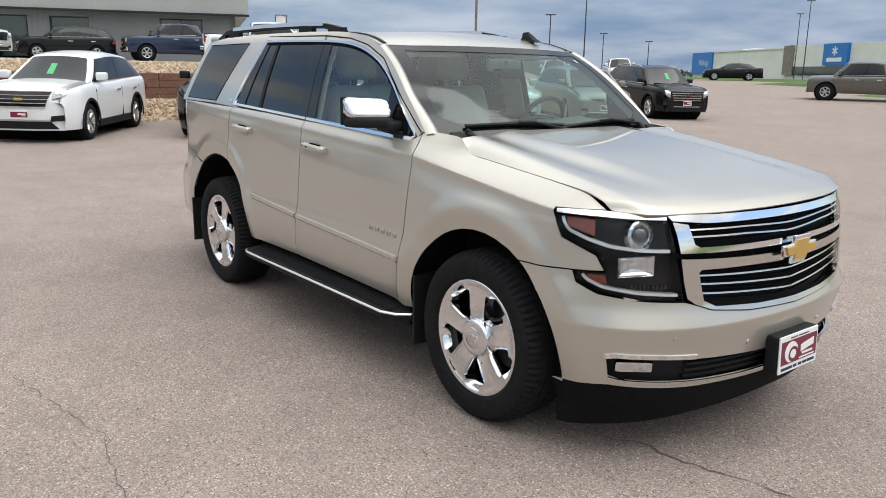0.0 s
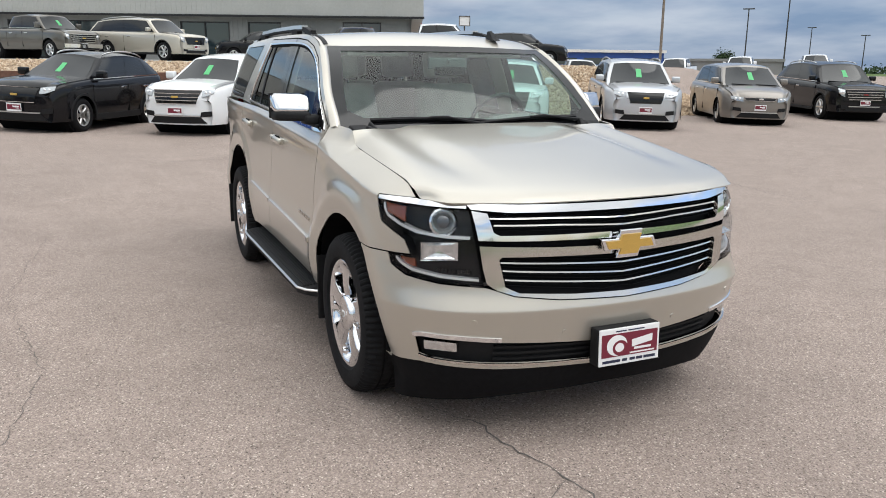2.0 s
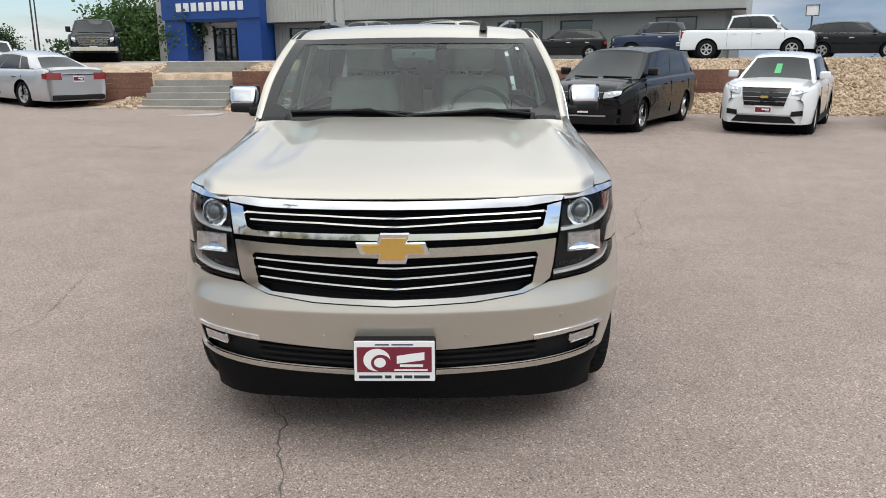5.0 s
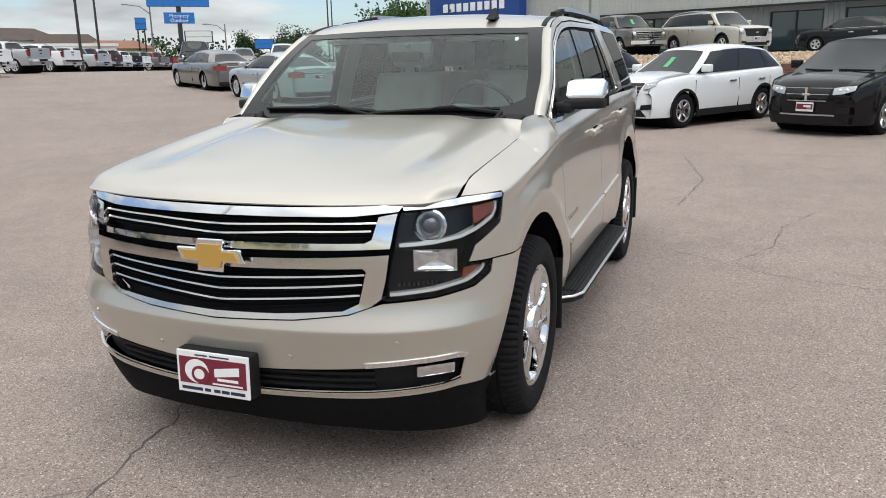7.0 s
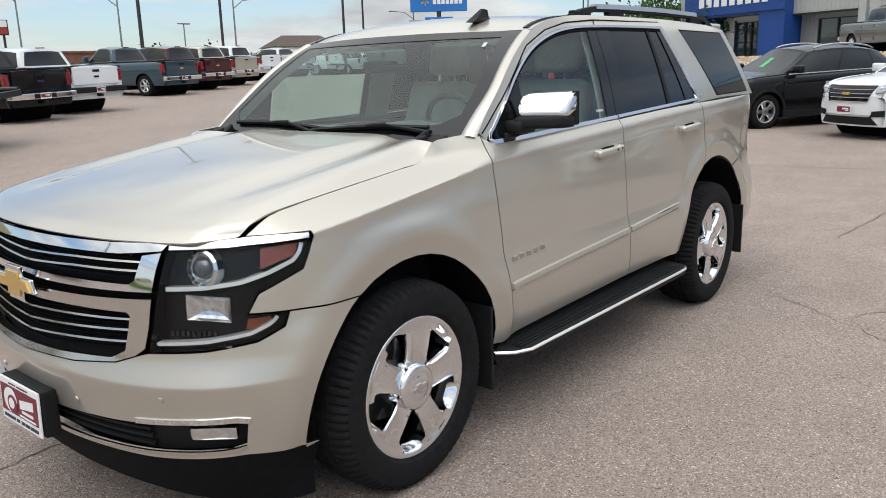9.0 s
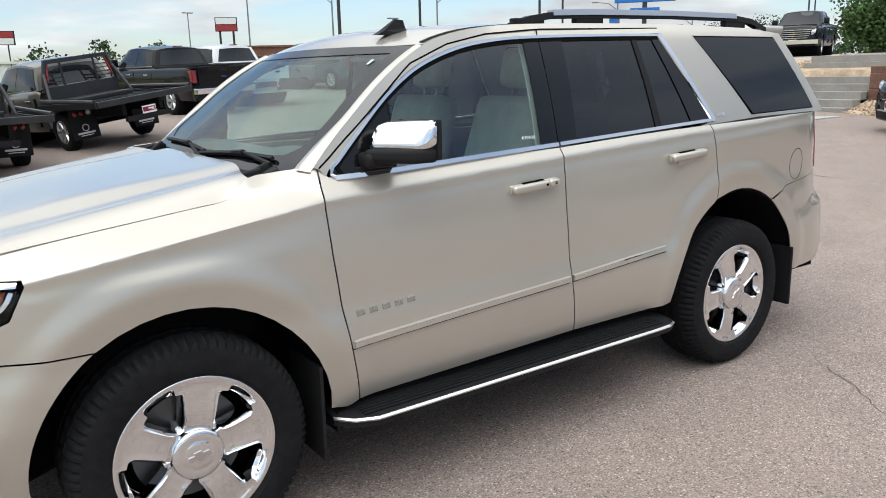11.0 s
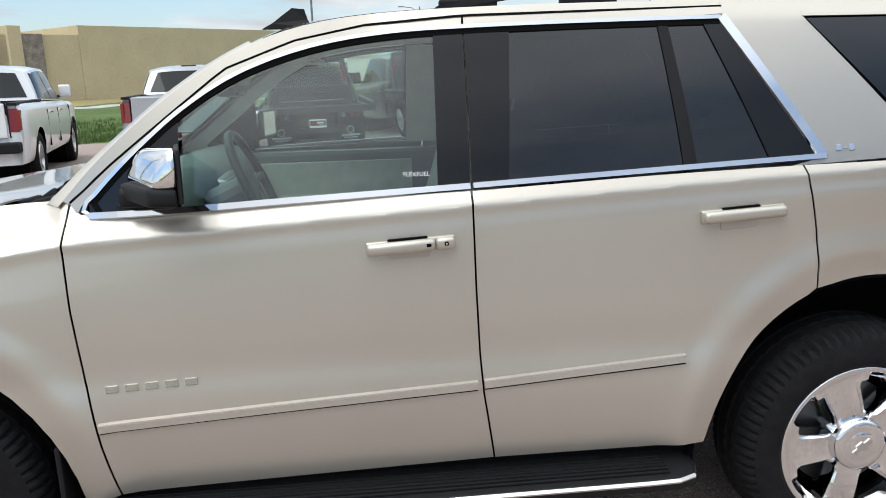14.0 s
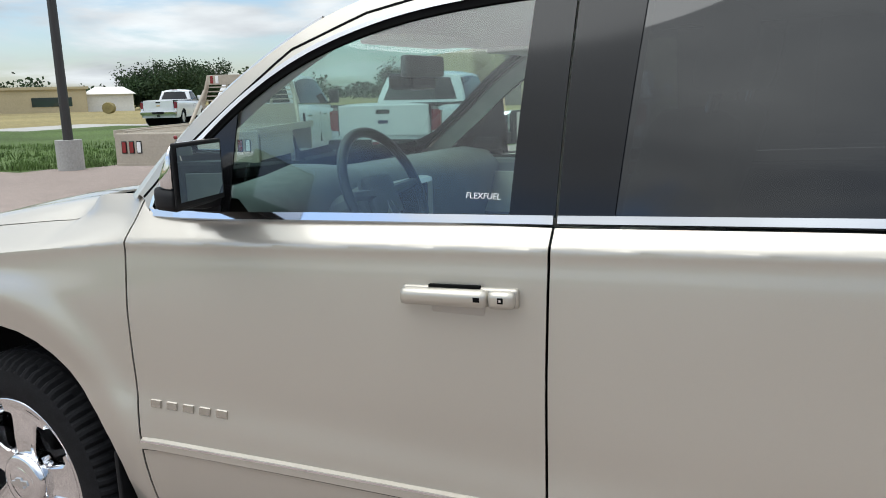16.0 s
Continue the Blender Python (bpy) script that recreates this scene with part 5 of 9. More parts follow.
def plan_curve():
    q = [(TP[1][0], -TP[1][1])] + TP + [(TP[-2][0], -TP[-2][1])]
    out, s = [], 0.0
    for i in range(1, len(q) - 2):
        p0, p1, p2, p3 = q[i - 1 : i + 3]
        for k in range(24):
            t = k / 24
            pt = [0.5 * (2 * p1[a] + (p2[a] - p0[a]) * t + (2 * p0[a] - 5 * p1[a] + 4 * p2[a] - p3[a]) * t * t + (3 * p1[a] - p0[a] - 3 * p2[a] + p3[a]) * t**3) for a in (0, 1)]
            if out:
                s += math.hypot(pt[0] - out[-1][1], pt[1] - out[-1][2])
            out.append((s, pt[0], pt[1]))
    out.append((s + math.hypot(TP[-1][0] - out[-1][1], TP[-1][1] - out[-1][2]), *TP[-1]))
    return out


T_CURVE = plan_curve()
T_S = np.array([c[0] for c in T_CURVE])
T_X = np.array([c[1] for c in T_CURVE])
T_Y = np.array([c[2] for c in T_CURVE])
D_FRONT = [(0.13, -0.15), (0.22, -0.10), (0.33, -0.056), (0.40, -0.046), (0.50, -0.026), (0.598, -0.0045), (0.616, -0.0005), (0.624, -0.0005), (0.634, -0.0045), (0.69, -0.026), (0.72, -0.032), (0.78, -0.038), (0.88, -0.046), (0.98, -0.06), (1.05, -0.082), (1.12, -0.12)]
D_SIDE = [(0.25, -0.10), (0.36, -0.06), (0.42, -0.036), (0.50, -0.015), (0.58, -0.004), (0.66, 0.0), (0.73, -0.005), (0.80, -0.016), (0.90, -0.021), (1.02, -0.030)]
D_REAR = [(0.25, -0.08), (0.45, -0.01), (0.60, 0.0), (0.80, -0.02), (0.85, -0.06), (1.3, -0.10), (1.45, -0.13)]
AX_F, AX_R, WC = 0.0, -2.946, 0.40


def fender_top(x):
    """Height of the shut line beside the bonnet, and behind it of the foot of the windscreen pillar."""
    return curve_at([(-0.60, 1.306), (-0.537, 1.302), (-0.46, 1.297), (-0.38, 1.291), (-0.305, 1.280), (-0.27, 1.245), (-0.22, 1.213), (-0.12, 1.201), (0.0, 1.188), (0.3, 1.155), (0.5, 1.130), (0.57, 1.112), (0.62, 1.085), (0.66, 1.068), (0.8, 1.06)], x)


def fender_top_y(x):
    return curve_at([(-0.60, 0.872), (-0.537, 0.862), (-0.46, 0.834), (-0.38, 0.820), (-0.302, 0.815), (-0.20, 0.824), (0.0, 0.830), (0.4, 0.830), (0.65, 0.813)], x)


def crease(x):
    """Height of the shoulder crease, which falls from the tail to the headlamp."""
    return 1.185 - 0.052 * (x + 0.53) if x < -0.53 else 1.185 - 0.128 * (x + 0.53)


def t_surf(s, z):
    """The outer skin: s runs from the middle of the nose round the left side to the tail."""
    x, y = float(np.interp(s, T_S, T_X)), float(np.interp(s, T_S, T_Y))
    e = 0.004
    tx = float(np.interp(s + e, T_S, T_X) - np.interp(s - e, T_S, T_X))
    ty = float(np.interp(s + e, T_S, T_Y) - np.interp(s - e, T_S, T_Y))
    ln = math.hypot(tx, ty) or 1
    nx, ny = ty / ln, -tx / ln
    if s < e:
        nx, ny = 1.0, 0.0
    wf, wr = sm(0.40, 0.80, x), sm(3.55, 4.05, -x)
    zc = crease(x)
    dc = -0.047 + 0.022 * sm(2.3, 3.0, -x) + 0.014 * sm(-0.1, 0.4, x)
    low = D_SIDE + [(zc - 0.065, dc + 0.004), (zc - 0.022, dc - 0.0015), (zc, dc)]
    ds = curve_at(low, min(z, zc))
    up = z - zc
    if up > 0:
        if x < -0.56:
            ds -= 0.72 * up
        else:
            # a shelf beside the bonnet; towards the pillar a steep wall stands on its inner edge
            k = min(1.0, max(0.0, (-0.22 - x) / 0.31))
            zs, ys = (fender_top(x), fender_top_y(x)) if x > -0.22 else (lerp(1.213, 1.237, k), lerp(0.824, 0.897, k))
            t = min(1.0, up / max(0.02, zs - zc))
            w = max(0.02, y + dc - ys)
            d_in = w * (0.80 * t + 0.20 * t * t)
            if z > zs:
                d_in += (ys - fender_top_y(x)) * (z - zs) / max(0.012, fender_top(x) - zs)
            ds -= lerp(0.72 * up, d_in, sm(-0.56, -0.50, x))
    ds -= 0.0022 * math.exp(-((z - zc) / 0.006) ** 2)
    for xw, rx, rz in ((AX_F, 0.505, 0.505), (AX_R, 0.535, 0.578)):
        # a flared lip: the skin swells to a crease and falls in again towards the opening
        r = math.hypot((x - xw) / rx, (z - WC) / rz) * rz
        ds += 0.012 * (1 - sm(rz + 0.080, rz + 0.18, r)) - 0.016 * min(1.0, max(0.0, (rz + 0.082 - r) / 0.08))
    d = lerp(lerp(ds, curve_at(D_FRONT, z), wf), curve_at(D_REAR, z), wr)
    return x + nx * d, y + ny * d, z


def s_x(x):
    """s where the side passes x."""
    i0 = int(np.argmax(T_X < 0.7))
    return float(np.interp(-x, -T_X[i0:], T_S[i0:]))


def s_y(y):
    i1 = int(np.argmax(T_X < 0.7))
    return float(np.interp(y, T_Y[:i1], T_S[:i1]))
TAHOE = empty("sport_utility_vehicle", pose(0, 0, 0), "champagne metallic full-size sport utility with chrome wheels", "suv")
CORE = (-1.4, 0.0, 0.8)


def sz(*pts):
    """Outline points to (s, z): 3-tuples ('x', x, z) lie on the side, 2-tuples are (s, z) already."""
    return [(s_x(p[1]), p[2]) if len(p) == 3 else p for p in pts]


def skin(name, outline, mat, parent=TAHOE, label="", off=0.0, t=0.004, step=(0.035, 0.025), pair=False, mirror=False, smooth=True, lines=()):
    """A body panel on the outer skin. pair: one mesh with both halves; mirror: the right-hand panel."""
    bm = sheet([sz(*outline)], t_surf, step[0], step[1], CORE, off, lines)
    if pair:
        both(bm)
    elif mirror:
        for v in bm.verts:
            v.co.y = -v.co.y
        bmesh.ops.reverse_faces(bm, faces=bm.faces[:])
    ob = part(name, bm, mat, parent, label, smooth)
    if t:
        thick(ob, t)
    return ob


def skins(name, outline, mat, parent=TAHOE, label="", **kw):
    return [skin(name, outline, mat, parent, label, mirror=m, **kw) for m in (False, True)]


def skin_point(s, z, out=0.0):
    sg = -1 if s < 0 else 1
    a, e = abs(s), 0.006
    p = Vector(t_surf(a, z))
    n = (Vector(t_surf(a + e, z)) - Vector(t_surf(max(0, a - e), z))).cross(Vector(t_surf(a, z + e)) - Vector(t_surf(a, z - e))).normalized()
    if n.dot(p - Vector(CORE)) < 0:
        n = -n
    if a < 0.01:
        n = Vector((1, 0, 0))
    p = p + n * out
    return Vector((p.x, p.y * sg, p.z)), Vector((n.x, n.y * sg, n.z))


def skin_strip(name, pts, width, depth, mat, parent=TAHOE, label="", out=0.0, mirror=False, n=24, tilt=0.0):
    """A raised strip along (s, z) points, its face tilted up by some degrees."""
    q = sz(*pts)
    rows = []
    acc = [0.0]
    for a, b in zip(q, q[1:]):
        acc.append(acc[-1] + math.hypot(b[0] - a[0], b[1] - a[1]))
    for i in range(n + 1):
        d = acc[-1] * i / n
        s = float(np.interp(d, acc, [p[0] for p in q]))
        z = float(np.interp(d, acc, [p[1] for p in q]))
        rows.append(skin_point(s, z, out))
    path = []
    for i, (p, o) in enumerate(rows):
        tan = rows[min(i + 1, n)][0] - rows[max(i - 1, 0)][0]
        ac = o.cross(tan).normalized()
        if tilt:
            up = ac if ac.z > 0 else -ac
            o = o * math.cos(radians(tilt)) + up * math.sin(radians(tilt))
            ac = o.cross(tan)
        path.append((p, o, ac))
    if mirror:
        path = [(Vector((p.x, -p.y, p.z)), Vector((o.x, -o.y, o.z)), Vector((a.x, -a.y, a.z))) for p, o, a in path]
    return ribbon(path, width, depth, name, mat, parent, label)


def arch(xw, rx, rz, a0, a1, n=14):
    return [("x", xw + rx * math.cos(radians(lerp(a0, a1, i / n))), WC + rz * math.sin(radians(lerp(a0, a1, i / n)))) for i in range(n + 1)]


# dark inner shell that shows in the panel gaps
SHELL = [("x", 0.62, 1.03), ("x", 0.3, 1.09), ("x", -0.2, 1.14), ("x", -0.38, 1.24), ("x", -0.56, 1.25), ("x", -1.7, 1.25), ("x", -3.9, 1.30), ("x", -3.9, 0.55), ("x", -3.50, 0.52), *arch(AX_R, 0.56, 0.60, 170, 10), ("x", -2.36, 0.47), ("x", -0.6, 0.46),
         *arch(AX_F, 0.53, 0.53, 175, 20), ("x", 0.58, 0.60)]
skins("inner_shell", SHELL, M_GAP, off=-0.022, t=0.0, step=(0.07, 0.05))

def crease_lines(x0, x1):
    return [((s_x(x0), crease(x0) + d), (s_x(x1), crease(x1) + d)) for d in (-0.012, -0.005, 0.0, 0.005, 0.012)]


GAP_A = [(-0.614, 0.43), (-0.585, 0.60), (-0.557, 0.80), (-0.538, 1.00), (-0.530, 1.185), (-0.534, 1.22), (-0.540, 1.26), (-0.545, 1.30)]
GAP_B = [(-1.735, 0.455), (-1.702, 0.68), (-1.694, 0.80), (-1.688, 1.00), (-1.685, 1.285)]
GAP_C = [(-2.751, 0.945), (-2.733, 1.13), (-2.700, 1.29), (-2.690, 1.325)]
g = 0.003
fender = [("x", 0.285, 0.825), (1.135, 0.835), (1.000, 0.842), (1.037, 0.897), (1.195, 0.955), (1.245, 1.05), (1.24, 1.070), (1.02, 1.072)]
fender += [("x", x, fender_top(x) - 0.001) for x in (0.58, 0.55, 0.5, 0.4, 0.3, 0.2, 0.1, 0.0, -0.1, -0.18, -0.22, -0.25, -0.27, -0.29, -0.305, -0.34, -0.38, -0.42, -0.46, -0.50)]
fender += [("x", x + g, z) for x, z in reversed(GAP_A)] + [("x", -0.565, 0.41)] + arch(AX_F, 0.505, 0.505, 178, 57)
skins("front_fender", fender, M_PAINT, step=(0.018, 0.016), lines=crease_lines(-0.53, 0.43))
door_f = [("x", x - g, z) for x, z in GAP_A] + [("x", -0.575, 1.262), ("x", -1.12, 1.272)] + [("x", x + g, z) for x, z in reversed(GAP_B)]
doors_f = skins("front_door", door_f, M_PAINT, step=(0.035, 0.011), lines=crease_lines(-0.55, -1.68))
door_r = [("x", x - g, z) for x, z in GAP_B] + [("x", -2.2, 1.308)] + [("x", x + g, z) for x, z in reversed(GAP_C)] + arch(AX_R, 0.535, 0.578, 70, 6)[1:] + [("x", -2.412, 0.452)]
doors_r = skins("rear_door", door_r, M_PAINT, step=(0.022, 0.011), lines=crease_lines(-1.7, -2.7))
quarter = [("x", x - g, z) for x, z in reversed(GAP_C)] + arch(AX_R, 0.535, 0.578, 71, 122)[1:] + [("x", -3.36, 0.950), ("x", -3.60, 0.972), ("x", -3.90, 0.99), ("x", -3.97, 1.34), ("x", -3.4, 1.343)]
skins("quarter_panel", quarter, M_PAINT, step=(0.020, 0.012), lines=crease_lines(-2.75, -3.4))
S_END = float(T_S[-1])
rbump = [("x", -3.262, 0.889), ("x", -3.365, 0.947), ("x", -3.60, 0.969), ("x", -3.90, 0.987), (S_END, 0.985), (S_END, 0.45), ("x", -4.0, 0.43), ("x", -3.47, 0.44)] + arch(AX_R, 0.535, 0.578, 176, 123)
skin("rear_bumper", rbump, M_PAINT, pair=True, step=(0.030, 0.025))
skin("tailgate", [("x", -4.02, 0.99), (S_END, 0.99), (S_END, 1.34), ("x", -4.0, 1.34)], M_PAINT, pair=True, step=(0.06, 0.06))
for m in (False, True):
    skin("tail_lamp", [("x", -3.915, 1.0), ("x", -4.06, 1.0), ("x", -4.03, 1.40), ("x", -3.95, 1.40)], M_RED, label="tall red tail lamp", off=0.006, mirror=m, t=0.012)

# nose
bumper = [(0, 0.645), (0.32, 0.657), (0.52, 0.680), (0.60, 0.706), (0.645, 0.719), (0.85, 0.728), (1.02, 0.748), (1.115, 0.784), (1.135, 0.829), ("x", 0.285, 0.819)]
bumper += arch(AX_F, 0.505, 0.505, 56, -7) + [(1.23, 0.345), (0.95, 0.372), (0.60, 0.356), (0.16, 0.346), (0, 0.346), (0, 0.372), (0.2, 0.374), (0.6, 0.386), (0.90, 0.400), (0.955, 0.412), (0.965, 0.488), (0.90, 0.497), (0.60, 0.482), (0.25, 0.462), (0, 0.452)]
bump = skin("front_bumper", bumper, M_PAINT, pair=True, step=(0.035, 0.0125), lines=[((0, z), (1, z)) for z in (0.607, 0.616, 0.620, 0.624, 0.634)])
skin("bumper_intake", [(0, 0.36), (0.6, 0.37), (0.965, 0.39), (0.985, 0.50), (0.6, 0.495), (0, 0.465)], M_BLACK, bump, pair=True, off=-0.035, t=0.01, label="black lower grille")
for k in range(3):
    skin_strip("intake_slat", [(-0.60, 0.392 + 0.028 * k), (-0.3, 0.388 + 0.026 * k), (0.0, 0.386 + 0.024 * k), (0.3, 0.388 + 0.026 * k), (0.60, 0.392 + 0.028 * k)], 0.012, 0.012, M_BLACK, bump, out=-0.03)
skin("chin_spoiler", [(0, 0.344), (0.16, 0.344), (0.6, 0.354), (0.95, 0.370), (1.235, 0.343), (1.228, 0.135), (1.05, 0.150), (0.8, 0.175), (0.5, 0.205), (0, 0.222)], M_CHIN, pair=True, off=-0.006, label="matt black chin spoiler")
for sg in (1, -1):
    skin_strip("fog_trim", [(sg * 0.57, 0.492), (sg * 0.75, 0.503), (sg * 0.93, 0.507), (sg * 0.972, 0.498)], 0.024, 0.010, M_CHROME, bump, "chrome fog lamp trim", out=-0.004)
    skin_strip("intake_trim", [(0, 0.366), (sg * 0.3, 0.369), (sg * 0.6, 0.379), (sg * 0.90, 0.394), (sg * 0.955, 0.405)], 0.012, 0.010, M_SATIN_CHROME, bump, out=-0.002)
    p, o = skin_point(sg * 0.845, 0.452, -0.028)
    q = o.to_track_quat("Y", "Z").to_matrix().to_4x4()
    fl = part("fog_lamp", boxed(-0.075, 0.075, -0.01, 0.022, -0.024, 0.024, bevel=0.012), M_LAMP_FACET, bump, "clear fog lamp")
    fl.matrix_local = Matrix.Translation(p) @ q
    for s, z in ((0.69, 0.578), (0.29, 0.515)):
        p, o = skin_point(sg * s, z, 0.0005)
        v, f = lathe([(0.0, 0.004), (0.010, 0.004), (0.0105, 0.0008), (0.0118, 0.0008), (0.012, 0.0)], 20)
        sn = raw("parking_sensor", v, f, M_PAINT, bump)
        sn.matrix_local = Matrix.Translation(p) @ o.to_track_quat("Y", "Z").to_matrix().to_4x4()
        v, f = lathe([(0.0095, 0.0046), (0.0132, 0.0046)], 20)
        rg = raw("sensor_ring", v, f, M_GAP, bump)
        rg.matrix_local = sn.matrix_local.copy()

# grille
grille = skin("grille", [(0, 1.045), (0.5, 1.05), (0.72, 1.052), (0.66, 0.74), (0.5, 0.69), (0, 0.652)], M_CHIN, pair=True, off=-0.050, t=0.004, label="black mesh grille with chrome bars")
skin("grille_surround", [(0, 1.020), (0.3, 1.021), (0.54, 1.023), (0.715, 1.036), (0.742, 1.060), (0.5, 1.054), (0.25, 1.051), (0, 1.050)], M_CHROME, grille, off=0.010, t=0.045, pair=True, label="polished chrome surround")
skin("grille_surround", [(0.640, 1.022), (0.712, 1.031), (0.695, 0.98), (0.678, 0.914), (0.40, 0.908), (0, 0.904), (0, 0.930), (0.30, 0.931), (0.585, 0.934), (0.612, 0.946)], M_CHROME, grille, off=0.008, t=0.040, pair=True, label="polished chrome surround")
skin("grille_surround", [(0, 0.872), (0.35, 0.880), (0.674, 0.892), (0.658, 0.80), (0.640, 0.736), (0.60, 0.710), (0.52, 0.684), (0.32, 0.661), (0, 0.649), (0, 0.672), (0.25, 0.678), (0.50, 0.694), (0.560, 0.722), (0.588, 0.834), (0.575, 0.846), (0.3, 0.841), (0, 0.835)], M_SATIN_CHROME, grille, off=0.006, t=0.040, pair=True, label="polished chrome surround")
for z0, z1, zm, w in ((0.962, 0.972, 0.952, 0.61), (0.992, 1.0, 0.985, 0.63)):
    skin_strip("grille_bar", [(-w, z1), (-w * 0.5, (z0 + z1) / 2), (0, zm), (w * 0.5, (z0 + z1) / 2), (w, z1)], 0.0085, 0.014, M_SATIN_CHROME, grille, out=-0.021, n=32, tilt=14)
for zs, zm, w in ((0.746, 0.708, 0.560), (0.784, 0.748, 0.570), (0.818, 0.790, 0.580)):
    skin_strip("grille_bar", [(-w, zs), (-w * 0.5, (zs + zm) / 2), (0, zm), (w * 0.5, (zs + zm) / 2), (w, zs)], 0.0085, 0.014, M_SATIN_CHROME, grille, out=-0.021, n=32, tilt=14)
for k in range(12):
    zz = 0.688 + 0.013 * k
    skin_strip("grille_fin", [(-0.57, zz + 0.036), (-0.25, zz + 0.012), (0, zz - 0.004), (0.25, zz + 0.012), (0.57, zz + 0.036)], 0.004, 0.010, M_CHIN, grille, out=-0.044, n=16)
for k in range(6):
    zz = 0.942 + 0.013 * k
    skin_strip("grille_fin", [(-0.62, zz + 0.010), (0, zz), (0.62, zz + 0.010)], 0.004, 0.010, M_CHIN, grille, out=-0.044, n=16)


def badge(m, w, h, parent, gold=M_GOLD):
    """A plain two-armed cross in gold on a chrome back."""
    a, b = w / 2, h / 2
    sh = [(-a, -b * 0.40), (-a * 0.42, -b * 0.40), (-a * 0.34, -b), (a * 0.44, -b), (a * 0.36, -b * 0.40), (a * 0.86, -b * 0.40), (a, b * 0.40), (a * 0.42, b * 0.40), (a * 0.34, b), (-a * 0.44, b), (-a * 0.36, b * 0.40), (-a * 0.86, b * 0.40)]
    for nm, k, y0, y1, mt in (("badge", 1.14, 0.0, 0.016, M_CHROME), ("badge_face", 0.95, 0.016, 0.022, gold)):
        v = [(x * (k if nm == "badge" else 0.97), y, z * (k * 1.08 if nm == "badge" else 0.86)) for y in (y0, y1) for x, z in sh]
        n = len(sh)
        f = [tuple(range(n, 2 * n)), tuple(reversed(range(n)))] + [(i, (i + 1) % n, n + (i + 1) % n, n + i) for i in range(n)]
        ob = raw(nm, v, f, mt, parent, "gold cross badge on chrome" if nm == "badge" else "")
        ob.matrix_local = m
        if nm == "badge":
            bv = ob.modifiers.new("edge", "BEVEL")
            bv.width, bv.segments = 0.004, 2


badge(Matrix.Translation((0.962, 0, 0.882)) @ pose(0, 0, 0, 0, 0, -90) @ pose(0, 0, 0, -3, 0, 0), 0.255, 0.100, grille)

# number-plate panel
pb = part("plate_bracket", boxed(0.955, 1.012, -0.162, 0.162, 0.356, 0.524, bevel=0.010), M_BLACK, bump, "black plastic plate bracket")
pl = part("plate", boxed(0.0, 0.008, -0.158, 0.158, -0.082, 0.082, bevel=0.004), M_WHITE, bump, "white-framed maroon dealer plate with pale bars")
pl.matrix_local = pose(1.014, 0, 0.441, 0, -2, 0)
part("plate_field", boxed(0.008, 0.010, -0.146, 0.146, -0.044, 0.058), M_MAROON, pl)
bm = boxed(0.010, 0.0115, 0.010, 0.118, -0.002, 0.030)
for v in bm.verts:
    v.co.z += 0.14 * (v.co.y - 0.06)
part("letter_bar", bm, M_WHITE, pl)
part("letter_bar", boxed(0.010, 0.0115, 0.022, 0.112, -0.022, -0.012), M_WHITE, pl)
part("letter_bar", boxed(0.010, 0.0115, 0.0, 0.130, -0.038, -0.032), M_WHITE, pl)
# plain round emblem: a white disc broken by two dark curves
for nm, r, yy, zz, x0, x1, mt in (("emblem", 0.046, -0.068, 0.006, 0.010, 0.0112, M_WHITE), ("emblem_curve", 0.034, -0.052, -0.006, 0.0112, 0.0122, M_MAROON), ("emblem_curve", 0.020, -0.056, -0.004, 0.0122, 0.0130, M_WHITE)):
    bm = bmesh.new()
    bmesh.ops.create_cone(bm, cap_ends=True, segments=24, radius1=r, radius2=r, depth=x1 - x0, matrix=pose((x0 + x1) / 2, yy, zz, 0, 90, 0))
    for v in bm.verts:
        v.co.y = yy + (v.co.y - yy) * 1.15
    part(nm, bm, mt, pl)
for a, b in ((-0.140, -0.048), (-0.038, -0.012), (0.002, 0.030), (0.036, 0.070), (0.076, 0.138)):
    part("text_bar", boxed(0.008, 0.0092, a, b, -0.070, -0.058), M_TEXT_NAVY, pl)
for a, b in ((-0.075, -0.020), (-0.010, 0.075)):
    part("text_bar", boxed(0.008, 0.0092, a, b, 0.065, 0.070), M_TEXT_NAVY, pl)

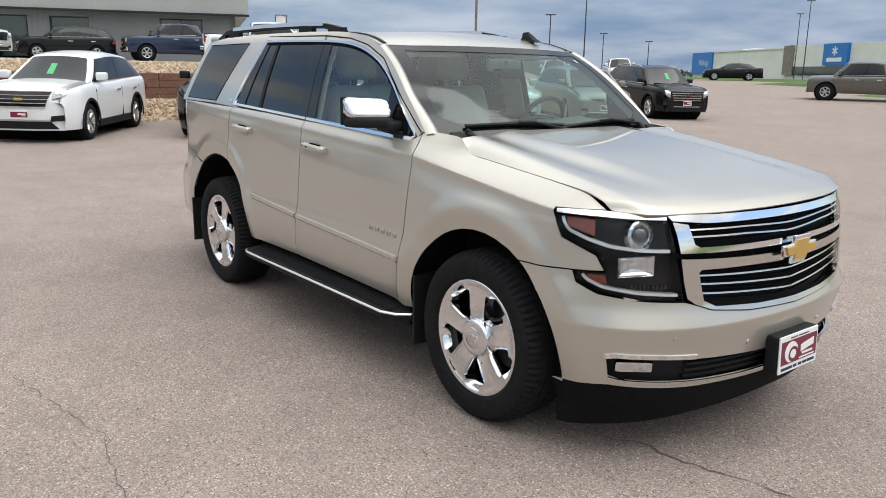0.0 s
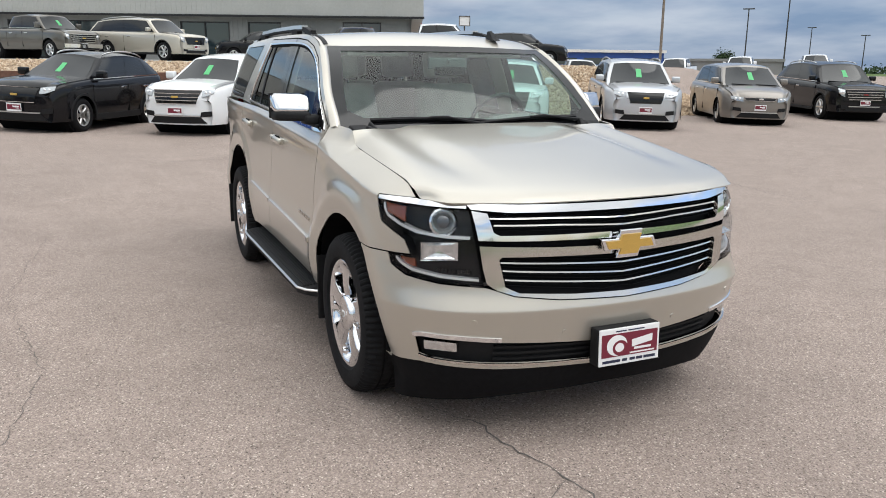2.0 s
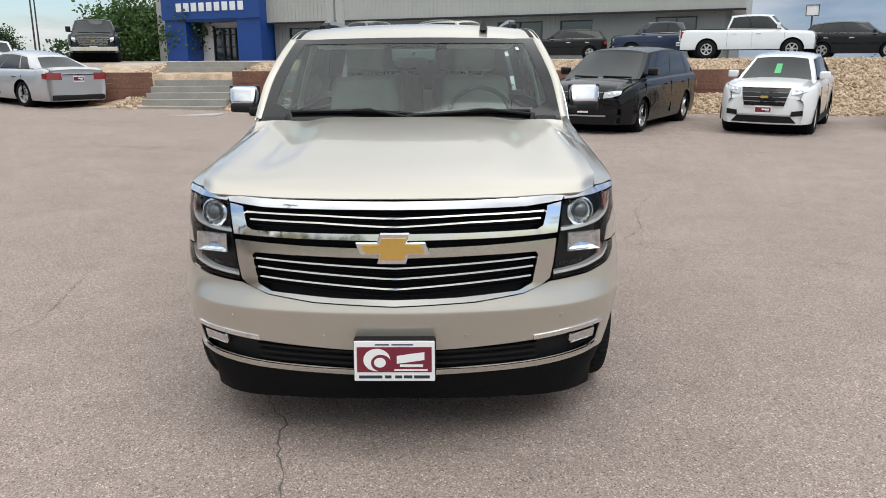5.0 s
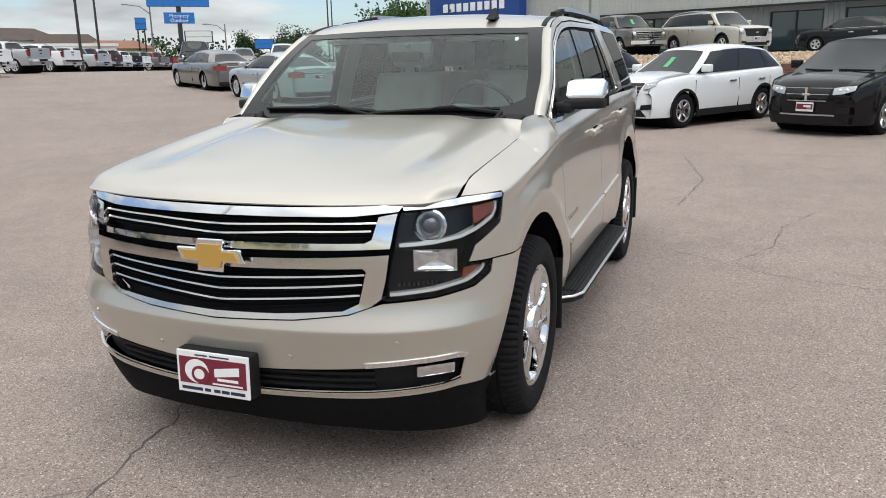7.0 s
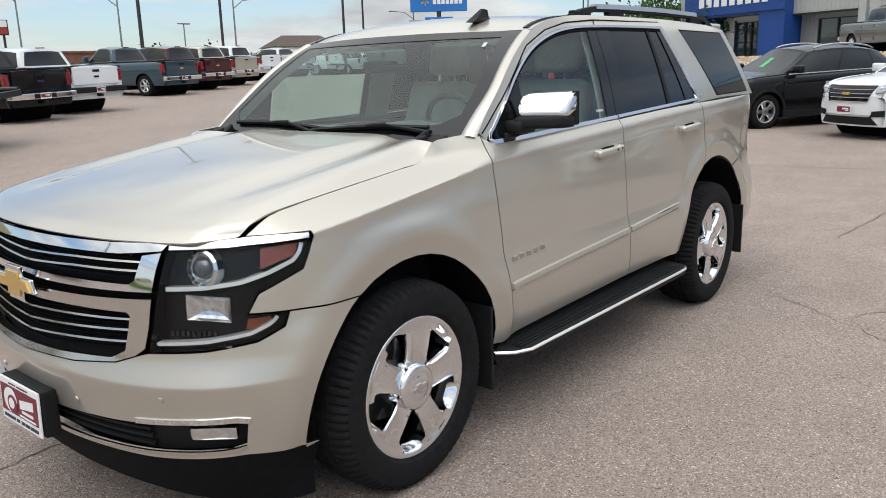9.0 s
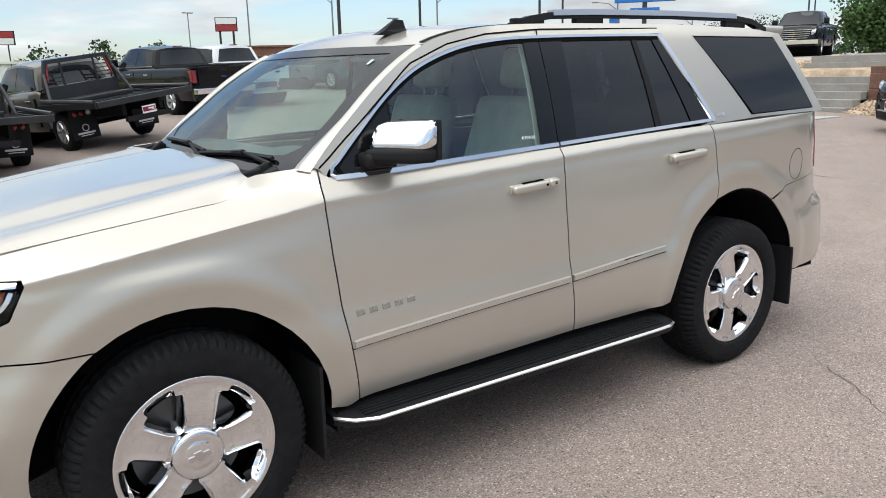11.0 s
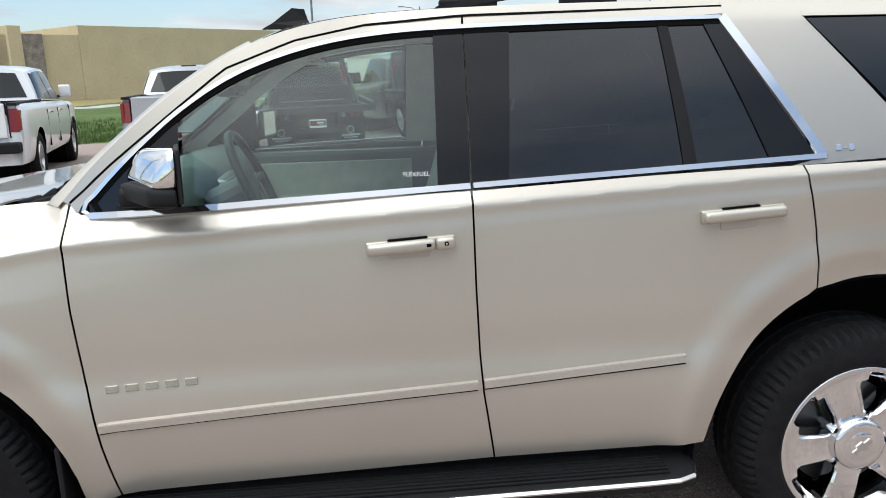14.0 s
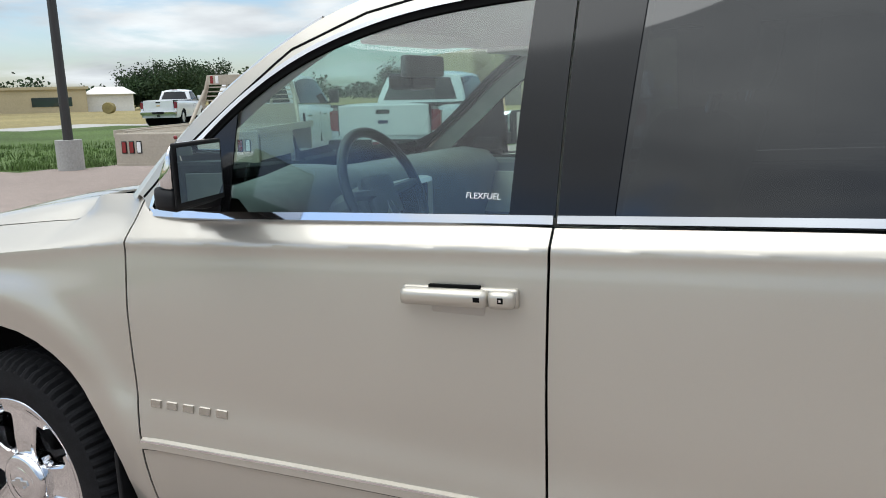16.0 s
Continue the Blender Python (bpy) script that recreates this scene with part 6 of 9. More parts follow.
# headlamps
HL = [(0.70, 0.93), (0.725, 1.035), (0.96, 1.040), (1.222, 1.046), (1.232, 1.032), (1.190, 0.958), (1.030, 0.900), (0.992, 0.836), (1.12, 0.829), (1.108, 0.79), (1.02, 0.755), (0.85, 0.735), (0.652, 0.725)]
for m in (False, True):
    sg = -1 if m else 1
    hl = skin("headlamp", HL, M_LAMP_DARK, label="stacked projector headlamp with clear lens", off=-0.055, t=0.004, mirror=m)
    # walls of the housing
    q = sz(*HL)
    v, f = [], []
    for i, (s, z) in enumerate(q):
        for o in (-0.056, 0.0):
            v.append(skin_point(sg * s, z, o)[0])
    n = len(q)
    f = [(2 * i, 2 * i + 1, (2 * i + 3) % (2 * n), (2 * i + 2) % (2 * n)) for i in range(n)]
    raw("lamp_wall", v, f, M_GLOSS_BLACK, hl)
    skin("lens", HL, M_LENS, hl, off=0.001, t=0.0, mirror=m, label="clear plastic lens")
    skin("lamp_brow", [(0.736, 1.040), (0.96, 1.044), (1.12, 1.048), (1.224, 1.050), (1.228, 1.064), (1.12, 1.067), (0.96, 1.066), (0.736, 1.060)], M_CHROME, hl, "chrome brow strip", off=0.004, t=0.006, mirror=m, step=(0.02, 0.012))
    skin_strip("light_guide", [(sg * 0.715, 0.922), (sg * 0.85, 0.925), (sg * 0.98, 0.936), (sg * 1.08, 0.958), (sg * 1.175, 0.988), (sg * 1.205, 1.035)], 0.016, 0.030, M_LAMP_CLEAR, hl, out=-0.045)
    skin_strip("light_guide", [(sg * 0.672, 0.748), (sg * 0.85, 0.757), (sg * 1.0, 0.775), (sg * 1.075, 0.800), (sg * 1.095, 0.818)], 0.014, 0.030, M_LAMP_CLEAR, hl, out=-0.045)
    p, o = skin_point(sg * 0.855, 0.988, -0.040)
    d = (o + Vector((1.2, 0, 0))).normalized()
    mt = Matrix.Translation(p) @ d.to_track_quat("Y", "Z").to_matrix().to_4x4()
    vv, ff = lathe([(0.062, -0.012), (0.060, 0.020), (0.052, 0.026), (0.043, 0.008), (0.038, 0.014)], 14)
    rg = raw("projector_bezel", vv, ff, M_LAMP_FACET, hl)
    rg.matrix_local = mt
    vv, ff = lathe([(0.037, 0.014), (0.034, 0.024), (0.024, 0.033), (0.012, 0.037), (0.0, 0.038)], 28)
    le = raw("projector_lens", vv, ff, M_BULB, hl, "round projector lens", True)
    le.matrix_local = mt
    p, o = skin_point(sg * 0.862, 0.860, -0.026)
    d = (o + Vector((0.8, 0, 0))).normalized()
    vv, ff = lathe([(0.052, 0.006), (0.050, 0.0), (0.044, -0.012), (0.032, -0.026), (0.016, -0.033), (0.0, -0.035)], 24)
    vv = [(x * 1.75 / max(abs(x), abs(z), 1e-6) * 0.86 * math.hypot(x, z), y * 0.45, z * 0.88 / max(abs(x), abs(z), 1e-6) * 0.86 * math.hypot(x, z)) for x, y, z in vv]
    bw = raw("reflector", vv, ff, M_LAMP_FACET, hl, "bright lower reflector bowl")
    bw.matrix_local = Matrix.Translation(p) @ d.to_track_quat("Y", "Z").to_matrix().to_4x4()
    for k in range(9):
        skin("lens_flute", [(0.705 + 0.020 * k, 0.768), (0.705 + 0.020 * k, 0.785), (0.717 + 0.020 * k, 0.785), (0.717 + 0.020 * k, 0.768)], M_GLOSS_BLACK, hl, off=-0.046, t=0.004, mirror=m)
    skin("amber_lens", [(1.050, 0.972), (1.060, 1.034), (1.192, 1.038), (1.172, 1.002)], M_AMBER, hl, off=-0.014, t=0.006, mirror=m, label="amber side marker")
    skin("amber_lens", [(0.985, 0.785), (0.995, 0.818), (1.09, 0.820), (1.05, 0.790)], M_AMBER, hl, off=-0.030, t=0.006, mirror=m, label="amber side marker")

# side trim
for m in (False, True):
    d1, d2 = doors_f[1 if m else 0], doors_r[1 if m else 0]
    for nm_, w_, d_, dz_, mt_ in (("moulding", 0.030, 0.013, 0.0, M_PAINT), ("moulding_edge", 0.006, 0.014, 0.008, M_CHROME), ("moulding_gap", 0.004, 0.003, -0.017, M_GAP)):
        skin_strip(nm_, [("x", -0.584, 0.658 + dz_), ("x", -1.1, 0.683 + dz_), ("x", -1.684, 0.709 + dz_)], w_, d_, mt_, d1, mirror=m)
        skin_strip(nm_, [("x", -1.704, 0.711 + dz_), ("x", -2.0, 0.730 + dz_), ("x", -2.330, 0.750 + dz_)], w_, d_, mt_, d2, mirror=m)
    sg = -1 if m else 1
    # raised name, five plain blocks
    for k in range(5):
        x = -0.628 - 0.0555 * k
        skin_strip("name_bar", [("x", x + 0.017, 0.768 + 0.002 * k), ("x", x - 0.017, 0.769 + 0.002 * k)], 0.022, 0.004, M_NAME, d1, mirror=m, n=2)
    for x0, x1, z, dd in ((-1.369, -1.629, 1.141, d1), (-2.369, -2.629, 1.190, d2)):
        ym = t_surf(s_x((x0 + x1) / 2), z)[1]
        hm = Matrix.Translation(((x0 + x1) / 2, sg * ym, z)) @ pose(0, 0, 0, 0, 3.0, 0)

        def handle_piece(name, xa, xb, ya, yb, za, zb, mat, bevel=0.0, label=""):
            o = part(name, boxed(xa, xb, min(sg * ya, sg * yb), max(sg * ya, sg * yb), za, zb, bevel=bevel), mat, dd, label, bevel > 0)
            o.matrix_local = hm
            return o

        handle_piece("handle_base", -0.1295, 0.1295, -0.006, 0.012, -0.0205, 0.0190, M_HANDLE, 0.006)
        handle_piece("handle_recess", -0.055, 0.068, -0.006, 0.0035, -0.046, 0.0, M_TRIM_LIGHT_GREY, 0.003)
        # near-black bar drawn in for the shade in the slit behind the pull
        handle_piece("handle_shadow_gap", -0.050, 0.066, 0.004, 0.014, 0.014, 0.0235, M_GAP, 0.001)
        if dd is d1:
            handle_piece("door_handle", -0.071, 0.128, 0.002, 0.036, -0.019, 0.018, M_HANDLE, 0.014, "body-coloured pull handle")
            handle_piece("lock_cover", -0.128, -0.0725, 0.008, 0.035, -0.019, 0.018, M_HANDLE, 0.012)
            handle_piece("lock", -0.108, -0.096, 0.034, 0.0362, -0.005, 0.007, M_GAP, 0.0008)
            handle_piece("lock_barrel", -0.1045, -0.0995, 0.036, 0.0368, -0.0015, 0.0035, M_CHROME)
            handle_piece("lock_button", -0.058, -0.044, 0.0355, 0.0368, -0.004, 0.006, M_GAP, 0.0005)
        else:
            handle_piece("door_handle", -0.128, 0.128, 0.002, 0.036, -0.019, 0.018, M_HANDLE, 0.014, "body-coloured pull handle")
    ring = [(-3.49 + 0.075 * math.cos(a * math.pi / 12), 1.06 + 0.088 * math.sin(a * math.pi / 12)) for a in range(25)]
    if not m:
        skin_strip("fuel_door", [("x", x, z) for x, z in ring], 0.004, 0.0006, M_GAP, TAHOE, mirror=m, n=48)

# wheel wells, floor
for xw, r in ((AX_F, 0.525), (AX_R, 0.565)):
    for sg in (1, -1):
        v, f = lathe([(0.0, 0.50), (r * 0.98, 0.50), (r, 0.55), (r, 0.955)], 40)
        v = [(x, min(y, 0.955 - (0.13 * sm(0.22, 0.48, x) if xw == AX_F else 0.0)) * sg, z) for x, y, z in v]
        f = [q for q in f if min(v[i][2] for i in q) > -0.16]
        w = raw("wheel_well", v, f, M_WELL, TAHOE)
        w.matrix_local = pose(xw, 0, WC)
part("underbody", boxed(-2.40, -0.56, -0.90, 0.90, 0.30, 0.47), M_WELL, TAHOE)
part("underbody", boxed(-4.0, -3.50, -0.80, 0.80, 0.36, 0.60), M_WELL, TAHOE)
part("underbody", boxed(0.52, 0.80, -0.62, 0.62, 0.26, 0.62), M_WELL, TAHOE)
for sg in (1, -1):
    for x0, x1, z0, z1 in ((-0.462, -0.446, 0.235, 0.60), (-3.468, -3.452, 0.24, 0.585)):
        part("mudflap", boxed(x0, x1, min(sg * 0.72, sg * 0.985), max(sg * 0.72, sg * 0.985), z0, z1, bevel=0.006), M_BLACK, TAHOE, "black moulded mudflap")
    # running board with ribbed tread and bright edge
    prof = [(0.86, 0.418), (0.93, 0.398), (1.00, 0.390), (1.044, 0.382), (1.060, 0.370), (1.054, 0.345), (0.98, 0.325), (0.86, 0.325)]
    xs_ = [-0.505, -0.56, -0.64, -0.9, -1.4, -1.9, -2.2, -2.30, -2.36, -2.385]
    inn = [0.10, 0.035, 0.0, 0.0, 0.0, 0.0, 0.0, 0.004, 0.03, 0.09]
    v, f = [], []
    for x, k in zip(xs_, inn):
        for y, z in prof:
            v.append((x, sg * (y - (k if y > 0.9 else 0)), z))
    n = len(prof)
    for i in range(len(xs_) - 1):
        for j in range(n):
            q = (i * n + j, i * n + (j + 1) % n, (i + 1) * n + (j + 1) % n, (i + 1) * n + j)
            f.append(q if sg > 0 else q[::-1])
    f += [tuple(range(n)), tuple((len(xs_) - 1) * n + j for j in range(n))]
    rbo = raw("running_board", v, f, M_BLACK, TAHOE, "black ribbed running board with chrome edge")
    for k in range(6):
        y = 0.925 + 0.018 * k
        part("tread_rib", boxed(-2.28, -0.60, min(sg * y, sg * (y + 0.008)), max(sg * y, sg * (y + 0.008)), 0.388, 0.4015 - 0.0012 * k, bevel=0.002), M_BLACK, rbo)
    pth = [((x, sg * (1.055 - k), 0.374), (0, sg * 0.55, 0.83), (0, sg * 0.83, -0.55)) for x, k in zip([-0.505, -0.56, -0.64, -0.9, -1.4, -1.9, -2.2, -2.30, -2.36, -2.385], inn)]
    ribbon(pth, 0.015, 0.006, "bright_edge", M_SATIN, rbo, "chrome edge strip")
# ---- cabin of the sport utility ----
RAIL = [(-0.47, 1.232), (-0.525, 1.30), (-0.640, 1.420), (-0.822, 1.573), (-1.000, 1.687), (-1.165, 1.756), (-1.4, 1.798), (-1.8, 1.818), (-2.5, 1.826), (-2.76, 1.825), (-3.3, 1.812), (-3.57, 1.785)]
DLO_TOP = [(-0.578, 1.285), (-0.70, 1.41), (-0.86, 1.548), (-1.03, 1.650), (-1.24, 1.719), (-1.46, 1.752), (-1.7, 1.764), (-2.07, 1.772), (-2.485, 1.776)]


def dense(pts, n=4):
    """More points along a smooth curve through those given."""
    q = [pts[0]] + pts + [pts[-1]]
    out = []
    for i in range(1, len(q) - 2):
        p0, p1, p2, p3 = q[i - 1 : i + 3]
        for k in range(n):
            t = k / n
            out.append(tuple(0.5 * (2 * p1[a] + (p2[a] - p0[a]) * t + (2 * p0[a] - 5 * p1[a] + 4 * p2[a] - p3[a]) * t * t + (3 * p1[a] - p0[a] - 3 * p2[a] + p3[a]) * t**3) for a in (0, 1)))
    return out + [pts[-1]]


RAIL, DLO_TOP = dense(RAIL), dense(DLO_TOP)


def t_side(x, z, out=0.0):
    y = 0.905 - 0.30 * (z - 1.27) - 0.022 * max(0, -x - 2.7) - 0.03 * sm(-0.75, -0.45, x) + 0.012 * math.sin(max(0, min(1, (z - 1.27) / 0.5)) * math.pi)
    if z > 1.775:
        y -= 3.0 * (z - 1.775) ** 2 * 4
    return Vector((x, y + out, z))


def cab(name, outline, mat, parent=TAHOE, label="", off=0.0, t=0.004, mirror=False, step=0.05):
    bm = sheet([outline], lambda x, z: t_side(x, z, off), step, step, (-1.8, 0, 1.4))
    if mirror:
        for v in bm.verts:
            v.co.y = -v.co.y
        bmesh.ops.reverse_faces(bm, faces=bm.faces[:])
    ob = part(name, bm, mat, parent, label, True)
    return thick(ob, t) if t else ob


def cab_strip(name, pts, width, depth, mat, parent, out=0.0, mirror=False, label="", n=40):
    acc = [0.0]
    for a, b in zip(pts, pts[1:]):
        acc.append(acc[-1] + math.hypot(b[0] - a[0], b[1] - a[1]))
    rows = []
    for i in range(n + 1):
        d = acc[-1] * i / n
        rows.append(t_side(float(np.interp(d, acc, [p[0] for p in pts])), float(np.interp(d, acc, [p[1] for p in pts])), out))
    path = []
    for i, p in enumerate(rows):
        tan = rows[min(i + 1, n)] - rows[max(i - 1, 0)]
        o = Vector((0, 1, 0.3)).normalized()
        path.append((p, o, o.cross(tan)))
    if mirror:
        path = [(Vector((p.x, -p.y, p.z)), Vector((o.x, -o.y, o.z)), Vector((a.x, -a.y, a.z))) for p, o, a in path]
    return ribbon(path, width, depth, name, mat, parent, label)


for m in (False, True):
    df, dr = doors_f[1 if m else 0], doors_r[1 if m else 0]
    cab("roof_side_frame", [p for p in RAIL if -0.52 > p[0] > -2.501] + [(-2.50, 1.780)] + list(reversed(DLO_TOP))[1:] + [(-0.565, 1.262), (-0.548, 1.290)], M_PAINT, mirror=m)
    cab("c_pillar", [(-2.495, 1.779), (-2.50, 1.826), (-2.76, 1.825), (-2.757, 1.768), (-3.135, 1.350), (-3.2, 1.338), (-2.68, 1.318), (-2.80, 1.345)], M_PAINT, mirror=m)
    cab("d_pillar", [(-2.76, 1.825), (-3.3, 1.812), (-3.57, 1.785), (-3.87, 1.34), (-3.2, 1.338), (-3.14, 1.352), (-3.77, 1.360), (-3.502, 1.766), (-2.757, 1.768)], M_PAINT, mirror=m)
    cab("quarter_window", [(-2.768, 1.760), (-3.495, 1.760), (-3.758, 1.366), (-3.148, 1.358)], M_GLASS_DARK, off=0.002, t=0.0, mirror=m, label="dark privacy glass")
    cab("quarter_window_seal", [(-2.757, 1.768), (-3.502, 1.766), (-3.77, 1.358), (-3.135, 1.350)], M_GAP, off=-0.012, t=0.0, mirror=m)
    cab("sail_panel", [(-0.600, 1.262), (-0.855, 1.274), (-0.855, 1.535), (-0.72, 1.418), (-0.60, 1.296)], M_GLOSS_BLACK, df, off=-0.004, mirror=m)
    cab("side_window", [(-0.862, 1.275), (-1.59, 1.305), (-1.60, 1.747), (-1.46, 1.743), (-1.24, 1.708), (-1.03, 1.640), (-0.868, 1.545)], M_GLASS_SIDE, df, off=-0.006, t=0.0, mirror=m, label="clear tinted front door glass")
    cab("b_pillar", [(-1.588, 1.300), (-1.684, 1.303), (-1.686, 1.758), (-1.598, 1.755)], M_GLOSS_BLACK, df, off=-0.001, mirror=m, label="gloss black pillar trim")
    cab("b_pillar", [(-1.690, 1.303), (-1.800, 1.308), (-1.828, 1.762), (-1.691, 1.758)], M_GLOSS_BLACK, dr, off=-0.001, mirror=m, label="gloss black pillar trim")
    cab("side_window", [(-1.795, 1.308), (-2.342, 1.330), (-2.290, 1.764), (-1.822, 1.760)], M_GLASS_DARK, dr, off=-0.006, t=0.0, mirror=m, label="dark privacy glass")
    cab("window_divider", [(-2.338, 1.329), (-2.380, 1.331), (-2.318, 1.764), (-2.286, 1.764)], M_BLACK, dr, off=-0.001, mirror=m)
    cab("side_window", [(-2.376, 1.331), (-2.62, 1.338), (-2.435, 1.764), (-2.314, 1.764)], M_GLASS_DARK, dr, off=-0.006, t=0.0, mirror=m, label="dark privacy glass")
    cab("rear_pillar_trim", [(-2.612, 1.338), (-2.775, 1.342), (-2.480, 1.766), (-2.428, 1.764)], M_GLOSS_BLACK, dr, off=-0.001, mirror=m)
    cab_strip("belt_trim", [(-0.60, 1.257), (-0.877, 1.265), (-1.12, 1.276), (-1.683, 1.297)], 0.022, 0.012, M_CHROME, df, -0.004, m, "chrome belt strip")
    cab_strip("belt_trim", [(-1.692, 1.298), (-2.2, 1.319), (-2.79, 1.343)], 0.020, 0.012, M_CHROME, dr, -0.004, m, "chrome belt strip")
    cab_strip("window_trim", [(-2.785, 1.340), (-2.63, 1.565), (-2.492, 1.770)], 0.036, 0.010, M_CHROME, TAHOE, -0.004, m, "chrome window surround")
    cab_strip("window_trim", [(-0.70, 1.2575), (-0.63, 1.2550), (-0.604, 1.2555), (-0.588, 1.263), (-0.582, 1.277), (-0.590, 1.293), *[(x - 0.004, z - 0.008) for x, z in DLO_TOP[1:]]], 0.015, 0.009, M_CHROME, TAHOE, -0.003, m, "chrome window surround", n=72)
    cab_strip("window_seal", [(-0.63, 1.262), (-0.625, 1.30), *[(x - 0.004, z - 0.022) for x, z in DLO_TOP[1:]]], 0.020, 0.006, M_GAP, TAHOE, -0.006, m)
    cab_strip("door_seam", [(-0.545, 1.295), (-0.575, 1.318), (-0.65, 1.385), (-0.83, 1.527), (-0.99, 1.652), (-1.19, 1.727), (-1.4, 1.768), (-1.69, 1.790), (-2.5, 1.803)], 0.007, 0.0012, M_GAP, TAHOE, 0.0, m)
    cab_strip("door_seam", [(-1.687, 1.757), (-1.690, 1.792)], 0.006, 0.0012, M_GAP, TAHOE, 0.0, m, n=3)
    for k in range(3):
        cab_strip("trim_bar", [(-2.825 - 0.022 * k, 1.366), (-2.842 - 0.022 * k, 1.367)], 0.022 if k != 1 else 0.006, 0.003, M_CHROME, TAHOE, 0.0, m, n=2)


def rail_z(x):
    return curve_at([(-a, b) for a, b in RAIL], -x)


def roof_edge(x):
    p = t_side(x, rail_z(x))
    return p.y - 0.012


def t_roof(x, v):
    ze = rail_z(x)
    crown = lerp(0.055, 0.034, sm(1.0, 1.6, -x))
    return Vector((x, v * roof_edge(x), ze - 0.004 + crown * (1 - abs(v) ** 2.2)))


def roof_front(v):
    return -0.968 - 0.125 * abs(v) ** 2.2


verts, faces = [], []
NU, NV = 40, 24
for i in range(NU + 1):
    for j in range(NV + 1):
        v = lerp(-1, 1, j / NV)
        x = lerp(roof_front(v), -3.60, i / NU)
        verts.append(t_roof(x, v))
for i in range(NU):
    for j in range(NV):
        a = i * (NV + 1) + j
        faces.append((a, a + NV + 1, a + NV + 2, a + 1)[::-1])
me_roof = raw("roof", verts, faces, M_PAINT, TAHOE, "", True)
thick(me_roof, 0.006)
# dark drip channels at the roof's front corners
for sg in (1, -1):
    pth = []
    for i in range(14):
        x = lerp(-1.10, -1.72, i / 13)
        p = t_roof(x, sg * 0.955)
        pth.append((p, (0, 0, 1), (0, 1, 0)))
    ribbon(pth, 0.030, 0.004, "drip_channel", M_BLACK, TAHOE)
part("spoiler", boxed(-3.74, -3.50, -0.66, 0.66, 1.785, 1.835, bevel=0.018), M_PAINT, TAHOE, "", True)
v = [(-3.60, -0.70, 1.79), (-3.60, 0.70, 1.79), (-3.93, 0.83, 1.34), (-3.93, -0.83, 1.34), (-3.66, 0, 1.79), (-4.06, 0, 1.34)]
raw("rear_window", v, [(0, 4, 5, 3), (4, 1, 2, 5)], M_GLASS_CAR, TAHOE, "dark rear glass")


# windscreen
def screen_edge(t):
    """Along the pillar from the base to the roof."""
    pts = [p for p in RAIL if p[0] > -1.152]
    acc = [0.0]
    for a, b in zip(pts, pts[1:]):
        acc.append(acc[-1] + math.hypot(b[0] - a[0], b[1] - a[1]))
    d = t * acc[-1] * 0.935
    x = float(np.interp(d, acc, [p[0] for p in pts]))
    z = float(np.interp(d, acc, [p[1] for p in pts]))
    p = t_side(x, z)
    return Vector((p.x + 0.050 * (1 - sm(0.0, 0.45, t)), p.y - 0.045, p.z - 0.004))


def t_screen(v, t, out=0.0):
    e = screen_edge(t)
    b, tp = Vector((-0.345, 0, 1.200)), Vector((-0.972, 0, 1.729))
    c = b.lerp(tp, t) + Vector((0.62, 0, 0.72)) * (0.026 * 4 * t * (1 - t))
    k = abs(v) ** 2.2
    return Vector((lerp(c.x, e.x, k), v * e.y, lerp(c.z, e.z, k))) + Vector((0.62, 0, 0.78)) * out


def screen_sheet(name, outline, mat, out, label="", t=0.0):
    bm = sheet([outline], lambda a, b: t_screen(a, b, out), 0.08, 0.07, (-1.8, 0, 1.0))
    ob = part(name, bm, mat, TAHOE, label, True)
    return thick(ob, t) if t else ob


screen_sheet("windscreen", [(-1, 0.02), (1, 0.02), (1, 0.985), (-1, 0.985)], M_GLASS, 0.004, "slightly green windscreen glass")
for poly in ([(-1, 0.0), (1, 0.0), (0.93, 0.24), (0.84, 0.185), (-0.84, 0.185), (-0.93, 0.24)], [(-1, 1), (-0.9, 0.925), (0.9, 0.925), (1, 1)],
             [(-1, 0), (-0.93, 0.24), (-0.915, 0.5), (-0.90, 0.925), (-1, 1)], [(1, 0), (1, 1), (0.90, 0.925), (0.915, 0.5), (0.93, 0.24)]):
    screen_sheet("windscreen_border", poly, M_GLOSS_BLACK, 0.0065)
screen_sheet("screen_sticker", [(0.815, 0.82), (0.840, 0.82), (0.840, 0.865), (0.815, 0.865)], M_STICKER, 0.008)
for sg in (1, -1):
    v, f = [], []
    for i in range(21):
        t = lerp(0.085, 1.0, i / 20)
        e = screen_edge(t)
        pr = Vector((e.x - 0.050 * (1 - sm(0.0, 0.45, t)), e.y + 0.045, e.z + 0.004))
        a = Vector((e.x + 0.006, e.y, e.z + 0.006))
        mid = (a + pr) / 2 + Vector((0.006, 0.004, 0.008))
        for p in (Vector((e.x, e.y - 0.005, e.z - 0.006)), a, mid, pr):
            v.append((p.x, sg * p.y, p.z))
    for i in range(20):
        for j in range(3):
            q = (i * 4 + j, i * 4 + j + 1, i * 4 + j + 5, i * 4 + j + 4)
            f.append(q[::-1] if sg > 0 else q)
    raw("a_pillar", v, f, M_PAINT, TAHOE, "", True)


# bonnet
def hood_edge(x):
    return t_surf(s_x(min(x, 0.60)), fender_top(min(x, 0.60)) - 0.002)[1] - 0.003


def hood_front(v):
    y = abs(v) * 0.80
    return t_surf(s_y(min(y, 0.80)), 1.062)[0] - 0.004


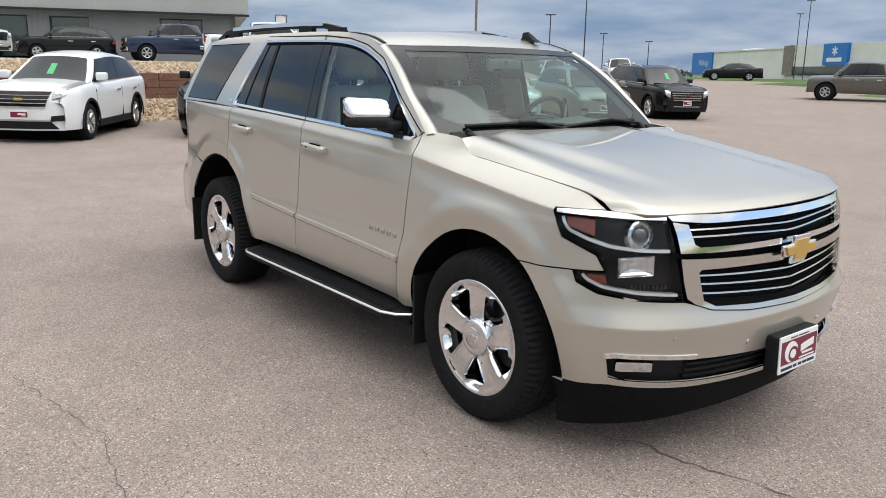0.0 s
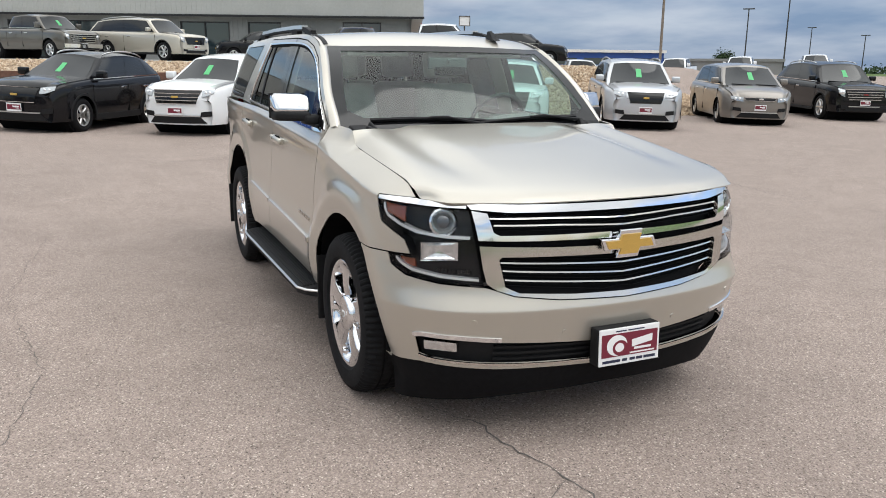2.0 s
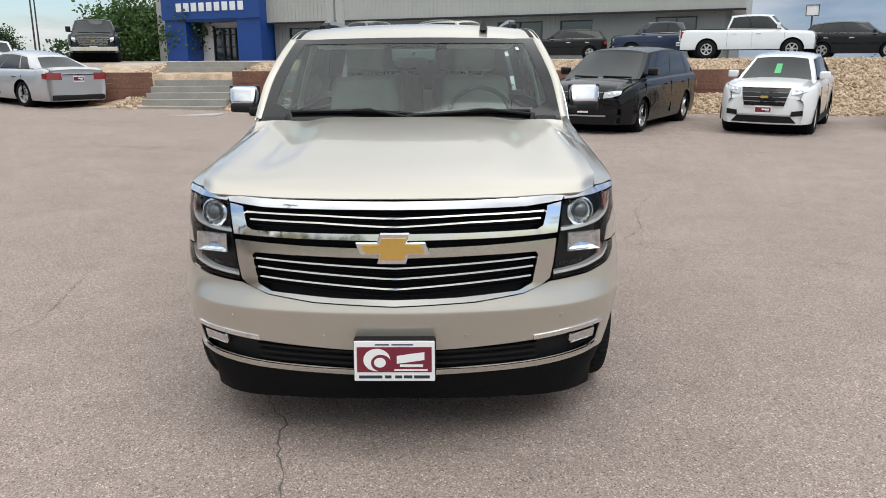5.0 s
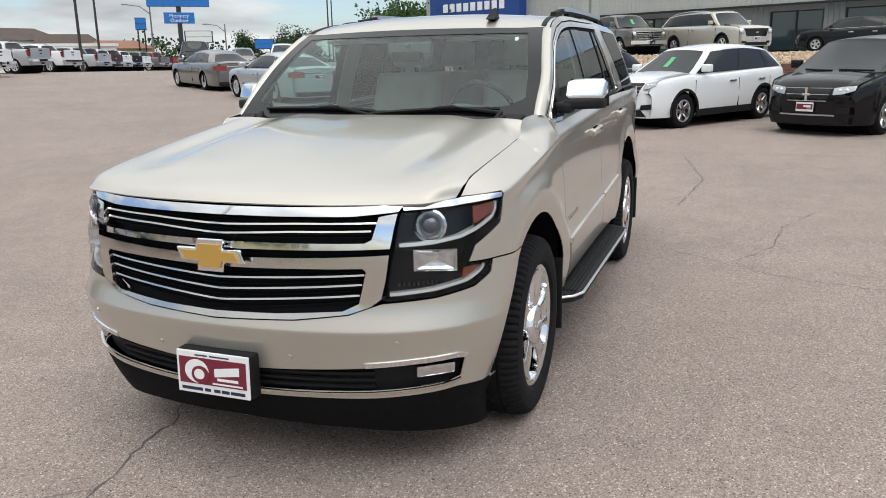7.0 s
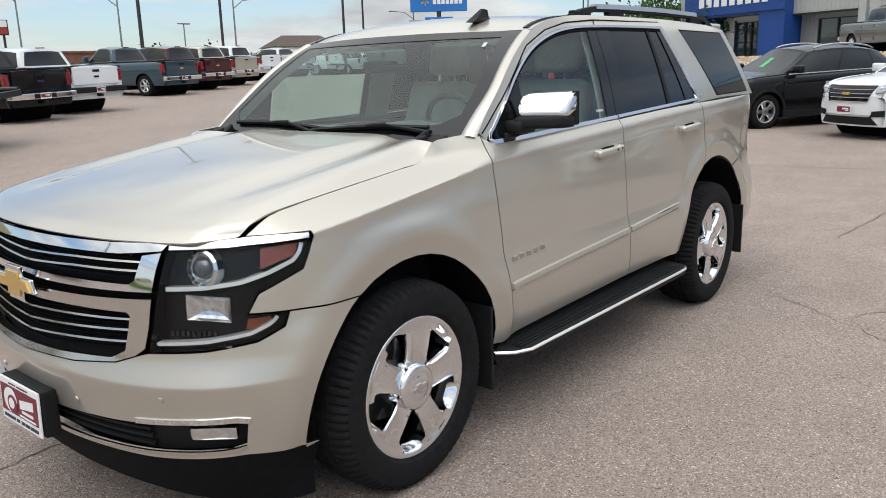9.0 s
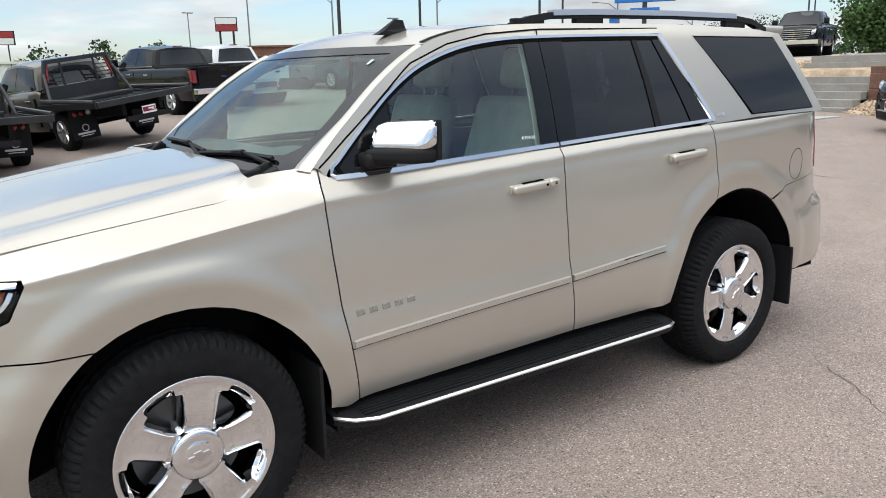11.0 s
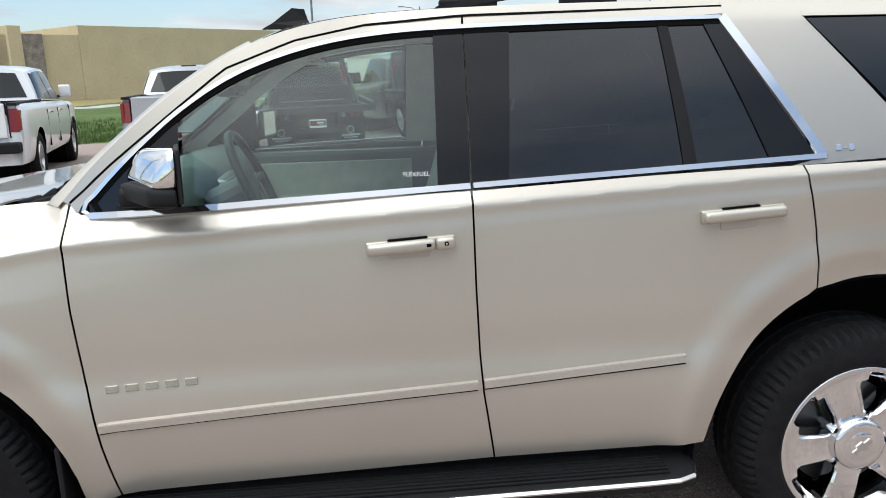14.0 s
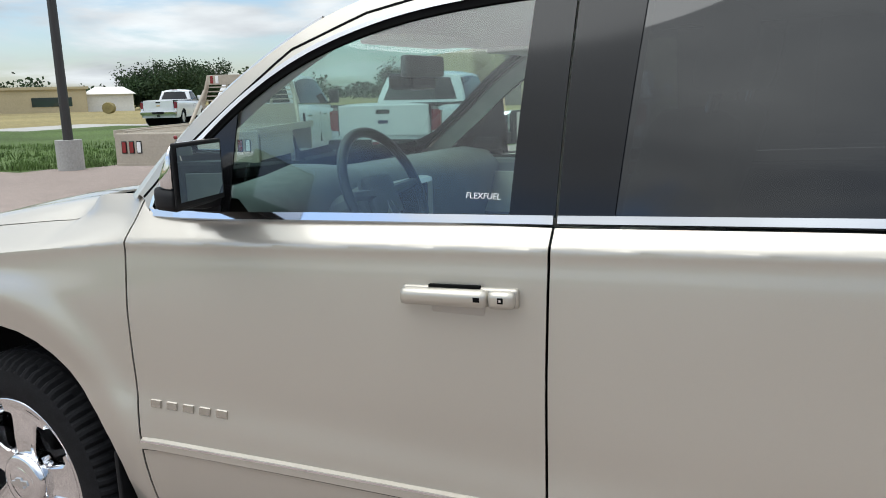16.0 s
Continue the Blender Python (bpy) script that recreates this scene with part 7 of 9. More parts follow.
def t_hood(q, v):
    a = abs(v)
    xf_, xr_ = hood_front(v) if a < 0.92 else lerp(hood_front(0.92), 0.640, (a - 0.92) / 0.08), -0.392 + 0.088 * sm(0.55, 1.0, a)
    x = lerp(xf_, xr_, q)
    xe = lerp(0.640, -0.304, q)
    y = v * (lerp(0.810, hood_edge(xe), sm(0.0, 0.10, q)) + 0.010 * (1 - sm(0.04, 0.16, q)))
    zc = curve_at([(0, 1.062), (0.035, 1.090), (0.12, 1.124), (0.3, 1.174), (0.6, 1.238), (1.0, 1.296)], q)
    ze = lerp(1.070, fender_top(xe) + 0.001, sm(0, 0.05, q))
    # a broad dome, a shallow valley, a rib, and the flank that falls to the shut line
    rib = lerp(zc, curve_at([(0, 1.066), (0.06, 1.100), (0.15, 1.128), (0.3, 1.160), (0.5, 1.198), (0.8, 1.252), (1.0, 1.286)], q), 0.85)
    z = lerp(zc, rib, sm(0.50, 0.74, a)) - 0.010 * math.exp(-(((a - 0.70) / 0.10) ** 2)) * sm(0.1, 0.5, q)
    t = max(0.0, (a - 0.84) / 0.16)
    z = lerp(z, ze, t * t * (0.6 + 0.4 * t))
    return Vector((x, y, z))


verts, faces = [], []
NU, NV = 64, 80
for i in range(NU + 1):
    for j in range(NV + 1):
        verts.append(t_hood(i / NU, lerp(-1, 1, j / NV)))
for i in range(NU):
    for j in range(NV):
        a = i * (NV + 1) + j
        faces.append((a, a + 1, a + NV + 2, a + NV + 1))
hood = raw("bonnet", verts, faces, M_PAINT, TAHOE, "long domed bonnet", True)
thick(hood, 0.006)
if hood.data.polygons[200].normal.z < 0:
    hood.data.flip_normals()
# a near-black block added as the engine bay darkness under the shut line, and the cowl
part("engine_bay_darkness", boxed(-0.30, 0.60, -0.78, 0.78, 0.70, 1.03), M_GAP, TAHOE)
v, f = [], []
for j in range(25):
    w = lerp(-1, 1, j / 24)
    a, b = t_hood(1.0, w), t_screen(w, 0.12)
    v += [a + Vector((0.02, 0, -0.022)), b + Vector((0, 0, -0.012))]
for j in range(24):
    f.append((2 * j, 2 * j + 2, 2 * j + 3, 2 * j + 1))
raw("cowl", v, f, M_BLACK, TAHOE, "black plastic cowl")
for a, b, t0 in ((-0.80, 0.02, 0.150), (-0.02, 0.80, 0.140)):
    pts = [t_screen(lerp(a, b, k / 12), t0 + 0.030 * math.sin(math.pi * min(1, k / 12 * 0.9)), 0.014) for k in range(13)]
    wp = ribbon([(p, (0.62, 0, 0.78), (0.78, 0, -0.62)) for p in pts], 0.016, 0.014, "wiper", M_BLACK, TAHOE, "black wiper blade")
    pv = t_screen(b + 0.02, 0.115, 0.020)
    part("wiper_arm", rods([(pv, pts[8] + Vector((0.012, 0, 0.014))), (pts[8] + Vector((0.012, 0, 0.014)), pts[6] + Vector((0.010, 0, 0.012)))], 0.011, 0.006, 6), M_BLACK, wp)

# folded rubber seals at the ends of the cowl
for sg in (1, -1):
    ce = bmesh.new()
    for x, y, z, dx, dy, dz, tilt in ((-0.395, 0.730, 1.262, 0.060, 0.055, 0.014, 26), (-0.365, 0.690, 1.268, 0.040, 0.012, 0.022, 14), (-0.405, 0.665, 1.276, 0.045, 0.010, 0.020, 30)):
        box(ce, -dx, dx, -dy, dy, -dz, dz, m=pose(x, sg * y, z, 0, tilt, -sg * 18), bevel=0.008)
    part("cowl_seal", ce, M_BLACK, TAHOE, "folded black rubber cowl seal", True)

# roof rails and aerial
for sg in (1, -1):
    pth = [(-1.62, 1.822), (-1.72, 1.852), (-1.86, 1.872), (-2.1, 1.880), (-2.7, 1.886), (-3.25, 1.882), (-3.40, 1.868), (-3.55, 1.822)]
    rows = [Vector((x, sg * (0.655 - 0.01 * max(0, -x - 2.6)), z)) for x, z in pth]
    ends = ribbon([(p - Vector((0, 0, 0.030)), (0, 0, 1), (0, 1, 0)) for p in rows], 0.042, 0.030, "roof_rail", M_BLACK, TAHOE, "black roof rail with a satin silver top")
    ribbon([(p - Vector((0, 0, 0.016)), (0, 0, 1), (0, 1, 0)) for p in rows[2:6]], 0.049, 0.026, "rail_cap", M_SATIN, ends, "satin silver cap")
    for k in (1, 3, 5):
        p = rows[k]
        rz = t_roof(p.x, sg * 0.9).z
        part("rail_foot", boxed(p.x - 0.09, p.x + 0.09, p.y - 0.018, p.y + 0.018, rz - 0.03, p.z - 0.01, bevel=0.006), M_BLACK, ends)
zf = t_roof(-1.15, 0.42 / roof_edge(-1.15)).z
fin = [(-1.065, 0.0), (-1.235, 0.0), (-1.215, 0.028), (-1.205, 0.062), (-1.165, 0.066), (-1.10, 0.018)]
v = [(x, 0.425 + s * (0.024 if z < 0.02 else 0.007), zf - 0.006 + z) for s in (1, -1) for x, z in fin]
n = len(fin)
raw("aerial_fin", v, [tuple(range(n)), tuple(reversed(range(n, 2 * n)))] + [(i, i + n, (i + 1) % n + n, (i + 1) % n) for i in range(n)], M_BLACK, TAHOE, "black shark-fin aerial")

# mirrors
def mirror_block(sg, x0, x1, y0, y1, z0, z1, bevel, top=1.0, toe=0.0, rake=0.50):
    bm = boxed(x0, x1, min(sg * y0, sg * y1), max(sg * y0, sg * y1), z0, z1, bevel=bevel)
    for vv in bm.verts:
        k = (vv.co.z - z0) / (z1 - z0)
        h = (vv.co.x - x0) / (x1 - x0)
        vv.co.x = lerp(x0, vv.co.x, lerp(1.0, top, k))
        vv.co.z -= toe * h * h * k
        vv.co.y = sg * (abs(vv.co.y) - 0.018 * h * h * sm(1.02, y1, abs(vv.co.y)))
        vv.co.x += -0.022 * (abs(vv.co.y) - 1.03) / 0.1
        vv.co.x -= rake * h * max(0.0, abs(vv.co.y) - 0.93)
    return bm


for sg in (1, -1):
    mr = part("mirror", mirror_block(sg, -0.882, -0.728, 0.925, 1.115, 1.350, 1.455, 0.028, 0.66, 0.010), M_CHROME, TAHOE, "chrome-capped door mirror", True)
    part("mirror_base", mirror_block(sg, -0.880, -0.722, 0.925, 1.112, 1.304, 1.356, 0.018), M_BLACK, mr, "", True)
    part("mirror_arm", boxed(-0.83, -0.70, min(sg * 0.85, sg * 0.96), max(sg * 0.85, sg * 0.96), 1.285, 1.340, bevel=0.018), M_BLACK, mr, "", True)
    part("mirror_foot", boxed(-0.83, -0.68, min(sg * 0.885, sg * 0.905), max(sg * 0.885, sg * 0.905), 1.262, 1.290, bevel=0.006), M_BLACK, mr, "", True)
    part("mirror_rim", mirror_block(sg, -0.894, -0.880, 0.925, 1.120, 1.314, 1.455, 0.005, rake=0.0), M_BLACK, mr, "", True)
    q = [(-0.900, 0.94, 1.328), (-0.900, 1.110, 1.328), (-0.900, 1.110, 1.446), (-0.900, 0.94, 1.446)]
    q = [(x - 0.022 * (y - 1.03) / 0.1, sg * y, z) for x, y, z in q]
    raw("mirror_glass", q, [(0, 1, 2, 3) if sg < 0 else (3, 2, 1, 0)], M_MIRROR, mr, "mirror glass")
# ---- inside of the sport utility ----
cabin = part("cabin_floor", boxed(-2.36, -0.56, -0.84, 0.84, 0.52, 0.58), M_CARPET, TAHOE, "dark carpeted floor")
for sg in (1, -1):
    part("rear_lining", boxed(-3.60, -2.36, min(sg * 0.80, sg * 0.86), max(sg * 0.80, sg * 0.86), 1.03, 1.255, bevel=0.02), M_TRIM_DARK, TAHOE)
    dp = part("door_lining", boxed(-2.34, -0.56, min(sg * 0.80, sg * 0.86), max(sg * 0.80, sg * 0.86), 0.58, 1.255, bevel=0.02), M_TRIM_DARK, TAHOE, "dark door lining")
    part("armrest", boxed(-1.60, -0.95, min(sg * 0.70, sg * 0.80), max(sg * 0.70, sg * 0.80), 0.98, 1.04, bevel=0.02), M_LEATHER, dp)
    part("lining_insert", boxed(-1.62, -0.75, min(sg * 0.785, sg * 0.80), max(sg * 0.785, sg * 0.80), 1.02, 1.20, bevel=0.005), M_TRIM_LIGHT, dp)
    cab("pillar_lining", [(-1.60, 1.28), (-1.80, 1.28), (-1.83, 1.75), (-1.61, 1.75)], M_TRIM_LIGHT, TAHOE, off=-0.05, mirror=sg < 0)
    v, f = [], []
    for i in range(13):
        e = screen_edge(i / 12)
        for dx, dy, dz in ((-0.01, 0.02, -0.012), (-0.085, 0.035, -0.03)):
            v.append((e.x + dx, sg * (e.y + dy - 0.03), e.z + dz))
    for i in range(12):
        f.append((2 * i, 2 * i + 1, 2 * i + 3, 2 * i + 2))
    raw("pillar_lining", v, f, M_TRIM_LIGHT, TAHOE)
# headlining follows the roof
v, f = [], []
for i in range(13):
    for j in range(9):
        w = lerp(-0.97, 0.97, j / 8)
        p = t_roof(lerp(roof_front(w) - 0.03, -3.55, i / 12), w)
        v.append(p - Vector((0, 0, 0.045)))
for i in range(12):
    for j in range(8):
        a = i * 9 + j
        f.append((a, a + 1, a + 10, a + 9))
raw("headlining", v, f, M_TRIM_LIGHT, TAHOE, "pale grey headlining")
# dashboard
v, f = [], []
prof = [(-0.40, 1.225), (-0.52, 1.275), (-0.66, 1.305), (-0.78, 1.290), (-0.83, 1.235), (-0.80, 1.10), (-0.72, 0.90), (-0.55, 0.80)]
for j in range(13):
    w = lerp(-0.80, 0.80, j / 12)
    hump = 0.035 * math.exp(-(((w - 0.38) / 0.16) ** 2))
    for i, (x, z) in enumerate(prof):
        v.append((x - 0.02 * (w / 0.8) ** 2, w, z + (hump if 1 < i < 5 else 0)))
n = len(prof)
for j in range(12):
    for i in range(n - 1):
        a = j * n + i
        f.append((a, a + 1, a + n + 1, a + n))
dash = raw("dashboard", v, f, M_TRIM_DARK, TAHOE, "dark soft dashboard with instrument hood", True)
part("centre_stack", boxed(-0.86, -0.74, -0.17, 0.17, 0.78, 1.25, bevel=0.02), M_SATIN, dash)
part("screen", boxed(-0.865, -0.855, -0.11, 0.11, 1.10, 1.23), M_GLOSS_BLACK, dash)
part("console", boxed(-1.65, -0.80, -0.14, 0.14, 0.58, 0.92, bevel=0.03), M_TRIM_DARK, TAHOE)
R0, r0 = 0.188, 0.015
v, f = lathe([(R0 + r0 * math.cos(k * math.pi / 5), r0 * math.sin(k * math.pi / 5)) for k in range(11)], 48)
v = [(y, x, z) for x, y, z in v]
WHEEL_M = Matrix.Translation((-1.0, 0.40, 1.265)) @ pose(0, 0, 0, 0, 24, 0)
stw = raw("steering_wheel", v, f, M_GLOSS_GRIP, TAHOE, "dark leather steering wheel", True)
stw.matrix_local = WHEEL_M
part("wheel_hub", boxed(0.0, 0.045, -0.075, 0.075, -0.07, 0.06, bevel=0.025), M_TRIM_DARK, stw, "", True)
for p, q in (((0.02, 0, 0), (0, 0.18, 0.01)), ((0.02, 0, 0), (0, -0.18, 0.01)), ((0.02, 0, 0), (0, 0.05, -0.18)), ((0.02, 0, 0), (0, -0.05, -0.18))):
    part("wheel_spoke", rods([(p, q)], 0.018, 0.014, 6), M_SATIN if abs(q[1]) < 0.1 else M_TRIM_DARK, stw)
part("steering_column", rods([((0.04, 0, 0), (0.26, 0, 0.0))], 0.05, seg=12), M_TRIM_DARK, stw)


def seat(x, y, w=0.54):
    st = part("seat", boxed(x - 0.28, x + 0.27, y - w / 2, y + w / 2, 0.74, 0.95, bevel=0.06), M_LEATHER, TAHOE, "grey leather seat", True)
    part("seat_base", boxed(x - 0.25, x + 0.2, y - w / 2 + 0.05, y + w / 2 - 0.05, 0.56, 0.74), M_TRIM_DARK, st)
    bm = boxed(-0.09, 0.07, -w / 2, w / 2, 0.0, 0.66, bevel=0.06)
    for vv in bm.verts:
        k = vv.co.z / 0.66
        vv.co.y *= lerp(1.0, 0.84, k * k)
    bk = part("backrest", bm, M_LEATHER, st, "", True)
    bk.matrix_local = pose(x - 0.30, y, 0.86, 0, -17, 0)
    hr = part("headrest", boxed(-0.05, 0.05, -0.14, 0.14, 0.0, 0.20, bevel=0.045), M_LEATHER, st, "", True)
    hr.matrix_local = pose(x - 0.525, y, 1.53, 0, -12, 0)
    for dy in (-0.06, 0.06):
        po = part("headrest_post", rods([((0, dy, -0.09), (0, dy, 0.04))], 0.007, seg=6), M_CHROME, st)
        po.matrix_local = pose(x - 0.525, y, 1.53, 0, -12, 0)


for x, y in ((-1.38, 0.40), (-1.38, -0.40), (-2.32, 0.40), (-2.32, -0.40), (-3.12, 0.24), (-3.12, -0.24)):
    seat(x, y, 0.54 if x > -3 else 0.44)
im = part("interior_mirror", boxed(-0.935, -0.905, -0.13, 0.13, 1.595, 1.665, bevel=0.012), M_TRIM_DARK, TAHOE, "", True)
part("mirror_stalk", rods([((-0.885, 0, 1.655), (-0.91, 0, 1.640))], 0.012, seg=6), M_TRIM_DARK, im)
sp = t_screen(0.02, 0.80, -0.045)
part("sensor_housing", boxed(sp.x - 0.06, sp.x + 0.03, -0.09, 0.09, sp.z - 0.045, sp.z + 0.010, bevel=0.015), M_GLOSS_BLACK, TAHOE)
for sg in (1, -1):
    part("sun_visor", boxed(-1.22, -1.06, min(sg * 0.20, sg * 0.60), max(sg * 0.20, sg * 0.60), 1.672, 1.692, bevel=0.008), M_TRIM_LIGHT, TAHOE)
# lettering on the front door glass
p = t_side(-1.527, 1.338, -0.003)
label_text("FLEXFUEL", 0.018, Matrix.Translation(p) @ pose(0, 0, 0, 90 - 16.7, 0, 180), M_WHITE, "window_lettering", TAHOE, 0.0005)


# ---- chrome wheels of the sport utility ----
def big_wheel():
    R, rim, w = 0.402, 0.268, 0.138
    prof = [(rim - 0.012, -w * 0.8), (rim + 0.010, -w * 0.95), (0.33, -w * 1.02), (0.372, -w * 0.98), (0.390, -w * 0.86), (0.398, -w * 0.68), (R, -w * 0.5), (R, -w * 0.44), (R - 0.009, -w * 0.42), (R - 0.009, -w * 0.36), (R, -w * 0.34), (R, -w * 0.06), (R - 0.009, -w * 0.04),
            (R - 0.009, w * 0.04), (R, w * 0.06), (R, w * 0.34), (R - 0.009, w * 0.36), (R - 0.009, w * 0.42), (R, w * 0.44), (R, w * 0.5), (0.398, w * 0.68), (0.390, w * 0.86), (0.376, w * 0.96), (0.366, w * 0.985), (0.345, w * 1.02), (0.31, w * 1.03), (0.285, w * 0.99), (rim + 0.008, w * 0.93), (rim - 0.012, w * 0.80)]

    def jag(i, k):
        if i in (20, 21, 22):
            return -0.012 if k % 3 == 0 else 0.0
        if i in (3, 4, 5):
            return -0.0075 if k % 3 == 1 else 0.0
        if i in (6, 10, 11, 14, 15, 19):
            return -0.006 if k % 5 == (i % 5) else 0.0
        return 0.0

    v, f = lathe(prof, 234, jag=jag)
    ty = bpy.data.meshes.new("tyre_large")
    ty.from_pydata(v, [], f)
    ty.materials.append(M_RUBBER)
    ty.shade_smooth()
    ty.set_sharp_from_angle(angle=radians(28))
    # wheel face: five broad spokes with raised edges between five windows
    v, f = [], []
    R0_, R1_ = 0.108, 0.228
    rs = [0.060, 0.078, 0.090] + [lerp(R0_, R1_, i / 22) for i in range(23)] + [0.236, 0.241, 0.246, 0.251, 0.256, 0.262]
    NW, NS = 10, 18
    cols = NW + NS

    def half(r):
        h = math.pi / 5 - (0.051 + 0.10 * max(0.0, r - 0.1)) / r
        rr = min(1.0, abs(r - (R0_ + R1_) / 2) / ((R1_ - R0_) / 2))
        return max(0.10, h) * lerp(0.60, 1.0, max(0.0, 1 - rr**7) ** 0.5)

    for r in rs:
        w_ = half(min(max(r, R0_), R1_))
        for s_ in range(5):
            c = s_ * 2 * math.pi / 5
            angs = [(c + w_ * lerp(-1, 1, j / NW), -1.0 + 2.0 * j / NW, True) for j in range(NW)] + [(c + lerp(w_, 2 * math.pi / 5 - w_, j / NS), lerp(0, 1, j / NS), False) for j in range(NS)]
            for a, u, win in angs:
                spoke_y = curve_at([(0.060, 0.100), (0.09, 0.110), (0.14, 0.118), (0.20, 0.119), (0.235, 0.121), (0.262, 0.124)], r)
                if win:
                    # the rim's inner face slopes back into the window
                    k = (1 - sm(0.229, 0.258, r)) if r > 0.2 else sm(0.072, 0.100, r)
                    y = spoke_y - 0.036 * k * (1 - abs(u) ** 6)
                else:
                    arc = min(u, 1 - u) * 2 * (math.pi / 5 - w_) * r
                    band = sm(0.092, 0.112, r) * (1 - sm(0.238, 0.258, r))
                    # crisp shoulders, a faintly hollow face between them
                    y = spoke_y - band * (0.020 * max(0.0, 1 - arc / 0.009) + 0.004 * sm(0.010, 0.034, arc))
                v.append((r * math.cos(a), y, r * math.sin(a)))
    n_ = cols * 5
    for i in range(len(rs) - 1):
        for k in range(n_):
            if k % cols < NW and R0_ - 1e-6 < (rs[i] + rs[i + 1]) / 2 < R1_ + 1e-6:
                continue
            f.append((i * n_ + k, i * n_ + (k + 1) % n_, (i + 1) * n_ + (k + 1) % n_, (i + 1) * n_ + k))
    bm = bmesh.new()
    bv = [bm.verts.new(p) for p in v]
    for q in f:
        bm.faces.new([bv[i] for i in q])
    bmesh.ops.delete(bm, geom=[x for x in bm.verts if not x.link_faces], context="VERTS")
    # depth of the window edges
    edges = [e for e in bm.edges if len(e.link_faces) == 1 and all(0.1 < math.hypot(x.co.x, x.co.z) < 0.25 for x in e.verts)]
    ex = bmesh.ops.extrude_edge_only(bm, edges=edges)["geom"]
    for x in ex:
        if isinstance(x, bmesh.types.BMVert):
            x.co.y -= 0.055
            r = math.hypot(x.co.x, x.co.z)
    bmesh.ops.recalc_face_normals(bm, faces=bm.faces[:])
    if sum(q.normal.y * q.calc_area() for q in bm.faces) < 0:
        bmesh.ops.reverse_faces(bm, faces=bm.faces[:])
    rm = bpy.data.meshes.new("chrome_rim")
    bm.to_mesh(rm)
    bm.free()
    rm.materials.append(M_CHROME)
    rm.shade_smooth()
    rm.set_sharp_from_angle(angle=radians(40))
    vv, ff = lathe([(0.262, 0.124), (0.270, 0.127), (0.274, 0.118), (0.262, 0.10), (0.245, 0.05), (0.240, -0.11)], 64)
    br = bpy.data.meshes.new("rim_barrel")
    br.from_pydata(vv, [], ff)
    br.materials.append(M_CHROME)
    br.shade_smooth()
    vv, ff = lathe([(0.0, 0.136), (0.030, 0.136), (0.050, 0.1345), (0.054, 0.1315), (0.058, 0.1335), (0.078, 0.131), (0.088, 0.125), (0.090, 0.100)], 48)
    hc = bpy.data.meshes.new("hub_cap")
    hc.from_pydata(vv, [], ff)
    hc.materials.append(M_CHROME)
    hc.shade_smooth()
    vv, ff = lathe([(0.0, 0.02), (0.19, 0.02), (0.19, -0.02)], 32)
    bd = bpy.data.meshes.new("brake_disc_large")
    bd.from_pydata(vv, [], ff)
    bd.materials.append(M_BRAKE)
    vv, ff = lathe([(0.0, -0.08), (0.24, -0.08)], 32)
    bk = bpy.data.meshes.new("wheel_back")
    bk.from_pydata(vv, [], ff)
    bk.materials.append(M_WELL)
    return ty, rm, br, hc, bd, bk


BW = big_wheel()
for xw, y, turn, spin in ((AX_F, 0.842, 0, 10), (AX_F, -0.842, 0, 18), (AX_R, 0.842, 0, 40), (AX_R, -0.842, 0, -5)):
    w = new("wheel")
    w.empty_display_size = 0.1
    w.parent = TAHOE
    w.matrix_local = pose(xw, y, WC, 0, 0, 0 if y > 0 else 180) @ pose(0, 0, 0, 0, spin, 0)
    tagged(w, "chrome five-spoke wheel with black all-terrain tyre")
    for nm, me in zip(("tyre", "rim", "rim_barrel", "hub_cap", "brake_disc", "wheel_back"), BW):
        o = new(nm, me)
        o.parent = w
    for k in range(6):
        a = radians(60 * k + 20)
        s = part("cap_slot", boxed(-0.012, 0.012, 0.130, 0.1335, -0.003, 0.003), M_BLACK, w)
        s.matrix_local = pose(0, 0, 0, 0, math.degrees(a), 0) @ pose(0.056, -0.004, 0, 0, 90, 0)
    nb = bmesh.new()
    box(nb, -0.036, 0.036, 0.1355, 0.140, -0.008, 0.008, bevel=0.001)
    box(nb, -0.013, 0.013, 0.1357, 0.1405, -0.017, 0.017, bevel=0.001)
    for vv in nb.verts:
        vv.co.x += vv.co.z * 0.25
    part("hub_mark", nb, M_SATIN, w)


# the row along the stone bank
vehicle("compact_suv", (-15.86, -2.28), -33, P_BLACK, "black compact crossover parked nose out below the stone bank", sticker=True, rails=True, L=4.36, wb=2.595, fo=0.88, H=1.63, rtop=3.9, rbase=4.2, rim_mat=M_SATIN, grille="edge", gt=0.92, gb=0.62, gw=0.48)
vehicle("compact_suv", (-15.0, 0.76), -34, P_WHITE, "white compact crossover with a green windscreen sticker", sticker=True, grille="bars", gt=0.93, gb=0.66, gw=0.52, rim_mat=M_SATIN)
vehicle("minivan", (-14.37, 4.23), -32, P_BLACK, "dark navy-black minivan with a chrome crosshair grille", "minivan", grille="cross", chrome=False, **{**VAN, "wb": 3.08, "gt": 0.86, "gb": 0.62, "gw": 0.42, "badge": M_CHROME})
vehicle("compact_suv", (-13.88, 7.61), -30, P_WHITE, "white compact crossover facing out with a green sticker", sticker=True, gt=0.95, gb=0.60, gw=0.46)
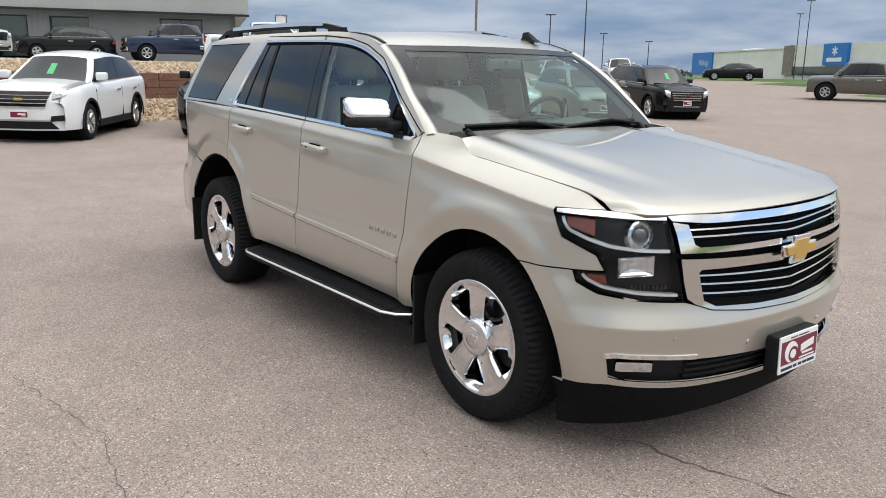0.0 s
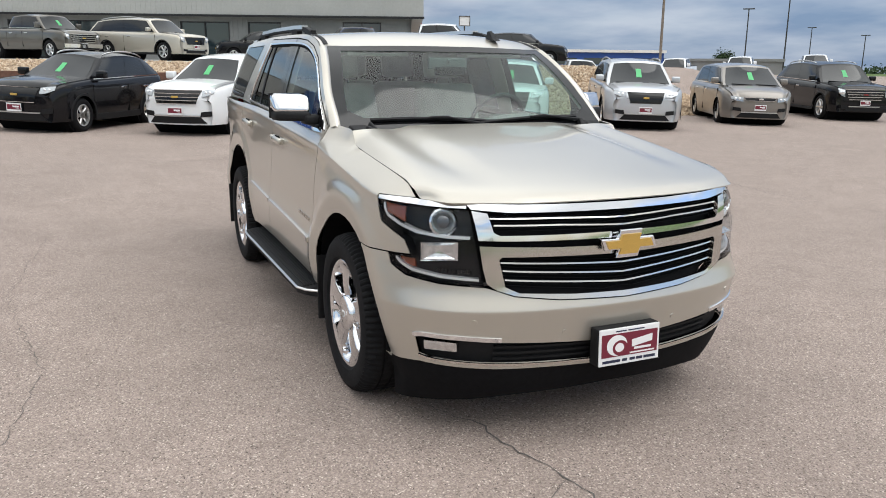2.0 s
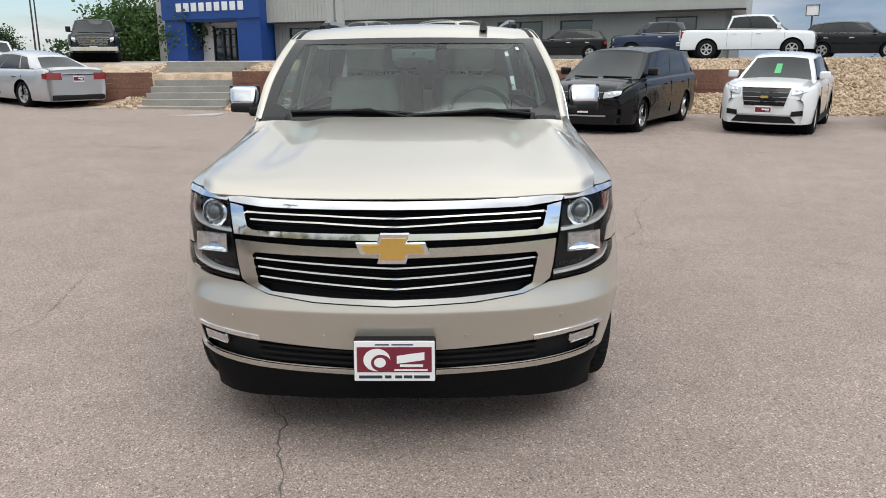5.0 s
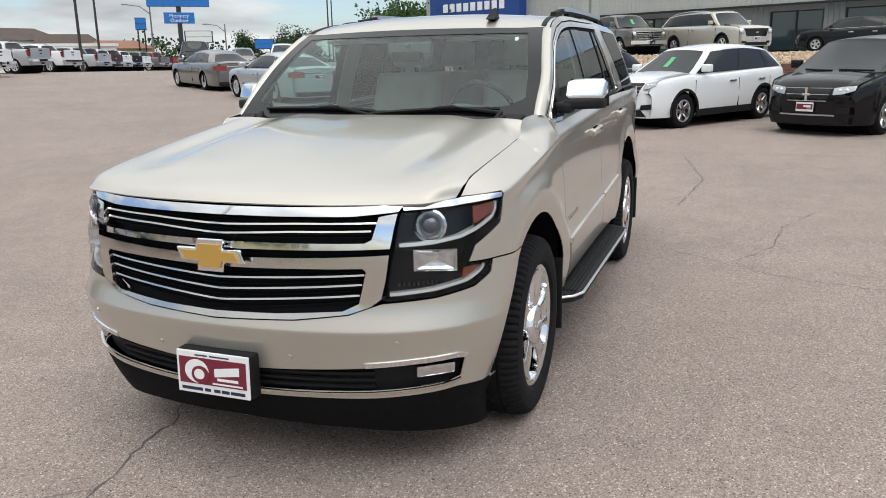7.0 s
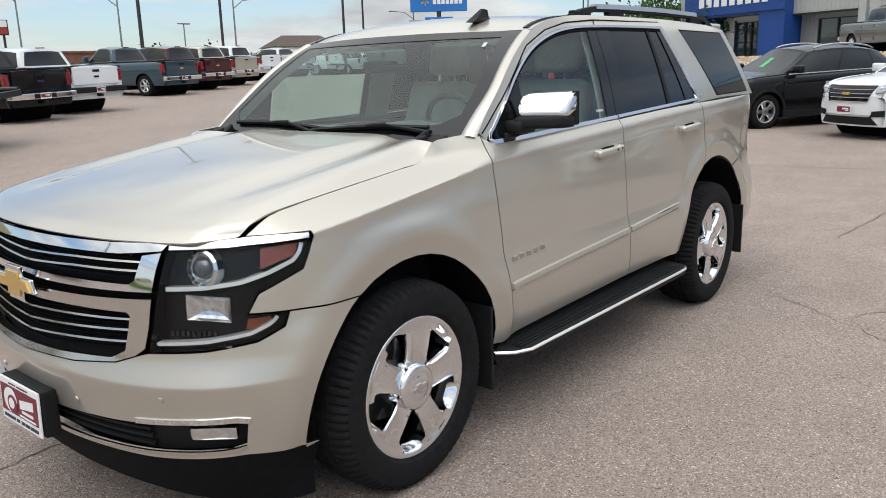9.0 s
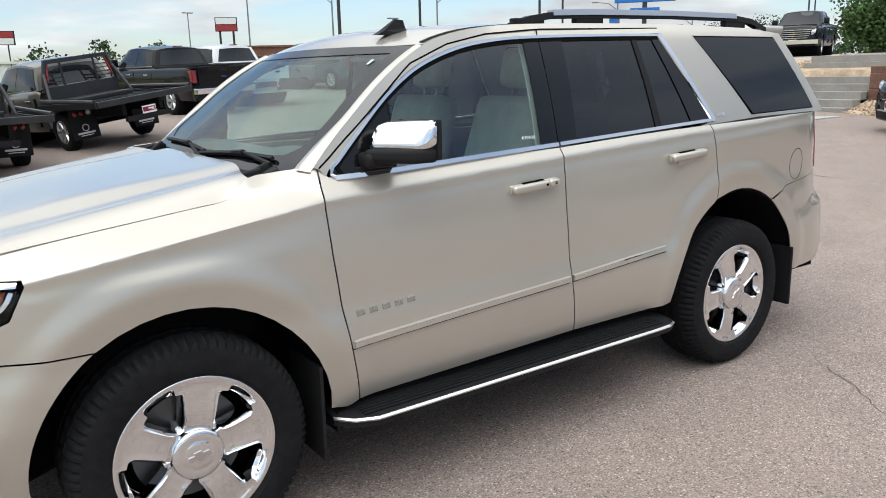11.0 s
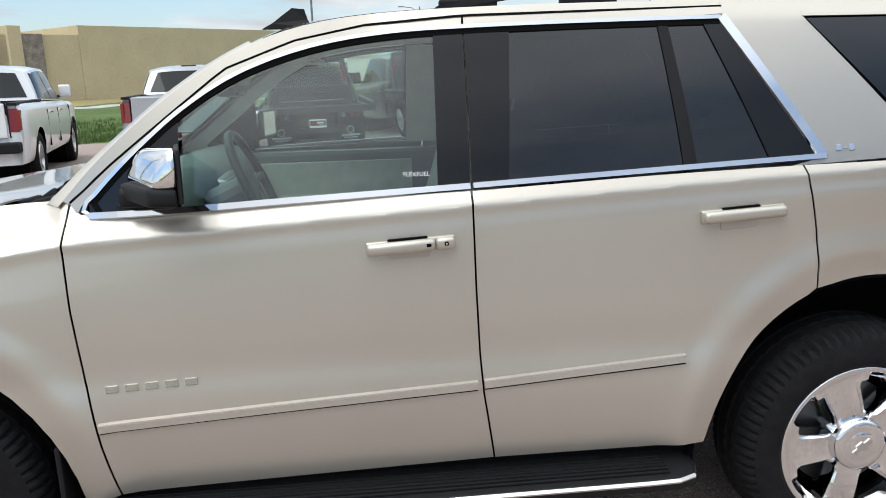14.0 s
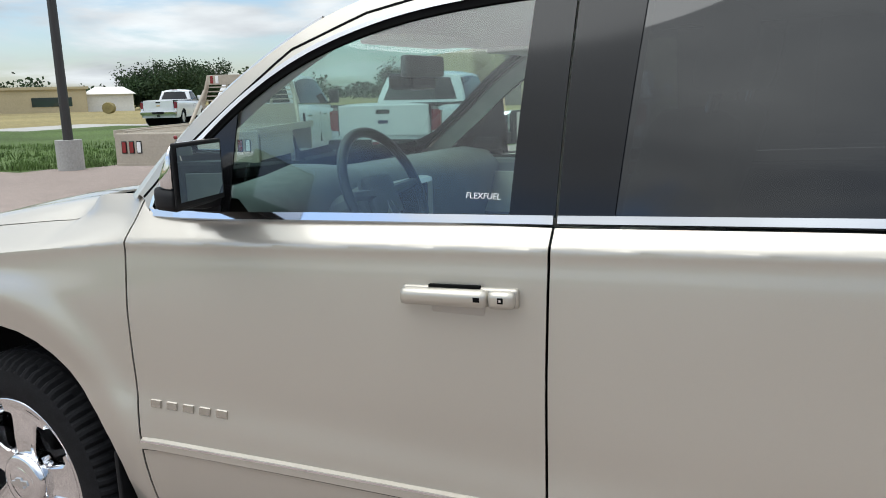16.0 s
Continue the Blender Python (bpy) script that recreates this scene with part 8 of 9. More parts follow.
vehicle("crossover", (-14.35, 11.70), -29, P_SILVER, "silver three-row crossover with black grille", sticker=True, rails=True, **{**CAR, "L": 5.17, "W": 1.99, "H": 1.78, "wb": 3.02, "fo": 1.0, "R": 0.37, "belt": 1.12, "belt_r": 1.2, "rtop": 4.6, "rbase": 4.95, "hood": [(0.0, 0.90), (0.25, 1.02), (1.35, 1.14)], "gt": 0.95, "gb": 0.68, "gw": 0.46, "grille": "dark"})
vehicle("minivan", (-15.25, 16.5), -30, P_TAUPE, "grey-brown minivan with a slim chrome grille", "minivan", sticker=True, grille="edge", **{**VAN, "gt": 0.80, "gb": 0.70, "gw": 0.45, "badge": M_CHROME})
vehicle("large_suv", (-16.2, 21.7), -25, P_BLACK, "black full-size sport utility with a chrome grille", "suv", sticker=True, rails=True, **{**SUV, "badge": M_RED})
# upper lot
vehicle("large_suv", (-35.1, 0.6), 40, P_TAN, "pale champagne extended sport utility on the upper lot", "suv", rails=True, grille="dark", **{**SUV, "L": 5.73, "wb": 3.40, "rtop": 5.2, "rbase": 5.6})
truck("pickup_truck", (-36.3, -3.9), 38, P_BROWNGREY, "brown-grey crew cab pickup on the upper lot", sticker=True)
vehicle("compact_suv", (-41.6, 6.7), -98, P_BLACK, "black crossover parked along the building", chrome=True)
truck("pickup_truck", (-38.8, 11.6), -97, P_NAVY, "dark blue crew cab pickup on the upper lot")
truck("pickup_truck", (-33.6, 14.2), 66, P_WHITE, "white heavy-duty crew cab pickup on the upper lot", R=0.43, H=2.0)
vehicle("crossover", (-33.0, 18.9), 58, P_BLACK, "black crossover parked on the edge of the upper lot")
for (bx, by), yw, mt, lb in (((-46, 31), 70, P_WHITE, "white pickup far across the upper lot"), ((-47, 36), -60, P_GREY, "grey pickup far across the upper lot"), ((-41, 36), -50, P_WHITE, "white crew cab pickup beyond the row"),
                            ((-40, 41), -48, P_WHITE, "white pickup beyond the row"), ((-38, 46), -45, P_WHITE, "white work pickup beyond the row")):
    truck("pickup_truck", (bx, by), yw, mt, lb, group="far pickups")
truck("pickup_truck", (-32.6, -16.1), 22, P_BLACK, "black heavy-duty pickup facing down from the upper lot")
# sedans by the bank
vehicle("sedan", (-18.43, -11.9), -122, P_SILVER, "silver four-door sedan seen from its tail", "sedan", front_plate=False, rear_plate=True, **SEDAN)
vehicle("sedan", (-22.6, -17.6), -122.6, P_GREY, "grey four-door sedan with red tail lamps", "sedan", front_plate=False, rear_plate=True, **{**SEDAN, "L": 5.16, "wb": 2.935, "rtop": 3.95, "rbase": 4.6})
truck("pickup_truck", (-40.7, -32.4), 38, P_BLACK, "black heavy-duty pickup facing the lot", H=2.0, R=0.43)
vehicle("large_suv", (-41.5, -26.0), 31, P_WHITE, "white sport utility facing the lot", "suv", **SUV)
vehicle("crossover", (-46.2, -32.4), 35, P_TAUPE, "small taupe crossover behind the sedans")
# the row of pickups with their tails to the lot
flatbed((-0.25, -15.4), -85, P_OLIVE, "bronze crew cab with a black steel bale bed", M_BED_BLACK, 2.13, 2.6, 0.98, "dark")
flatbed((-2.8, -17.0), -75, P_BROWNGREY, "grey-brown crew cab with a black steel bale bed", M_BED_BLACK, 2.13, 2.6, 0.98, "dark")
flatbed((8.57, -10.86), -71, P_WHITE, "white crew cab with a tan steel flatbed and louvred rack", M_FLATBED, 2.44, 2.85, 0.98, "pale")
truck("pickup_truck", (31.5, -30.5), -62, P_WHITE, "white regular cab pickup standing by the grass", front_plate=False, L=5.7, wtop=1.95, rtop=2.75, rbase=2.95, cuts=[(0.10, 0.92)], shuts=(0.05, 1.0), handles=(0.25,))
truck("pickup_truck", (2.0, -13.5), -83, P_SILVER, "silver heavy-duty pickup seen from the tailgate", front_plate=False, rear_plate=True, R=0.41, H=1.88)
truck("pickup_truck", (5.19, -11.79), -78.5, P_WHITE, "white heavy-duty crew cab pickup with chrome bumper", front_plate=False, rear_plate=True, R=0.42, H=1.93, badge=M_NAVY_BADGE, rear_bumper_mat=M_BLACK)
truck("pickup_truck", (-6.4, -21.2), -77, P_BLACK, "black pickup with pale taillight frames", front_plate=False, rear_plate=True, badge=M_NAVY_BADGE)
truck("pickup_truck", (-8.7, -22.8), -77, P_WHITE, "white pickup with black rear bumper", front_plate=False, rear_plate=True, rear_bumper_mat=M_BLACK, badge=M_BLACK)
truck("pickup_truck", (-14.93, -27.92), -77, P_BLUEGREY, "blue-grey regular cab pickup on steel wheels", front_plate=False, rear_plate=True, L=5.7, wtop=1.95, rtop=2.75, rbase=2.95, cuts=[(0.10, 0.92)], shuts=(0.05, 1.0), handles=(0.25,))
truck("pickup_truck", (-17.98, -30.16), -77, P_MAROON, "dark maroon pickup in the row", front_plate=False, rear_plate=True)
truck("pickup_truck", (-21.07, -32.24), -77, P_TAN, "pale gold pickup in the row", front_plate=False, rear_plate=True)
truck("pickup_truck", (-25.13, -35.42), -77, P_WHITE, "white pickup in the row", front_plate=False, rear_plate=True, badge=M_BLACK)
MID = dict(L=5.25, W=1.86, H=1.78, wb=3.20, R=0.38, rtop=3.35, rbase=3.55, badge=M_BLACK)
for (bx, by), yw, mt, lb, dims in (((-30.3, -37.6), -84, P_SILVER, "silver mid-size pickup in the row", MID), ((-35.3, -40.4), -84, P_WHITE, "white mid-size pickup in the row", MID), ((-44.1, -46.8), -82, P_SILVER, "silver crew cab pickup in the row", {}),
                                  ((-47.0, -48.4), -82, P_MAROON, "dark red pickup between the white ones", {}), ((-49.9, -50.0), -82, P_WHITE, "white pickup far down the row", {}), ((-52.7, -51.4), -82, P_BLACK, "black pickup far down the row", {}),
                                  ((-55.5, -52.8), -82, P_WHITE, "white pickup at the end of the row", {}), ((-59.3, -53.8), -82, P_GREY, "grey crew cab pickup at the end of the row", {}), ((-62.0, -54.6), -82, P_RED, "red pickup at the end of the row", {})):
    truck("pickup_truck", (bx, by), yw, mt, lb, front_plate=False, rear_plate=False, group="far pickups", **dims)
# across the street side
vehicle("sedan", (-36.3, 59.0), -143, P_BLACK, "black sedan at the edge of the grass", "sedan", **SEDAN)
truck("pickup_truck", (-16.6, 40.2), -158, P_BROWNGREY, "grey-brown heavy-duty pickup standing across the lot", H=2.05, R=0.46)


# ---- poles, signs and distance ----
def polar(bearing, d, eye=(2.5, 0.5)):
    a = radians(bearing)
    return eye[0] + d * math.cos(a), eye[1] + d * math.sin(a)


def light_pole(bearing, d, h, mat=M_POLE_DARK, arm=0.0, base=False, toward=0.0):
    x, y = polar(bearing, d)
    z = land(x, y)
    p = empty("light_pole", pose(x, y, z, 0, 0, toward), "tall steel parking-lot light pole", "light pole", "light poles")
    part("pole", rods([((0, 0, 0), (0, 0, h))], 0.11, 0.07, 10), mat, p)
    if base:
        part("concrete_base", rods([((0, 0, -0.2), (0, 0, 0.66))], 0.28, 0.28, 20), M_CONCRETE, p, "round concrete base")
        part("base_plate", boxed(-0.17, 0.17, -0.17, 0.17, 0.62, 0.65), M_POLE_DARK, p)
    if arm:
        part("arm", rods([((0, 0, h - 0.9), (arm * 0.45, 0, h - 0.15)), ((arm * 0.45, 0, h - 0.15), (arm, 0, h))], 0.045, seg=6), mat, p)
        part("lamp_head", boxed(arm - 0.1, arm + 0.55, -0.14, 0.14, h - 0.05, h + 0.07, bevel=0.03), mat, p)
    else:
        part("lamp_head", boxed(-0.75, 0.75, -0.18, 0.18, h, h + 0.14, bevel=0.03), mat, p)
    return p


for b, d, h, m, arm, tw in ((133.2, 114.8, 13, M_POLE_DARK, 0, 40), (135.7, 116, 8.7, M_POLE_DARK, 0, 40), (131.56, 155.6, 8.1, M_POLE_DARK, 0, 40), (128.36, 159, 6.8, M_POLE_DARK, 0, 30), (118.1, 170, 15, M_POLE_DARK, 0, 30),
                           (118.6, 190, 14, M_POLE_DARK, 0, 30), (-121.94, 43.3, 11, M_POLE_DARK, 0, 10), (-126.81, 58.4, 11, M_POLE_DARK, 0, 20), (-127.28, 78.4, 7.4, M_POLE, 2.0, 143), (-135.35, 60.6, 11.5, M_POLE_DARK, 0, 0), (-136.43, 73.6, 12, M_POLE_DARK, 0, 0), (-123.6, 98.3, 6.4, M_POLE, 0, 0),
                           (-113.5, 90, 9.0, M_POLE, 2.0, -40), (-119.71, 78.3, 7.6, M_POLE, 2.0, -30), (-109.0, 120, 9, M_POLE, 0, 0), (-139.81, 88.7, 6.8, M_POLE, 2.2, -50), (-144.61, 98.7, 5.4, M_POLE, 2.0, -55), (-97, 95, 8, M_POLE, 2.0, 0), (-90.5, 60, 10, M_POLE, 0, 30), (-151.79, 98.8, 12, M_POLE_DARK, 0, 0), (-152.05, 104, 9.5, M_POLE_DARK, 0, 0)):
    light_pole(b, d, h, m, arm, False, tw)
bx, by = 12.95, -9.20
light_pole(math.degrees(math.atan2(by - 0.5, bx - 2.5)), math.hypot(bx - 2.5, by - 0.5), 9.0, M_POLE_DARK, 0, True, 60)


def utility_pole():
    x, y = polar(141.53, 87.6)
    p = empty("utility_pole", pose(x, y, land(x, y)), "grey wooden utility pole carrying a slack cable", "utility pole")
    part("pole", rods([((0, 0, -0.2), (0, 0, 11.5))], 0.16, 0.12, 10), M_WOOD_POLE, p)
    cu = bpy.data.curves.new("cable", "CURVE")
    cu.dimensions, cu.bevel_depth = "3D", 0.035
    sp = cu.splines.new("POLY")
    ex, ey = polar(172, 66)
    sp.points.add(24)
    for i in range(25):
        t = i / 24
        sp.points[i].co = (lerp(0, ex - x, t), lerp(0, ey - y, t), lerp(8.6, 10.5, t) - 4 * 1.9 * t * (1 - t), 1)
    cu.materials.append(M_POLE_DARK)
    c = new("cable", cu)
    c.parent = p


utility_pole()


def blank_sign():
    x, y = polar(155.7, 85)
    p = empty("small_sign", pose(x, y, land(x, y), 0, 0, 70), "small bare sign frame on a post", "sign")
    part("post", rods([((0, 0, 0), (0, 0, 5.6))], 0.08, seg=8), M_POLE_DARK, p)
    bm = bmesh.new()
    for a in ((-0.6, 0.6, 5.6, 5.66), (-0.6, 0.6, 6.6, 6.66), (-0.6, -0.54, 5.6, 6.66), (0.54, 0.6, 5.6, 6.66)):
        box(bm, a[0], a[1], -0.1, 0.1, a[2], a[3])
    part("frame", bm, M_POLE_DARK, p)
    part("panel", boxed(-0.54, 0.54, -0.03, 0.03, 5.66, 6.6), M_WHITE, p)


blank_sign()


def store_sign():
    """Tall blue road sign of the big store: a name panel and a smaller panel below."""
    p = empty("store_sign", pose(-65.7, -53.4, land(-65.7, -53.4), 0, 0, 40), "tall blue store road sign with white bars", "sign")
    part("post", rods([((0, 0, 0), (0, 0, 6.8))], 0.24, seg=12), M_POLE_DARK, p)
    a = part("name_panel", boxed(-0.3, 0.3, -3.1, 3.1, 6.50, 8.75, bevel=0.03), M_SIGN_BLUE, p)
    bm = bmesh.new()
    for i in range(7):
        box(bm, 0.30, 0.34, 2.55 - i * 0.47 - 0.36, 2.55 - i * 0.47, 7.25, 7.90)
    part("letter_bar", bm, M_WHITE, a)
    b = part("service_panel", boxed(-0.25, 0.25, -1.52, 1.52, 4.82, 5.92, bevel=0.03), M_SIGN_BLUE, p)
    for words, z in (("Pharmacy", 5.56), ("Outdoor", 5.10)):
        label_text(words, 0.50, pose(0.262, 0, z, 90, 0, 90), M_WHITE, "sign_text", b)
    bm = bmesh.new()
    for k in range(6):
        m = pose(0.33, -1.45, 7.60, radians(0) + k * 60, 0, 0)
        box(bm, -0.02, 0.02, -0.06, 0.06, 0.16, 0.5, m=m)
    part("spark", bm, M_GOLD, a)


store_sign()


def panel_sign(bearing, d, z0, w, h, top, low, name, label):
    x, y = polar(bearing, d)
    p = empty(name, pose(x, y, land(x, y), 0, 0, bearing + 180), label, "sign")
    part("post", rods([((0, -w * 0.3, 0), (0, -w * 0.3, z0)), ((0, w * 0.3, 0), (0, w * 0.3, z0))], 0.1, seg=8), M_POLE_DARK, p)
    part("cabinet", boxed(-0.2, 0.2, -w / 2, w / 2, z0, z0 + h, bevel=0.03), M_FRAME_DARK, p)
    part("upper_panel", boxed(0.2, 0.23, -w * 0.46, w * 0.46, z0 + h * 0.52, z0 + h * 0.95), top, p)
    part("lower_panel", boxed(0.2, 0.23, -w * 0.46, w * 0.46, z0 + h * 0.05, z0 + h * 0.48), low, p)


M_DARK_RED = material("sign_red", (0.33, 0.03, 0.03), 0.5)
panel_sign(-112.3, 75, 4.15, 2.0, 1.25, M_WHITE, M_DARK_RED, "roadside_sign", "red and white roadside business sign")
panel_sign(-97.0, 130, 5.6, 5.0, 2.0, M_DARK_RED, M_WHITE, "roadside_sign", "white and red tyre shop sign")
panel_sign(-139.06, 118.7, 5.7, 1.45, 1.7, M_SIGN_BLUE, M_SIGN_BLUE, "roadside_sign", "square blue roadside sign")
panel_sign(-147.2, 108.7, 2.7, 2.6, 1.3, M_SIGN_BLUE, M_SIGN_BLUE, "roadside_sign", "low blue business sign")

panel_sign(-142.76, 118.7, 3.9, 3.9, 1.7, M_WHITE, M_WHITE, "business_sign", "wide white business sign beyond the pickups")


def block(name, bearing, d, width, depth, z0, h, mat, label, turn=0.0, roof=None, windows=0, gable=0.0):
    x, y = polar(bearing, d)
    b = empty(name, pose(x, y, 0, 0, 0, bearing + 180 + turn), label, "building", "far buildings")
    part("wall", boxed(-depth, 0, -width / 2, width / 2, z0 - 2.5, z0 + h), mat, b)
    if gable:
        v = [(-depth - 0.4, -width / 2 - 0.4, z0 + h), (0.4, -width / 2 - 0.4, z0 + h), (0.4, width / 2 + 0.4, z0 + h), (-depth - 0.4, width / 2 + 0.4, z0 + h),
             (-depth / 2, -width * 0.3, z0 + h + gable), (-depth / 2, width * 0.3, z0 + h + gable)]
        raw("roof", v, [(0, 1, 4), (1, 2, 5, 4), (2, 3, 5), (3, 0, 4, 5), (3, 2, 1, 0)], roof or M_BROWN_ROOF, b)
    else:
        part("roof", boxed(-depth - 0.2, 0.25, -width / 2 - 0.25, width / 2 + 0.25, z0 + h, z0 + h + 0.35), roof or mat, b)
    for k in range(windows):
        yy = lerp(-width / 2, width / 2, (k + 0.5) / windows)
        part("window", boxed(0.0, 0.06, yy - width * 0.14 / max(1, windows / 3), yy + width * 0.14 / max(1, windows / 3), z0 + h * 0.35, z0 + h * 0.7), M_WINDOW, b)
    return b


# big store beyond the street
store = empty("big_store", pose(-150.4, 219.4, 2.4, 0, 0, -121.2), "long off-white superstore with blue panels", "building", "far buildings")
part("wall", boxed(-60, 0, 0, 130, -3, 6.45), M_OFFWHITE_WALL, store)
part("roof", boxed(-60.2, 0.25, -0.25, 130.2, 6.45, 6.75), M_OFFWHITE_WALL, store)
part("pickup_panel", boxed(0.05, 0.5, 0.0, 14.0, 0.0, 6.6), M_SIGN_BLUE, store, "blue pickup panel")
label_text("Pickup", 2.6, pose(0.55, 8.4, 3.4, 90, 0, 90), M_WHITE, "sign_text", store)
part("entrance_bay", boxed(0.1, 0.8, 54.6, 59.0, 0.0, 7.2), M_STONE_VENEER, store)
part("low_glazing", boxed(0.1, 0.5, 59.0, 90.0, 0.0, 2.0), M_WINDOW, store)
part("raised_front", boxed(-10, 0.4, 59.0, 130.0, 2.0, 7.0), M_OFFWHITE_WALL, store)
part("name_panel", boxed(0.4, 1.2, 72.3, 81.3, 2.2, 7.1), M_SIGN_BLUE, store, "blue name panel with white bars")
bm = bmesh.new()
box(bm, 1.2, 1.3, 74.0, 79.6, 3.0, 3.9)
for k in range(3):
    box(bm, -0.05, 0.05, -0.16, 0.16, -1.0, 1.0, m=pose(1.25, 76.8, 5.4, 60 * k, 0, 0))
part("letter_bar", bm, M_WHITE, store)
for yy in (14, 19, 37, 44, 66, 98):
    part("roof_unit", boxed(-12, -9, yy, yy + 2.4, 6.7, 7.7), M_WHITE, store)
# tan retail building with stone piers, across the grass
tan = empty("tan_store", pose(26.4, -80.4, 0, 0, 0, 134.7), "tan stucco retail building with stone-clad corner piers", "building", "far buildings")
part("wall", boxed(-30, 0, -6.9, 32.0, -2.5, 6.0), M_BEIGE_WALL, tan)
part("raised_parapet", boxed(-29.9, 0.10, 0.0, 25.4, -2.5, 6.95), M_BEIGE_WALL, tan)
part("front_gable", boxed(-6, 0.5, -6.9, -5.7, -2.5, 6.75), M_BEIGE_WALL, tan)
part("stone_pier", boxed(-2, 0.35, -5.7, -3.7, -2.5, 6.05), M_STONE_VENEER, tan, "grey-brown stone pier")
part("stone_pier", boxed(-2, 0.35, 30.5, 32.1, -2.5, 5.5), M_STONE_VENEER, tan, "grey-brown stone pier")
part("wing", boxed(-16, -4, -13.0, -6.8, -2.5, 3.1), M_STONE_VENEER, tan)
part("rear_parapet", boxed(-20, -14, 26.5, 31.0, 5.9, 7.4), M_OFFWHITE_WALL, tan)
block("blue_shop", 145.5, 105, 17, 14, 1.6, 2.4, M_BLUE_PANEL, "blue and white metal workshop with open bays", 15, M_OFFWHITE_WALL, 3)
block("low_shed", 140.0, 110, 26, 10, 1.2, 1.8, M_STEEL_WALL, "long low grey shed", 0)
block("brown_roofed_inn", -131.9, 130, 11, 9, 3.7, 2.8, M_OFFWHITE_WALL, "pale house with a hipped dark brown roof", 20, M_BROWN_ROOF, 4, 1.9)
block("brown_roofed_hall", -134.4, 125, 10, 8, 2.8, 2.5, M_OFFWHITE_WALL, "pale low building with a dark brown roof", 0, M_BROWN_ROOF, 3, 2.0)
block("long_white_shed", -133.6, 105, 14, 5, 1.8, 3.0, M_OFFWHITE_WALL, "long white metal shed behind the pickups", 0)
block("tan_roofed_house", -137.7, 118.6, 8.5, 6, 2.2, 2.7, M_BEIGE_WALL, "tan building with a rust-coloured roof", 10, material("rust_roof", (0.25, 0.12, 0.08), 0.8), 3, 1.2)
block("brick_store", -113.0, 160, 30, 15, 1.5, 5.6, vary(material("red_brick_far", (0.17, 0.075, 0.05), 0.85), 1, 0.2, 8, 0.2), "low dark red brick building", 0, None, 5)
block("beige_shed", -118.5, 110, 26, 12, 1.0, 2.6, M_BEIGE_WALL, "long beige metal building behind the pickups", 0)
block("white_warehouse", -98.0, 130, 32, 20, 0.0, 4.2, M_OFFWHITE_WALL, "long off-white warehouse across the road", 5)
block("distant_store", -35.1, 107, 17, 20, -0.6, 3.3, M_BEIGE_WALL, "pale tan building across the field", 10, None, 2)
block("distant_white_barn", -40.95, 110, 6, 8, -0.6, 2.6, M_OFFWHITE_WALL, "white metal barn across the field", 0, M_OFFWHITE_WALL, 0, 1.0)


def tree(bearing, d, h, spread, seed, mat=M_LEAF, clumps=240, leaf=0.30, label="leafy green deciduous tree"):
    x, y = polar(bearing, d)
    r = random.Random(seed)
    t = empty("tree", pose(x, y, land(x, y) - 0.1), label, "tree", "trees")
    bm = bmesh.new()
    rod(bm, (0, 0, 0), (0.1, 0, h * 0.45), 0.035 * h, 0.022 * h, 9)
    tips = []
    for k in range(9):
        a = k * 2.4 + r.uniform(-0.4, 0.4)
        z0 = h * r.uniform(0.25, 0.5)
        q = Vector((math.cos(a) * spread * r.uniform(0.45, 0.9), math.sin(a) * spread * r.uniform(0.45, 0.9), h * r.uniform(0.45, 0.92)))
        rod(bm, (0.05, 0, z0), q, 0.012 * h, 0.004 * h, 6)
        tips.append(q)
    part("trunk", bm, M_BARK, t, "rough brown bark", True)
    verts, faces = [], []
    for k in range(clumps):
        c = r.choice(tips) * r.uniform(0.55, 1.08)
        c = c + Vector((r.gauss(0, spread * 0.24), r.gauss(0, spread * 0.24), r.gauss(0, h * 0.085)))
        c.z = max(h * 0.22, c.z)
        for _ in range(26):
            o = c + Vector((r.gauss(0, 1), r.gauss(0, 1), r.gauss(0, 0.7))) * leaf * 1.5
            q = Euler((r.uniform(0, 6), r.uniform(0, 6), r.uniform(0, 6))).to_matrix()
            s = leaf * r.uniform(0.22, 0.5)
            k0 = len(verts)
            for p in ((-0.5, -1, 0), (0.5, -1, 0.1), (0.7, 0.2, 0), (0, 1, -0.1), (-0.7, 0.2, 0.1)):
                verts.append(o + q @ (Vector(p) * s))
            faces.append((k0, k0 + 1, k0 + 2, k0 + 3, k0 + 4))
    raw("crown", verts, faces, mat, t, "green leaves")
    return t


tree(-157.0, 66, 5.6, 2.6, 1, clumps=420)
tree(-159.3, 72, 5.8, 2.8, 2, clumps=420)
tree(-161.6, 64, 5.4, 2.6, 12, clumps=420)
tree(-145.98, 118.7, 5.4, 1.2, 3, M_LEAF_DARK, 220, 0.28)
tree(-149.16, 113.8, 5.8, 3.0, 4, M_LEAF_DARK, 420, 0.30)
tree(137.0, 120, 3.0, 0.8, 5, M_LEAF_DARK, 200, 0.24)
tree(131.5, 75, 1.5, 0.8, 6, M_LEAF, 200, 0.16)
tree(-44.8, 120, 8.0, 4.5, 7, M_LEAF_DARK, 420, 0.34)
tree(-47.5, 130, 7.0, 4.0, 8, M_LEAF_DARK, 420, 0.34)
tree(-42.9, 122, 5.2, 2.8, 9, M_LEAF_DARK, 420, 0.34)
tree(-61.6, 126, 6.3, 3.4, 10, M_LEAF_DARK, 420, 0.34)


